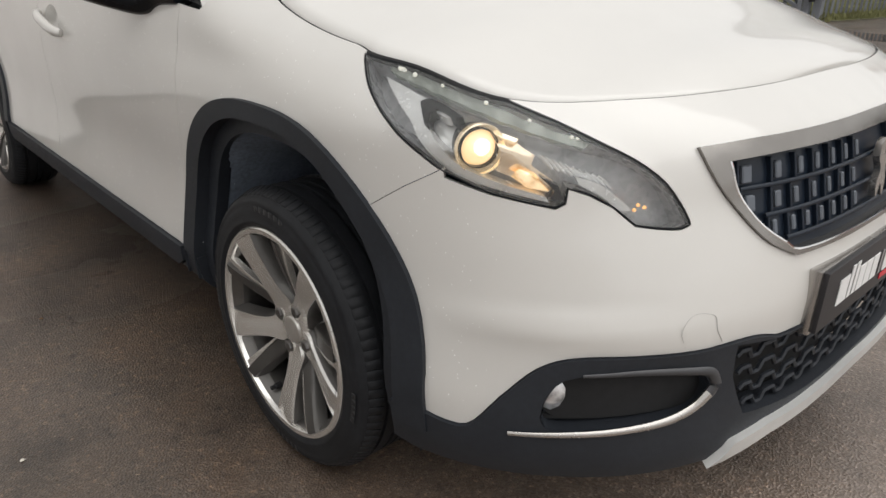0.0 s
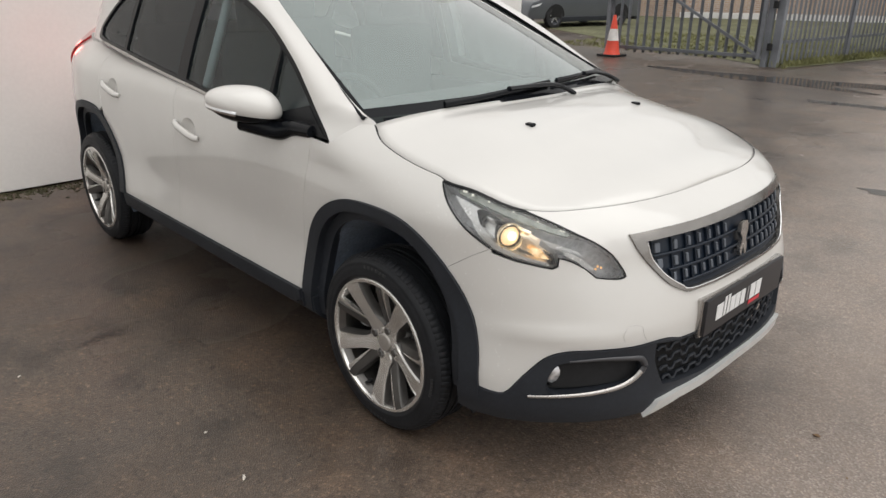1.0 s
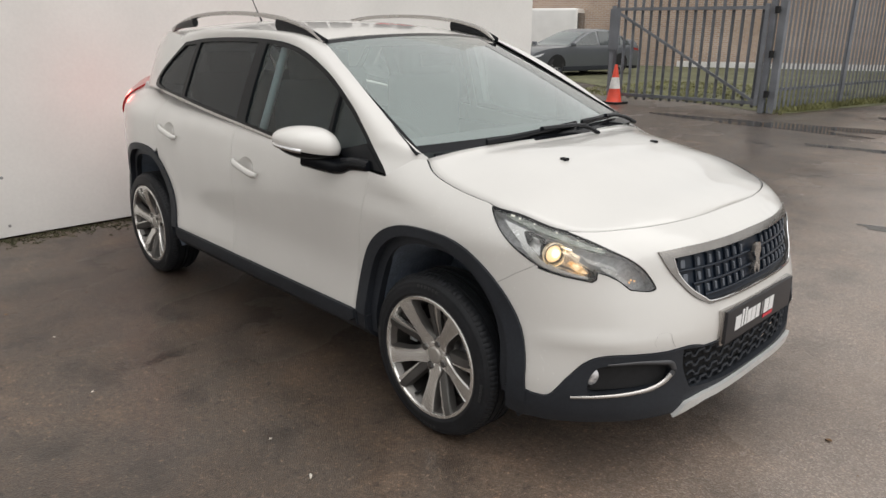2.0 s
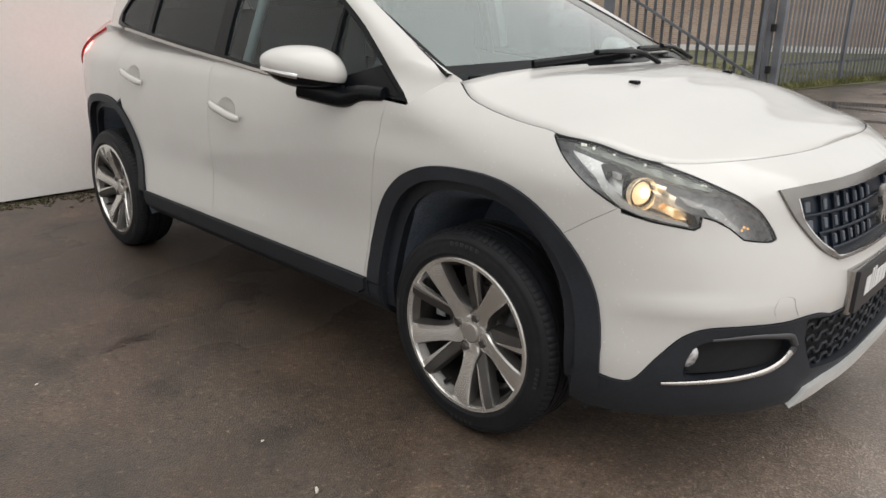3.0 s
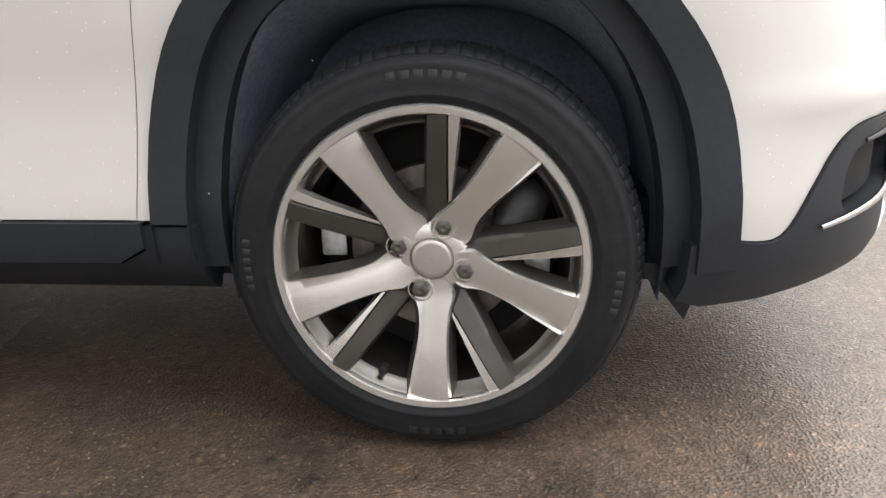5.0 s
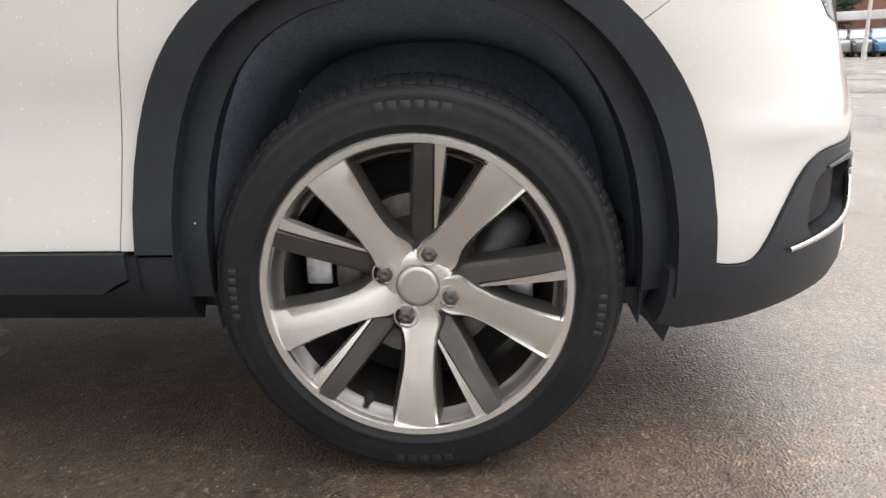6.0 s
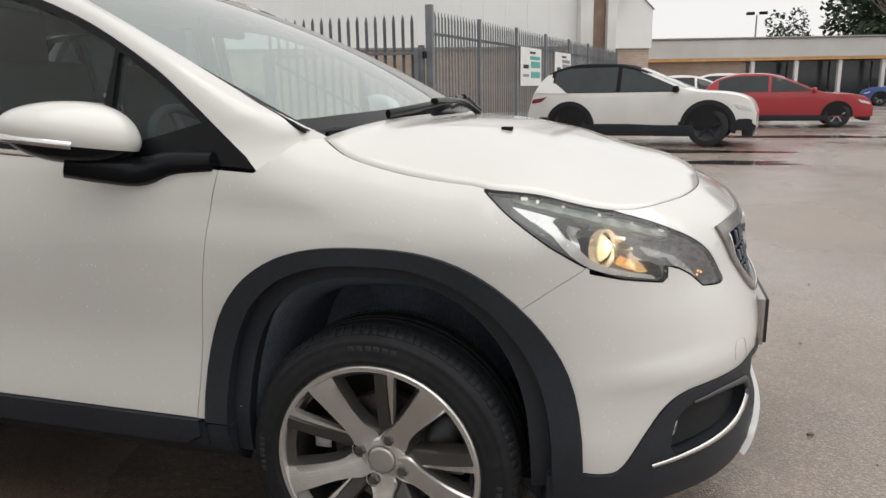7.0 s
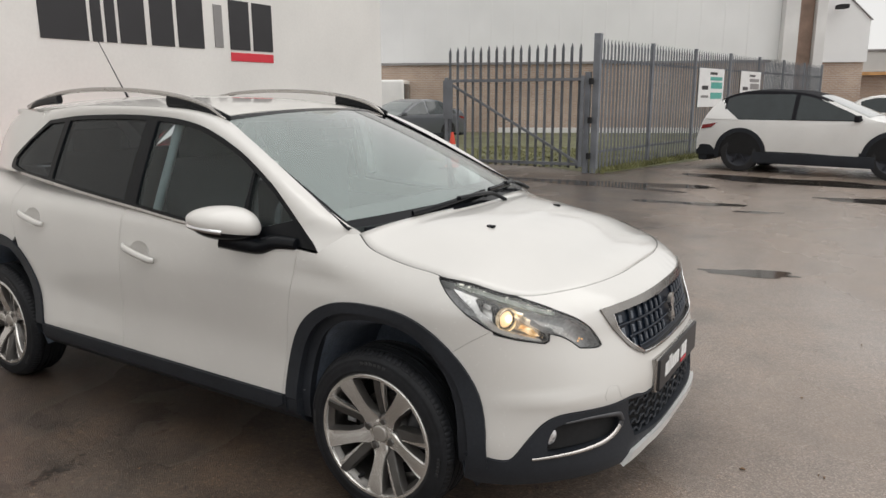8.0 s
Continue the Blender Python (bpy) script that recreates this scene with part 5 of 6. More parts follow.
# raindrops beaded on the side of the car
def beads(n, seed):
    rnd = random.Random(seed)
    at = []
    while len(at) < n:
        s, z = rnd.uniform(-1.4, .6), rnd.uniform(.36, .93)
        r = rnd.uniform(.0006, .0014)
        if ((s - .012) / .425) ** 2 + ((z - .32) / .49) ** 2 < 1.02 and rnd.random() < .999:
            continue
        if z > .86 and s > .2:
            continue
        at.append((s, z, r))
    S = np.array(at)
    P, N = skin(S[:, 0], S[:, 1]), normals(skin, S[:, :2])
    v, f = [], []
    for (s, z, r), p, nn in zip(at, P, N):
        side = np.cross(nn, (0, 0, 1))
        side /= np.linalg.norm(side)
        up = np.cross(side, nn)
        k = len(v)
        for j in range(6):
            t = j * math.pi / 3
            v.append(tuple(p + r * (math.cos(t) * side + 1.25 * math.sin(t) * up)))
        v.append(tuple(p + nn * r * .8))
        f += [(k + j, k + (j + 1) % 6, k + 6) for j in range(6)]
    return v, f


DROP = material("clear_raindrop", (0.86, 0.86, 0.84), 0.05, specular=0.6)
part("rain_film", beads(700, 3), DROP, car, "fine beads of rain")["kind"] = "stuff"

# ---- lamps of the car that light the wall ----
for y in (-.60, .60):
    ld = bpy.data.lights.new("tail_bulb", "POINT")
    ld.energy, ld.color, ld.shadow_soft_size = 0.9, (1.0, 0.12, 0.10), 0.06
    new("tail_bulb", ld).location = (-3.44, y, 1.06)

# ---- the sign wall's lettering, as plain blocks ----
for y0, y1, z0, z1 in ((.33, .71, 1.94, 2.60), (.74, .83, 1.94, 2.60), (.86, .95, 1.94, 2.66), (.98, 1.22, 1.94, 2.46), (1.27, 1.50, 1.94, 2.46), (1.54, 1.82, 1.94, 2.46), (2.12, 2.37, 1.95, 2.40), (2.41, 2.67, 1.95, 2.40)):
    part("letter_block", box((.006, y1 - y0, z1 - z0), (WALL_X + .004, (y0 + y1) / 2, (z0 + z1) / 2), .002, 1), INK, sign_wall, smooth=False)
part("caption_block", box((.006, .10, .38), (WALL_X + .004, 1.99, 2.15), .002, 1), SIGN_GREY, sign_wall, smooth=False)
part("underline", box((.006, .55, .08), (WALL_X + .004, 2.395, 1.885), .002, 1), RED, sign_wall, smooth=False)
for z in (.10, .45, .80, 1.15, 1.5):
    part("fixing_screw", moved(lathe([(0, .011), (.003, .009), (.004, .0005)], 10, "z"), pose(WALL_X + .001, -1.30 + .01 * z, z, 0, 90, 0)), SIGN_GREY, sign_wall)

# ---- palisade fence, corner post and gate ----
FENCE_A = Vector((-3.53, 10.95, 0))
FENCE_DIR = Vector((.15, 1, 0)).normalized()
FENCE_TURN = Matrix.Rotation(math.atan2(FENCE_DIR.y, FENCE_DIR.x), 4, "Z")


def pale_mesh(height, width=.068):
    """A W-section steel pale with a split, pointed head."""
    xs = [(-width / 2, .012), (-width / 4, -.004), (0, .008), (width / 4, -.004), (width / 2, .012)]
    v = [(x, y, 0) for x, y in xs] + [(x, y, height - (.05 if abs(x) > .01 else .0) - (.07 if abs(x) > width * .4 else 0)) for x, y in xs]
    f = [(i, i + 1, 6 + i, 5 + i) for i in range(4)]
    v += [(x, y + .003, z) for x, y, z in v]
    f += [(11 + i, 10 + i, 15 + i, 16 + i) for i in range(4)]
    f += [(0, 5, 15, 10), (4, 14, 19, 9)] + [(5 + i, 6 + i, 16 + i, 15 + i) for i in range(4)]
    return v, f


def shared(name, mesh, mat):
    me = bpy.data.meshes.new(name)
    me.from_pydata([tuple(q) for q in mesh[0]], [], [tuple(q) for q in mesh[1]])
    me.materials.append(mat)
    return me


fence = thing("palisade_fence", "grey galvanised steel palisade fence along a grass verge", "fence", kind="structure")
PALE = shared("pale", pale_mesh(2.58), FENCE_STEEL)
POST = shared("post", brick((.11, .06, 2.64), (0, 0, 1.32), .004), FENCE_STEEL)
SPAN = 2.45
for k in range(8):
    at = FENCE_A + FENCE_DIR * (SPAN * k)
    if k:
        p = part("post", POST, None, fence, smooth=False)
        p.matrix_local = Matrix.Translation(at) @ FENCE_TURN
    if k < 7:
        for z in (.42, 2.20):
            r = part("rail", box((SPAN - .06, .05, .05), (0, 0, 0), .004), FENCE_STEEL, fence, smooth=False)
            r.matrix_local = Matrix.Translation(at + FENCE_DIR * (SPAN / 2) + Vector((-.04, 0, z))) @ FENCE_TURN
        for i in range(16):
            q = part("pale", PALE, None, fence, smooth=False)
            q.matrix_local = Matrix.Translation(at + FENCE_DIR * (.09 + i * .1515) + Vector((-.012, 0, .04 + random.uniform(-.008, .008)))) @ FENCE_TURN @ Matrix.Rotation(math.pi, 4, "Z")
corner = thing("corner_post", "tall square steel corner post of the fence", "fence post", kind="structure")
part("post", box((.13, .13, 2.70), (-3.53, 10.93, 1.35), .008), FENCE_STEEL, corner, smooth=False)
part("hinge_post", box((.10, .10, 1.98), (-3.68, 10.86, .99), .006), FENCE_STEEL, corner, smooth=False)
for z in (.35, 1.05, 1.80):
    part("hinge", moved(lathe([(-.06, .03), (-.06, .045), (.06, .045), (.06, .03)], 14, "z"), Matrix.Translation((-3.60, 10.80, z))), UNDER_BLACK, corner)

gate = thing("palisade_gate", "grey steel palisade gate leaf with a diagonal brace, closed", "gate", pose(-3.74, 10.82, 0, 0, 0, 187))
GATE_W = 3.0
GATE_PALE = shared("pale", pale_mesh(2.44, .060), FENCE_STEEL)
for i in range(17):
    q = part("pale", GATE_PALE, None, gate, smooth=False)
    q.matrix_local = pose(.10 + i * (GATE_W - .20) / 16, -.02, .10 + random.uniform(-.01, .01))
for z in (.18, 1.84):
    part("rail", box((GATE_W, .05, .06), (GATE_W / 2, .03, z), .004), FENCE_STEEL, gate, smooth=False)
for x in (.03, GATE_W - .03):
    part("stile", box((.07, .06, 1.78), (x, .03, 1.02), .004), FENCE_STEEL, gate, smooth=False)
brace_len = math.hypot(GATE_W - .1, 1.62)
part("brace", box((brace_len, .04, .05), (0, 0, 0), .004, turn=pose(GATE_W / 2, .045, 1.01, 0, -math.degrees(math.atan2(1.62, GATE_W - .1)), 0)), FENCE_STEEL, gate, smooth=False)
part("lock_plate", box((.22, .03, .80), (GATE_W - .08, .07, 1.45), .006), FENCE_STEEL, gate, smooth=False)

# posters on the fence
def poster(along, tint):
    at = FENCE_A + FENCE_DIR * along
    b = thing("notice_board", "white printed notice board fixed to the fence", "notice board", Matrix.Translation(at + Vector((.06, 0, 0))) @ FENCE_TURN, "notice boards")
    part("board", box((1.72, .012, .96), (0, 0, 1.72), .003, 1), WHITE_VINYL, b, smooth=False)
    for x, z, w, h, mt in ((-.45, 1.72, .42, .10, INK), (.30, 1.95, .85, .09, tint), (.35, 1.78, .80, .16, tint), (.35, 1.52, .80, .16, tint), (-.45, 1.50, .5, .06, SIGN_GREY), (.1, 2.08, .5, .06, INK)):
        part("printed_bar", box((w, .003, h), (x, -.0085, z), .0008, 1), mt, b, smooth=False)
TEAL = material("teal_print", (0.10, 0.38, 0.33), 0.5, stain=0.1)
poster(5.9, TEAL)
poster(8.95, SIGN_GREY)

# verge and rough grass behind the fence
def sheet(points, z=.012):
    return [(x, y, z) for x, y in points], [tuple(range(len(points)))]
verge = tagged(part("grass_verge", sheet([(-3.72, 10.98), (-3.28, 11.0), (-2.95, 12.6), (-2.35, 15.0), (-1.6, 20), (-.9, 26), (-2.9, 29.5), (-16, 23.4), (-14, 16.5), (-8, 13.2)]), GRASS, smooth=False), "rough grass strip and bank behind the fence", "grass", kind="structure")


def tufts(spots, height, spread, seed):
    rnd = random.Random(seed)
    v, f = [], []
    for x, y in spots:
        for _ in range(7):
            a, h, lean = rnd.uniform(0, 6.28), height * rnd.uniform(.5, 1.3), rnd.uniform(.2, .9)
            bx, by = x + rnd.gauss(0, spread), y + rnd.gauss(0, spread)
            c, s2 = math.cos(a), math.sin(a)
            w = .006 + .006 * rnd.random()
            n = len(v)
            v += [(bx - s2 * w, by + c * w, 0), (bx + s2 * w, by - c * w, 0), (bx + c * h * lean * .4 + s2 * w * .6, by + s2 * h * lean * .4 - c * w * .6, h * .65), (bx + c * h * lean, by + s2 * h * lean, h)]
            f += [(n, n + 1, n + 2), (n, n + 2, n + 3)]
    return v, f


rnd = random.Random(4)
spots = []
for _ in range(1500):
    t = rnd.uniform(0, 16)
    p = FENCE_A + FENCE_DIR * t
    spots.append((p.x + rnd.uniform(-.25, .20 + .02 * t), p.y + rnd.uniform(-.1, .1)))
low_spots = [(rnd.uniform(-9, -3.8), rnd.uniform(11.6, 17)) for _ in range(1300)]
BLADE = material("grass_blades", (0.20, 0.20, 0.085), 0.8, grain=0.3, grain_scale=3, stain=0.4, stain_scale=0.8)
tagged(part("grass_tufts", tufts(spots, .11, .03, 7), BLADE), "uneven tufts of green and straw grass along the fence", "grass", kind="stuff")
tagged(part("short_grass", tufts(low_spots, .06, .05, 9), BLADE), "short patchy grass and weeds behind the gate", "grass", kind="stuff")

moss_spots = [(WALL_X + rnd.uniform(.0, .09) ** 1.3, rnd.uniform(-7, WALL_END)) for _ in range(1500)]
moss_spots += [(WALL_X + .05 + abs(rnd.gauss(0, .10)), rnd.uniform(-5, WALL_END)) for _ in range(1300)]
MOSS = material("damp_moss", (0.060, 0.060, 0.028), 0.9, grain=0.35, grain_scale=10, stain=0.3, stain_scale=2)
tagged(part("wall_moss", tufts(moss_spots, .010, .012, 15), MOSS), "thin strip of moss along the foot of the wall", "moss", kind="stuff")

# traffic cone
cone = thing("traffic_cone", "red traffic cone with a white reflective band on tarmac", "traffic cone", pose(-6.45, 10.28, .004))
part("base", box((.42, .42, .04), (0, 0, .02), .012), UNDER_BLACK, cone)
part("body", lathe([(.04, .165), (.06, .150), (.30, .108), (.305, .108)], 32, "z"), CONE_RED, cone)
part("band", lathe([(.300, .111), (.520, .074), (.522, .070)], 32, "z"), CONE_WHITE, cone)
part("tip", lathe([(.515, .072), (.76, .030), (.775, .024), (.775, .001)], 32, "z"), CONE_RED, cone)

# ---- buildings ----
FAC_A, FAC_U = Vector((-12.61, 25.20, 0)), Vector((.9013, .4332, 0)).normalized()
FAC_TURN = Matrix.Rotation(math.atan2(FAC_U.y, FAC_U.x), 4, "Z")


def on_facade(along, back, z):
    n = Vector((-FAC_U.y, FAC_U.x, 0))
    return Matrix.Translation(FAC_A + FAC_U * along + n * back + Vector((0, 0, z))) @ FAC_TURN


def wall_block(name, a0, a1, back, depth, z0, z1, mat, parent, bevel=.01):
    ob = part(name, box((a1 - a0, depth, z1 - z0), (0, 0, 0), bevel, 1), mat, parent, smooth=False)
    ob.matrix_local = on_facade((a0 + a1) / 2, back + depth / 2, (z0 + z1) / 2)
    return ob


def brick_material(name, c1, c2, mortar, scale=1.0):
    m = material(name, c1, 0.9)
    n, l = m.node_tree.nodes, m.node_tree.links
    co, br = n.new("ShaderNodeTexCoord"), n.new("ShaderNodeTexBrick")
    mp = n.new("ShaderNodeMapping")
    mp.inputs["Rotation"].default_value = (math.pi / 2, 0, 0)
    l.new(co.outputs["Object"], mp.inputs["Vector"])
    l.new(mp.outputs[0], br.inputs["Vector"])
    br.inputs["Color1"].default_value, br.inputs["Color2"].default_value, br.inputs["Mortar"].default_value = (*c1, 1), (*c2, 1), (*mortar, 1)
    br.inputs["Scale"].default_value, br.inputs["Brick Width"].default_value, br.inputs["Row Height"].default_value, br.inputs["Mortar Size"].default_value = 1.0, .225, .075, .010
    nz, mx = n.new("ShaderNodeTexNoise"), n.new("ShaderNodeMix")
    nz.inputs["Scale"].default_value, nz.inputs["Detail"].default_value = .7, 6
    l.new(co.outputs["Object"], nz.inputs["Vector"])
    mx.data_type, mx.blend_type = "RGBA", "SOFT_LIGHT"
    mx.inputs["Factor"].default_value = .6
    l.new(br.outputs["Color"], mx.inputs["A"])
    l.new(nz.outputs["Fac"], mx.inputs["B"])
    l.new(mx.outputs["Result"], n["Principled BSDF"].inputs["Base Color"])
    return m


BRICKWORK = brick_material("brown_brickwork", (0.44, 0.32, 0.24), (0.37, 0.26, 0.20), (0.47, 0.43, 0.39))
warehouse = thing("warehouse", "long warehouse with a brown brick plinth under pale grey cladding", "building", kind="structure")
wall_block("brick_wall", -24, 10.4, 0, .4, 0, 2.88, BRICKWORK, warehouse)
wall_block("cladding", -24, 10.85, -.06, .3, 2.96, 9.0, CLADDING, warehouse)
wall_block("drip_edge", -24, 10.6, -.10, .2, 2.86, 2.96, SIGN_GREY, warehouse)
wall_block("end_wall", 10.4, 10.85, .05, 18, 0, 9.0, CLADDING, warehouse)
wall_block("kerb", -.5, 10.2, -.45, .20, 0, .22, RENDER_WHITE, warehouse)
wall_block("roof", -24.2, 10.9, -.2, 19, 9.0, 9.25, SIGN_GREY, warehouse)
wall_block("pier", 10.86, 11.42, -.5, .7, 0, 8.6, RENDER_WHITE, warehouse)
wall_block("downpipe", 11.44, 12.04, -.25, .3, 0, 8.6, RUST_BROWN, warehouse)
wall_block("pier", 12.06, 12.45, -.5, .7, 0, 8.6, RENDER_WHITE, warehouse)
for a in np.arange(-7.5, 10.5, .95):
    wall_block("cladding_rib", a, a + .035, -.075, .02, 2.98, 8.98, CLADDING, warehouse, .004)
shed = thing("gabled_shed", "pale grey clad shed with a low gable and brick base", "building", kind="structure")
wall_block("brick_wall", 12.46, 14.35, .3, 8, 0, 2.85, BRICKWORK, shed)
gv = [(12.46, 2.86), (14.42, 2.86), (14.42, 4.55), (12.46, 6.35)]
gm = [(x, 0, z) for x, z in gv] + [(x, 9, z) for x, z in gv]
ob = part("gable", (gm, [(0, 1, 2, 3), (7, 6, 5, 4), (1, 5, 6, 2), (0, 3, 7, 4), (3, 2, 6, 7), (0, 4, 5, 1)]), CLADDING, shed, smooth=False)
ob.matrix_local = on_facade(0, .2, 0)
ob = part("verge_trim", sweep([(14.47, -.02, 4.50), (12.40, -.02, 6.42)], .05, .03, 6), SIGN_GREY, shed, smooth=False)
ob.matrix_local = on_facade(0, .2, 0)
wall_block("floodlight", 12.9, 13.25, -.5, .5, 4.9, 5.05, UNDER_BLACK, shed)


def polar(az, d, z=0.0, frm=(.5, -2.1)):
    return Vector((frm[0] + d * math.cos(radians(az)), frm[1] + d * math.sin(radians(az)), z))


# low showroom with a pale fascia and glass front
sr_a, sr_b = polar(92.5, 43), polar(68.0, 54)
sr_u = (sr_b - sr_a).normalized()
sr_len = (sr_b - sr_a).length
SIGN_AT = .82
SR = Matrix.Translation(sr_a) @ Matrix.Rotation(math.atan2(sr_u.y, sr_u.x), 4, "Z")
showroom = thing("showroom", "low flat-roofed showroom with a pale fascia, orange strip and glass front", "building", SR, kind="structure")
ORANGE = material("faded_orange_strip", (0.55, 0.30, 0.12), 0.6, stain=0.2)
FASCIA = material("pale_fascia", (0.58, 0.57, 0.55), 0.6, stain=0.08, stain_scale=0.5)
DIM_GLASS = material("dim_showroom_glass", (0.05, 0.055, 0.06), 0.12, stain=0.3, stain_scale=0.6)
part("fascia", box((sr_len, 12, 1.05), (sr_len / 2, 6, 3.25), .03, 1), FASCIA, showroom, smooth=False)
part("roof_edge", box((sr_len + .2, 12.2, .10), (sr_len / 2, 6, 3.83), .02, 1), SIGN_GREY, showroom, smooth=False)
part("orange_strip", box((sr_len, .10, .16), (sr_len / 2, -.03, 2.64), .01, 1), ORANGE, showroom, smooth=False)
part("brick_wall", box((sr_len * .32, .3, 2.55), (sr_len * .16, .6, 1.28), .01, 1), BRICKWORK, showroom, smooth=False)
part("rear_wall", box((sr_len, .3, 2.7), (sr_len / 2, 6, 1.35), .01, 1), RENDER_WHITE, showroom, smooth=False)
for i in range(6):
    part("glass_pane", box((sr_len * .105, .04, 2.5), (sr_len * (.385 + .11 * i), 1.2, 1.27)), DIM_GLASS, showroom, smooth=False)
for i in range(7):
    part("column", box((.22, .22, 2.6), (sr_len * (.33 + .1105 * i), .15, 1.3), .02, 1), RENDER_WHITE, showroom, smooth=False)
part("round_sign", moved(lathe([(0, .001), (.0, .30), (-.05, .30), (-.06, .28), (-.06, .001)], 28), Matrix.Translation((sr_len * SIGN_AT, -.05, 3.08))), WHITE_VINYL, showroom)
part("sign_mark", box((.22, .02, .22), (sr_len * SIGN_AT, -.12, 3.06), .06), RED, showroom)

# ---- parked cars ----
def paint(name, colour, rough=0.28):
    return material(name, colour, rough, coat=0.8, stain=0.04, stain_scale=2, grain=0.01)


CAR_GLASS = material("parked_car_glass", (0.020, 0.028, 0.030), 0.06, specular=0.7, stain=0.15)
CAR_TYRE = material("parked_car_tyre", (0.018, 0.018, 0.020), 0.7, stain=0.2)
CAR_RIM = material("parked_car_rim", (0.38, 0.38, 0.39), 0.35, metal=0.8, stain=0.15)
CAR_RIM_DARK = material("black_rim", (0.02, 0.022, 0.03), 0.3, metal=0.3, stain=0.15)
# Base lifted to paint in sky reflected by the sloped screens.
CAR_SCREEN = material("parked_car_windscreen", (0.11, 0.14, 0.145), 0.10, coat=1.0, specular=0.9, stain=0.2)
LAMP_CLEAR = material("parked_car_lamp", (0.70, 0.72, 0.74), 0.12, coat=0.6, stain=0.2, stain_scale=20)

SHAPES = {
    # stations along the car as shares of its length, nose first; heights as shares of its height
    "suv": ([.5, .485, .45, .38, .24, .12, -.02, -.16, -.34, -.43, -.475, -.5], [.40, .50, .575, .625, .665, .80, .955, 1.0, .965, .83, .62, .40]),
    "hatch": ([.5, .485, .45, .38, .22, .10, -.04, -.16, -.32, -.42, -.47, -.5], [.36, .47, .545, .60, .645, .80, .96, 1.0, .96, .82, .62, .38]),
    "saloon": ([.5, .485, .44, .36, .20, .10, -.02, -.12, -.26, -.36, -.46, -.5], [.34, .47, .55, .61, .655, .80, .955, 1.0, .95, .78, .70, .40]),
}


def parked_car(name, label, m, length, width, height, base, shape, mat, group="", cladded=False, rim=None, roof=None, seen_side=0):
    """A parked car: lofted body, panes, wheels, lamps, mirrors; the nose lies along +x."""
    xs, zs = SHAPES[shape]
    xs, zs = np.array(xs[::-1]) * length, np.array(zs[::-1]) * height
    c = thing(name, label, "car", m, group)
    W, sh, lo = width / 2, .635 * height, .19 * height

    def top_z(x):
        return smooth(x, xs, zs)

    def plan(x):
        q = np.abs(x) / (length / 2)
        return W * np.where(x > 0, 1 - .20 * np.clip((q - .55) / .45, 0, 1) ** 2.2, 1 - .13 * np.clip((q - .6) / .4, 0, 1) ** 2.2)

    def side_y(x, z):
        t = top_z(x)
        s = np.minimum(sh, t - .015)
        up = np.clip((z - s) / np.maximum(t - s, .02), 0, 1)
        low = np.clip((z - lo) / (s - lo + 1e-6), 0, 1)
        w = plan(x) * (.955 + .045 * np.sin(np.clip(low, 0, 1) * math.pi * .72) ** .8)
        return w * (1 - (.27 * up ** 1.15) * np.clip((t - s) / (.3 * height), 0, 1))
    st = np.linspace(-length / 2 + .002, length / 2 - .002, 72)
    nz = 12
    rows = []
    for x in st:
        t = float(top_z(np.array(x)))
        kink = min(sh, lo + (t - .05 - lo) * .6)
        zz = np.concatenate([np.linspace(lo, kink, 7), np.linspace(kink, t - .05, 6)[1:], [t - .022]])
        y = side_y(np.full(nz + 1, x), zz)
        half = [(x, -a, b) for a, b in zip(y, zz)]
        half += [(x, -y[-1] * .86, t - .006), (x, -y[-1] * .45, t + .008)]
        rows.append(half + [(x, 0, t + .012)] + [(px, -py, pz) for px, py, pz in half[::-1]])
    k = len(rows[0])
    v = [p for r in rows for p in r]
    f = [(i * k + j, (i + 1) * k + j, (i + 1) * k + j + 1, i * k + j + 1) for i in range(len(st) - 1) for j in range(k - 1)]
    f += [tuple(range(k)), tuple(range((len(st) - 1) * k, len(st) * k))[::-1]]
    shell = part("body", (v, f), mat, c)
    if roof:
        shell.data.materials.append(roof)
        for poly in shell.data.polygons:
            if poly.center.z > .865 * height and -.40 * length < poly.center.x < .10 * length:
                poly.material_index = 1

    if cladded:
        shell.data.materials.append(BLACK_PLASTIC)
        for poly in shell.data.polygons:
            if poly.center.z < .265 * height:
                poly.material_index = len(shell.data.materials) - 1

    def flank(x, z):
        return np.stack([x, -side_y(x, z), z], -1)

    def pane_ring(x0, x1):
        x = np.linspace(x0, x1, 16)
        topz = np.minimum(top_z(x) - .075 * height * .6, .945 * height)
        keep = topz > sh + .05
        x, topz = x[keep], topz[keep]
        return np.vstack([np.stack([x, np.full(len(x), sh + .025)], -1), np.stack([x, topz], -1)[::-1]])
    if roof:
        q = panel(pane_ring(-.375 * length, .20 * length), flank, step=.07, gap=-.012, depth=.006, lift=.005)
        part("window_trim", q, roof, c)
        part("window_trim", mirrored(q), roof, c)
    front_x, mid_x, rear_x = .19 * length, -.07 * length, -.37 * length
    for a, b in ((front_x, mid_x + .03), (mid_x - .05, rear_x)):
        q = panel(pane_ring(b, a), flank, step=.09, gap=0, depth=.006, lift=.008)
        part("side_window", q, CAR_GLASS, c)
        part("side_window", mirrored(q), CAR_GLASS, c)

    def bow(x_low, x_high):
        def s(u, t):
            x = x_low + (x_high - x_low) * t
            z = top_z(x) + .012
            w = side_y(x, z - .04) * .90
            return np.stack([x - .04 * np.sign(x_high) * 0 * u, u * w, z - .02 * np.abs(u) ** 2], -1)
        return s
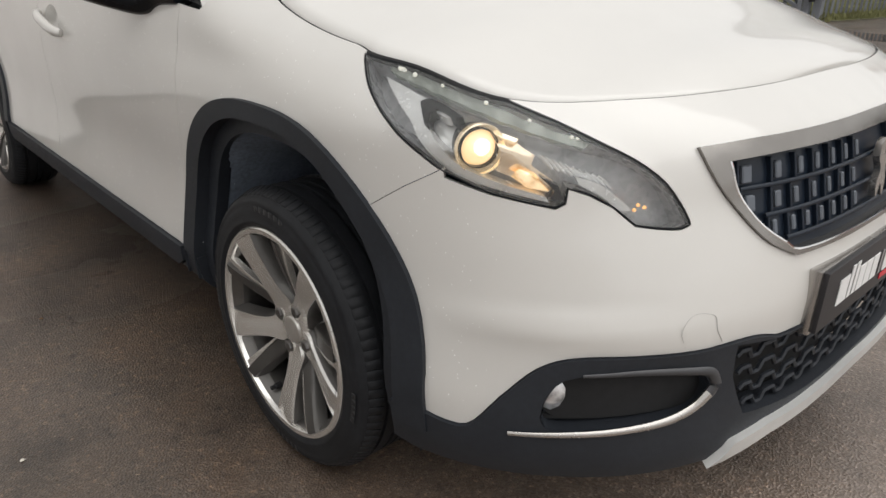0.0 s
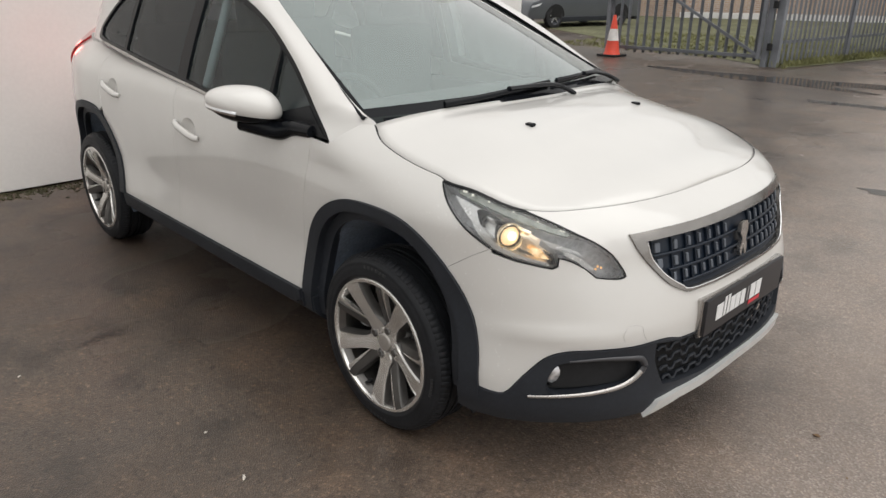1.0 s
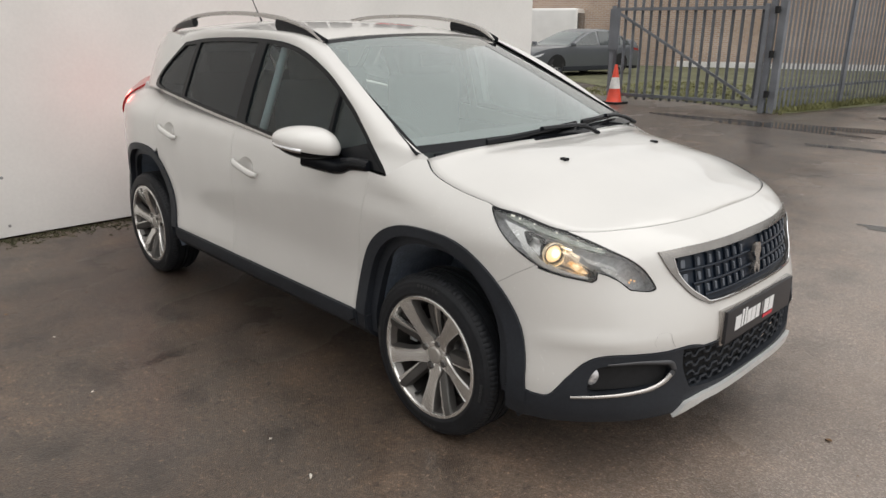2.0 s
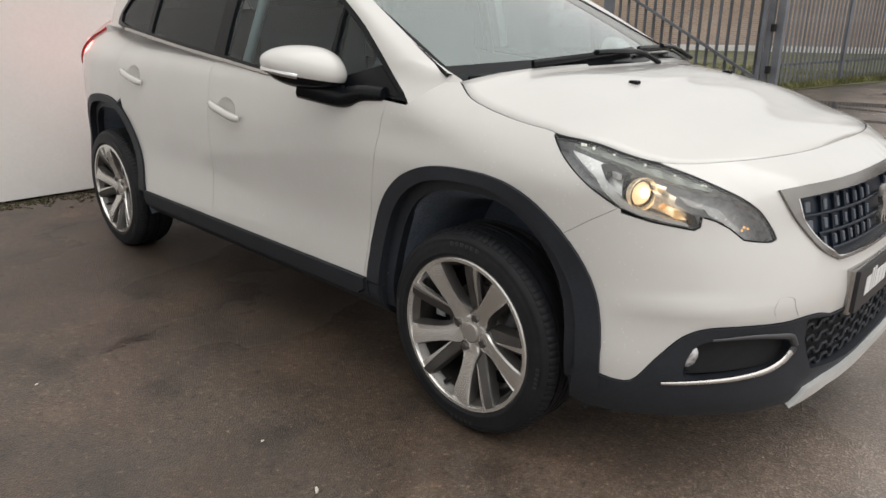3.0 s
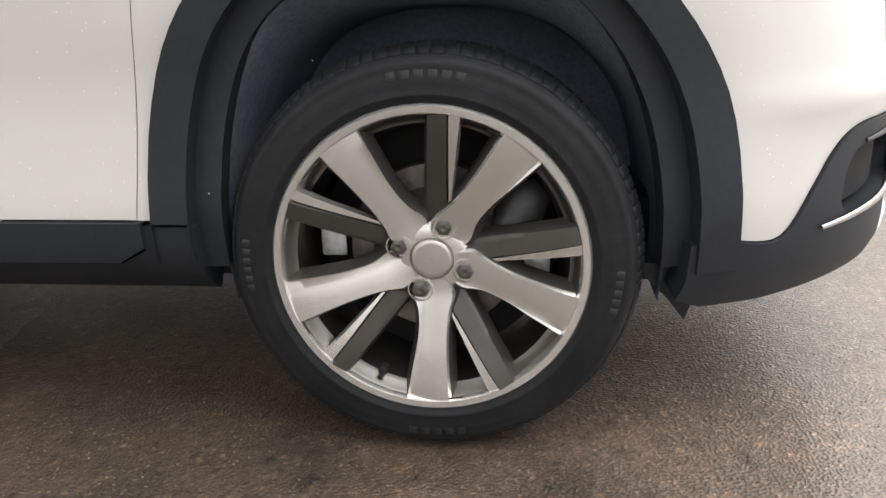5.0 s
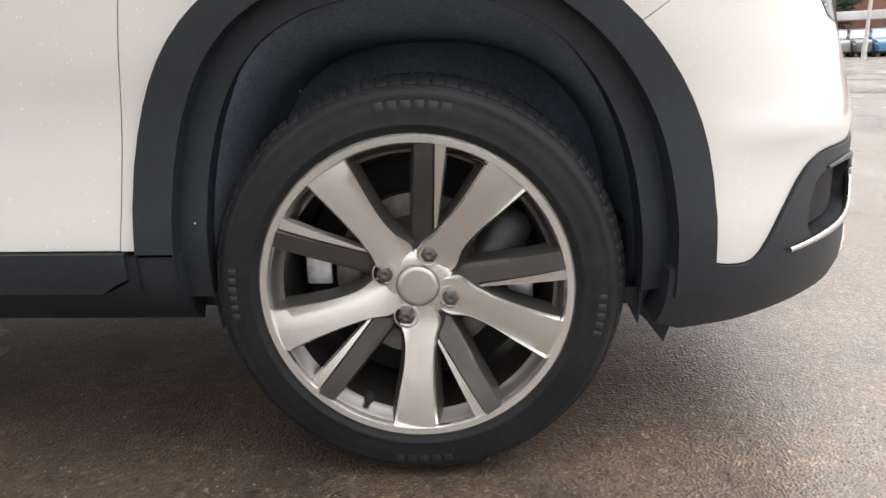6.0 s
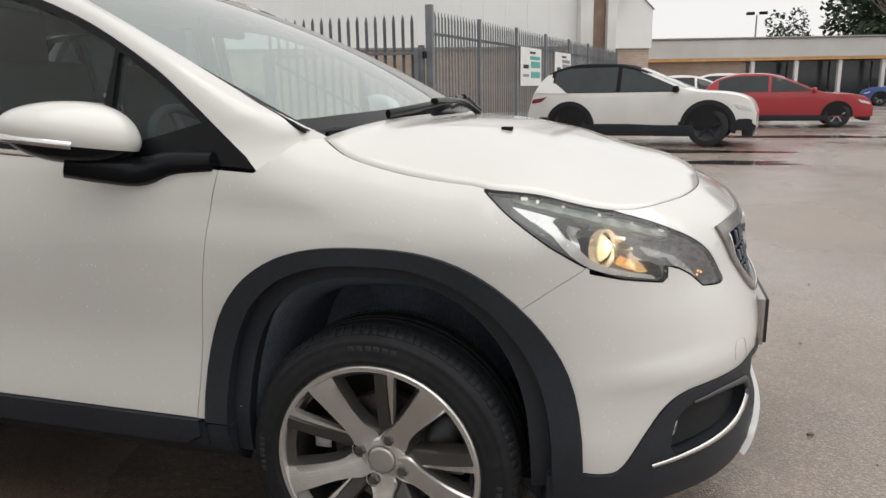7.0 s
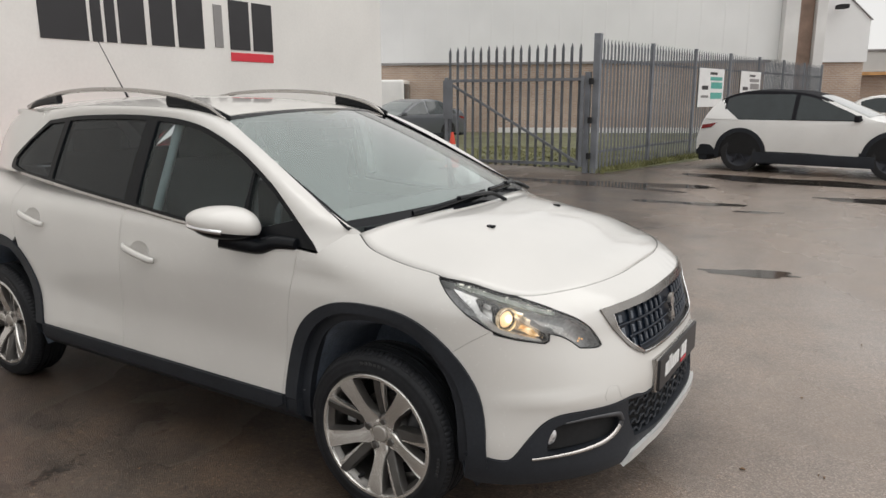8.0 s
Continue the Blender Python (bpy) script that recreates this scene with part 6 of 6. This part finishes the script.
    ring = np.array([(-.98, .06), (.98, .06), (.94, .96), (-.94, .96)])
    part("windscreen", panel(ring, bow(.225 * length, .0 * length), step=.12, gap=0, depth=0, lift=.006), CAR_SCREEN, c)
    part("rear_screen", panel(ring, bow(-.445 * length, -.345 * length), step=.12, gap=0, depth=0, lift=.006), CAR_GLASS, c)
    if roof:
        fin = panel(np.array([(-.30 * length, sh + .0), (-.462 * length, sh + .02), (-.448 * length, sh + .12), (-.40 * length, sh + .21), (-.365 * length, sh + .21)]), flank, step=.06, gap=0, depth=.008, lift=.012)
        part("pillar_fin", fin, mat, c)
        part("pillar_fin", mirrored(fin), mat, c)
    rw = .232 * height if shape == "suv" else .222 * height
    rw = max(rw, .31)
    cx = (base / 2 + .01 * length, -base / 2 + .01 * length)
    tyre = lathe([(-.10, rw * .68), (-.105, rw * .85), (-.085, rw * .985), (.085, rw * .985), (.10, rw * .7)], 40)
    disc = lathe([(-.085, rw * .70), (-.095, rw * .68), (-.07, rw * .60), (-.05, rw * .2), (-.065, rw * .14), (-.065, .001)], 30)
    spk = joined(*[turned(brick((rw * .13, .02, rw * .52), (0, -.078, rw * .36), .004), 72 * i) for i in range(5)])
    for x in cx:
        for sgn in (-1, 1):
            y = sgn * (W - .115)
            w_ob = part("wheel", tyre, CAR_TYRE, c)
            w_ob.matrix_local = pose(x, y, rw * .985, 0, 0, 0 if sgn < 0 else 180)
            part("rim", disc, CAR_RIM_DARK, w_ob)
            part("spokes", spk, rim or CAR_RIM, w_ob, smooth=False)
            t = np.linspace(-.15, math.pi + .15, 28)
            ra = rw * 1.16
            arc = np.stack([x + ra * np.cos(t), rw * .985 + ra * np.sin(t)], -1)
            pts = np.array([(a, sgn * (float(side_y(np.array(a), np.array(max(b, lo)))) + .004), b) for a, b in arc])
            fill = [(x, sgn * (W * .985), rw)] + [tuple(p) for p in pts]
            # Black sheet on the uncut flank, in place of a shaded open arch.
            part("wheel_arch", (fill, [(0, i, i + 1) if sgn < 0 else (0, i + 1, i) for i in range(1, len(pts))]), UNDER_BLACK, c)
            if cladded:
                t = np.linspace(-.25, math.pi + .25, 30)
                band = np.vstack([np.stack([x + ra * q * np.cos(u), rw * .985 + ra * q * np.sin(u)], -1) for q, u in ((.97, t), (1.17, t[::-1]))])
                part("arch_trim", panel(band, lambda a, b: flank(a, np.maximum(b, lo * .8)), step=.06, gap=0, depth=.03, lift=.014, mirror=sgn > 0), BLACK_PLASTIC, c)
    skirt_z = lo + (.03 if not cladded else .06) * height
    for sgn in (-1, 1):
        part("sill", box((base * .80, .10, skirt_z - .12 * height), (cx[1] + base / 2, sgn * (W - .05), (skirt_z + .12 * height) / 2), .02), BLACK_PLASTIC, c)
        part("door_mirror", box((.10, .18, .12), (.175 * length, sgn * (W + .03), sh + .06), .04, 3), mat if roof is None else ROOF_BLACK, c)
        part("headlamp", panel(np.array([(.41 * length, .50 * height), (.475 * length, .445 * height), (.482 * length, .41 * height), (.43 * length, .44 * height)]), flank, step=.05, gap=0, depth=.01, lift=.010, mirror=sgn > 0), LAMP_CLEAR, c)
        part("tail_lamp", panel(np.array([(-.40 * length, .60 * height), (-.472 * length, .57 * height), (-.478 * length, .52 * height), (-.43 * length, .54 * height)]), flank, step=.05, gap=0, depth=.01, lift=.010, mirror=sgn > 0), RED_DULL, c)
    if cladded:
        for sgn in (-1, 1):
            for end in (-1, 1):
                lower = np.array([(end * .484 * length, lo + .01), (end * .484 * length, .31 * height), (end * .465 * length, .325 * height), (end * .43 * length, .32 * height), (end * .40 * length, .25 * height), (end * .40 * length, lo + .01)])
                part("bumper_corner", panel(lower if end > 0 else lower[::-1], flank, step=.06, gap=0, depth=.02, lift=.012, mirror=sgn > 0), BLACK_PLASTIC, c)
    part("front_bumper_trim", box((.20, width * .80, .16 * height), (length / 2 - .14, 0, lo + .01), .05), BLACK_PLASTIC, c)
    part("rear_bumper_trim", box((.20, width * .84, .16 * height), (-length / 2 + .14, 0, lo + .01), .05), BLACK_PLASTIC, c)
    return c


ROOF_BLACK = material("satin_black_roof", (0.018, 0.018, 0.021), 0.75, specular=0.08, stain=0.1)
RED_DULL = material("dull_red_lens", (0.25, 0.02, 0.02), 0.2, coat=0.5, stain=0.1)
WHITE_CAR = paint("white_car_paint", (0.84, 0.83, 0.81))
RED_CAR = paint("red_car_paint", (0.40, 0.018, 0.028))
GREY_CAR = paint("dark_grey_car_paint", (0.085, 0.092, 0.105))
BLUE_CAR = paint("blue_car_paint", (0.035, 0.085, 0.32))
TEAL_CAR = paint("teal_blue_car_paint", (0.03, 0.16, 0.34))
SILVER_CAR = paint("grey_car_paint", (0.22, 0.225, 0.24))


def heading(x, y, deg):
    return pose(x, y, .0035, 0, 0, deg)


# nose directions are turns from +x
suv_h = -9.0
suv_c = Vector((.30, 13.42, 0))
parked_car("white_suv", "white crossover car with black roof and dark wheels on wet tarmac", heading(suv_c.x, suv_c.y, suv_h), 4.45, 1.86, 1.62, 2.68, "suv", WHITE_CAR, "parked cars", True, CAR_RIM_DARK, ROOF_BLACK)
parked_car("red_hatchback", "bright red hatchback parked beside white cars", heading(3.95, 20.1, -6), 4.4, 1.80, 1.47, 2.62, "hatch", RED_CAR, "parked cars")
parked_car("white_hatchback", "white hatchback parked behind the red car", heading(2.1, 24.3, 4), 4.3, 1.80, 1.52, 2.60, "hatch", WHITE_CAR, "parked cars")
parked_car("white_estate", "white family car parked behind a white hatchback", heading(3.9, 28.2, 2), 4.5, 1.82, 1.62, 2.65, "suv", WHITE_CAR, "parked cars")
parked_car("grey_saloon", "dark grey saloon car parked behind the gate", heading(-12.75, 17.35, 259), 4.7, 1.82, 1.45, 2.75, "saloon", GREY_CAR, "parked cars")
lot = [("blue_hatchback", BLUE_CAR, 66.5), ("grey_hatchback", SILVER_CAR, 64.7), ("grey_hatchback", GREY_CAR, 63.4), ("blue_hatchback", TEAL_CAR, 62.1), ("red_hatchback", RED_CAR, 60.3), ("blue_hatchback", BLUE_CAR, 58.8), ("blue_hatchback", TEAL_CAR, 57.2)]
for i, (nm, mt, az) in enumerate(lot):
    p = polar(az, 47 - .4 * i, 0, (.15, -1.96))
    parked_car(nm, "%s small hatchback in a row of parked cars" % {"blue": "bright blue", "grey": "dull grey", "red": "bright red"}[nm.split("_")[0]], heading(p.x, p.y, az + 193), 4.0, 1.72, 1.48, 2.5, "hatch", mt, "cars in the far row")
p = polar(73.0, 45, 0, (.15, -1.96))
parked_car("blue_estate", "dark blue family car parked in front of the showroom", heading(p.x, p.y, 172), 4.4, 1.8, 1.52, 2.65, "suv", BLUE_CAR, "parked cars")

van = thing("white_van", "plain white van parked by the brick wall", "van", pose(-18.3, 21.6, .0035, 0, 0, 26))
part("body", box((4.6, 1.9, 1.75), (0, 0, 1.35), .12, 3), WHITE_CAR, van)
part("windscreen", box((.08, 1.6, .62), (2.28, 0, 1.75), .03), CAR_GLASS, van)
part("bonnet", box((.9, 1.8, .65), (2.5, 0, .80), .14, 3), WHITE_CAR, van)
for x in (1.6, -1.5):
    for y in (-.88, .88):
        w_ob = part("wheel", lathe([(-.10, .20), (-.105, .27), (-.08, .325), (.08, .325), (.10, .2)], 28), CAR_TYRE, van)
        w_ob.matrix_local = pose(x, y, .325)
part("sill", box((4.2, 1.8, .25), (0, 0, .42), .05), BLACK_PLASTIC, van)

# ---- far things: lamp posts, bank, trees ----
POLE = material("pale_lamp_post", (0.60, 0.60, 0.58), 0.5, stain=0.1)
for az, d in ((63.26, 36), (60.33, 37)):
    p = polar(az, d, 0, (.15, -1.96))
    lp = thing("lamp_post", "tall pale steel lamp post in the car park", "lamp post", Matrix.Translation(p), "lamp posts")
    part("pole", lathe([(0, .11), (.9, .10), (.92, .075), (9, .05), (9, .001)], 14, "z"), POLE, lp)
    part("lamp_head", box((.7, .22, .12), (.25, 0, 9.0), .04), SIGN_GREY, lp)
p = polar(83.2, 47)
lp = thing("floodlight_mast", "slim mast with two dark floodlights behind the showroom", "lamp post", Matrix.Translation(p))
part("pole", lathe([(0, .08), (5.2, .04), (5.2, .001)], 10, "z"), SIGN_GREY, lp)
for x in (-.35, .35):
    part("lamp_head", box((.45, .3, .16), (x, 0, 5.3), .05), UNDER_BLACK, lp)

BANK_BRICK = brick_material("red_brick_wall", (0.34, 0.13, 0.08), (0.27, 0.10, 0.07), (0.30, 0.25, 0.22))
a, b = polar(69, 56, 0, (.15, -1.96)), polar(45, 54, 0, (.15, -1.96))
u = (b - a).normalized()
yard = thing("wall_far_brick", "long red brick wall behind the parked cars", "wall", Matrix.Translation(a) @ Matrix.Rotation(math.atan2(u.y, u.x), 4, "Z"), kind="structure")
part("brickwork", box(((b - a).length, .4, 3.6), ((b - a).length / 2, 0, 1.8), .02, 1), BANK_BRICK, yard, smooth=False)
part("coping", box(((b - a).length, .5, .12), ((b - a).length / 2, 0, 3.66), .02, 1), SIGN_GREY, yard, smooth=False)
row = thing("white_awning", "long low white awning along the far wall", "awning", Matrix.Translation(polar(66.5, 50, 0, (.15, -1.96))) @ Matrix.Rotation(math.atan2(u.y, u.x), 4, "Z"))
part("canopy", box((7.5, 1.6, .5), (3.7, 0, 2.25), .1, 2), RENDER_WHITE, row)
for x in (.3, 3.7, 7.1):
    part("leg", box((.1, .1, 2.1), (x, 0, 1.05)), SIGN_GREY, row)

BARK = material("grey_brown_bark", (0.13, 0.105, 0.085), 0.9, grain=0.3, grain_scale=6, stain=0.2)
LEAF = material("dark_evergreen_leaves", (0.035, 0.060, 0.028), 0.7, grain=0.3, grain_scale=2, stain=0.3, stain_scale=0.5)
TWIG = material("brown_twigs", (0.17, 0.14, 0.12), 0.9, grain=0.2)


def bare_tree(at, height, seed):
    rnd = random.Random(seed)
    tree = thing("bare_tree", "tall leafless tree with forked limbs and fine twigs", "tree", Matrix.Translation(at), "bare trees")
    limbs, twigs = [], []

    def grow(p, d, length, r, level):
        pts = [p]
        for _ in range(4):
            d = (d + Vector((rnd.gauss(0, .12), rnd.gauss(0, .12), rnd.gauss(.03, .06)))).normalized()
            pts.append(pts[-1] + d * length / 4)
        (limbs if level < 2 else twigs).append(sweep([tuple(q) for q in pts], r, r, 6 if level < 2 else 4, taper=np.linspace(1, .6, 5), up=(.3, .9, .1)))
        if level < 3:
            for _ in range((5, 5, 4)[level]):
                t = rnd.choice((2, 3, 4, 4))
                side = Vector((rnd.gauss(0, 1), rnd.gauss(0, 1), rnd.uniform(.1, .8))).normalized()
                grow(pts[t], (d * .55 + side * .75).normalized(), length * rnd.uniform(.45, .7), r * .5, level + 1)
    grow(Vector((0, 0, 0)), Vector((0, 0, 1)), height * .5, height * .018, 0)
    part("trunk", joined(*limbs), BARK, tree)
    part("crown", joined(*twigs), TWIG, tree)


def leafy_tree(at, height, radius, seed, n=2600):
    rnd = random.Random(seed)
    tree = thing("evergreen_tree", "dense dark evergreen tree with an uneven crown", "tree", Matrix.Translation(at), "evergreens")
    part("trunk", sweep([(0, 0, 0), (.05, .03, height * .3), (.0, .1, height * .7)], height * .03, height * .03, 8, taper=[1.2, 1, .5], up=(.3, .9, .1)), BARK, tree)
    v, f = [], []
    lobes = [(Vector((rnd.gauss(0, .42), rnd.gauss(0, .42), rnd.uniform(-.5, .6))), rnd.uniform(.35, .6)) for _ in range(11)]
    for _ in range(n):
        c, s = rnd.choice(lobes)
        q = Vector((rnd.gauss(0, 1), rnd.gauss(0, 1), rnd.gauss(0, 1))).normalized() * s * rnd.uniform(.6, 1.05)
        p = c + q
        p = Vector((p.x * radius, p.y * radius, height * .62 + p.z * height * .42))
        if p.z < height * .12:
            continue
        a, w = Vector((rnd.gauss(0, 1), rnd.gauss(0, 1), rnd.gauss(0, .6))).normalized(), radius * rnd.uniform(.05, .10)
        b2 = a.cross(Vector((rnd.gauss(0, 1), rnd.gauss(0, 1), rnd.gauss(0, 1)))).normalized()
        k = len(v)
        v += [tuple(p - a * w), tuple(p + b2 * w * .55), tuple(p + a * w), tuple(p - b2 * w * .55)]
        f.append((k, k + 1, k + 2, k + 3))
    part("crown", (v, f), LEAF, tree, smooth=False)


for i, (az, d, h) in enumerate(((67.6, 60, 11), (66.2, 63, 13), (64.8, 60, 12), (63.4, 64, 13), (62.3, 60, 12), (60.6, 62, 14), (59.3, 60, 12), (57.6, 62, 13), (56.0, 60, 12), (69.5, 62, 12), (71.5, 64, 12), (73.5, 62, 11))):
    bare_tree(polar(az, d, 0, (.15, -1.96)), h, 20 + i)
leafy_tree(polar(65.0, 52, 0, (.15, -1.96)), 5.2, 1.7, 3, 1800)
leafy_tree(polar(76.0, 72), 11.0, 4.2, 5)
leafy_tree(polar(72.6, 70), 12.0, 4.5, 6)
leafy_tree(polar(81.0, 78), 8.2, 2.4, 8, 1600)
far = tagged(part("backdrop_hedge", tufts([(polar(a, 75 + 4 * math.sin(a)).x, polar(a, 75 + 4 * math.sin(a)).y) for a in np.arange(40, 90, .12)], 3.4, .8, 12), TWIG), "grey-brown distant scrub and hedge", "hedge", kind="stuff")

# ---- behind the camera, unseen: added for what the panes and the paint reflect ----
# Invented wall, kept low and pale so that the car's flank gets light.
back_wall = thing("wall_south", "unseen plain pale wall, added to bounce light and close the yard", "wall", kind="structure")
part("render_face", box((60, .3, 2.2), (0, -17, 1.1), .02, 1), RENDER_WHITE, back_wall, smooth=False)
for i, (x, y, h) in enumerate(((-20, -24, 6), (-9, -25, 6), (14, -25, 6))):
    leafy_tree(Vector((x, y, 0)), h, 3.6, 60 + i, 1500)

# ---- marks on the tarmac ----
WATER = material("puddle_water", (0.035, 0.030, 0.026), 0.09, specular=0.5)


def blob(cx, cy, rx, ry, seed, turn=0.0, n=48):
    rnd = random.Random(seed)
    ph = [rnd.uniform(0, 6.28) for _ in range(5)]
    pts = []
    for i in range(n):
        t = 2 * math.pi * i / n
        r = 1 + sum(.16 / (k + 1) ** .4 * math.sin((k + 2) * t + ph[k]) for k in range(5))
        x, y = rx * r * math.cos(t), ry * r * math.sin(t)
        pts.append((cx + x * math.cos(turn) - y * math.sin(turn), cy + x * math.sin(turn) + y * math.cos(turn)))
    return pts


for i, (cx, cy, rx, ry, tr) in enumerate(((.55, 3.75, .42, .12, .25), (-.9, 7.7, .75, .16, .1), (.05, 7.3, .28, .10, .2), (-3.2, 9.2, 1.5, .35, -.1), (.2, 11.3, 1.9, .55, -.1), (1.6, 9.2, 1.0, .30, .1), (-1.9, 9.6, 1.2, .22, .05), (5.6, 8.5, 1.3, .10, -.4), (7.2, 12.5, .8, .14, -.3), (9.5, 14.0, .7, .14, -.4), (3.8, 15.2, 2.2, .4, 0))):
    tagged(part("puddle", sheet(blob(cx, cy, rx, ry, i, tr), .0055 + .0002 * i), WATER, smooth=False), "shallow still puddle on dark tarmac", "puddle", "puddles")
OIL = material("dark_damp_stain", (0.030, 0.024, 0.020), 0.35, grain=0.3, grain_scale=60)
stain_v, stain_f = [], []
srnd = random.Random(31)
for i in range(46):
    a, q = srnd.gauss(0, .055), srnd.gauss(0, .020)
    ring = blob(-1.315 + q - .1 * a, -1.285 + a, srnd.uniform(.004, .014), srnd.uniform(.003, .010), 200 + i, srnd.uniform(0, 3), 10)
    k = len(stain_v)
    stain_v += [(x, y, .0047 + .00004 * i) for x, y in ring]
    stain_f.append(tuple(range(k, k + len(ring))))
tagged(part("damp_stain", (stain_v, stain_f), OIL, smooth=False), "small dark speckled oil stain on tarmac", "stain", kind="stuff")
LEAF_LITTER = material("fallen_leaf", (0.22, 0.12, 0.05), 0.7, grain=0.2, island=0.4)
PALE_CHIP = material("pale_litter", (0.62, 0.58, 0.52), 0.6, grain=0.1, island=0.2)


def litter(name, label, at, size, mat, seed):
    rnd = random.Random(seed)
    pts = blob(0, 0, size, size * rnd.uniform(.35, .7), seed, rnd.uniform(0, 3), 9)
    v = [(x, y, .002 + rnd.uniform(0, size * .25)) for x, y in pts]
    v += [(x, y, z + .002) for x, y, z in v]
    n = len(pts)
    f = [tuple(range(n))[::-1], tuple(range(n, 2 * n))] + [(i, (i + 1) % n, n + (i + 1) % n, n + i) for i in range(n)]
    ob = part(name, (v, f), mat, smooth=False)
    ob.location = (at[0], at[1], .0035)
    tagged(ob, label, "litter", "litter on the tarmac")


litter("pale_litter", "small pale scrap lying on wet tarmac", (-.064, -1.318), .013, PALE_CHIP, 1)
litter("fallen_leaf", "small brown leaf lying on wet tarmac", (1.08, .22), .012, LEAF_LITTER, 2)
rnd = random.Random(9)
for i in range(70):
    x, y = rnd.uniform(-2.5, 3.0), rnd.uniform(-2.3, 3.5)
    if -3.4 < x < .85 and -.95 < y < .95:
        continue
    litter("fallen_leaf", "small brown leaf lying on wet tarmac", (x, y), rnd.uniform(.003, .009), LEAF_LITTER if rnd.random() < .85 else PALE_CHIP, 30 + i)
# gritty stones in the tarmac's surface near the path
v, f = [], []
for i in range(6000):
    x, y = rnd.gauss(-.1, 1.1), rnd.gauss(-1.15, .5)
    r = rnd.uniform(.0012, .0034)
    k = len(v)
    v += [(x - r, y, .003), (x, y - r, .003), (x + r, y, .003), (x, y + r, .003), (x + rnd.uniform(-r, r) * .4, y + rnd.uniform(-r, r) * .4, .0035 + r * .7)]
    f += [(k, k + 1, k + 4), (k + 1, k + 2, k + 4), (k + 2, k + 3, k + 4), (k + 3, k, k + 4)]
GRIT = material("tarmac_grit", (0.11, 0.086, 0.066), 0.4, grain=0.5, grain_scale=30, stain=0.3, stain_scale=6)
tagged(part("tarmac_grit", (v, f), GRIT, smooth=False), "loose grit and stone chips set in wet tarmac", "grit", kind="stuff")
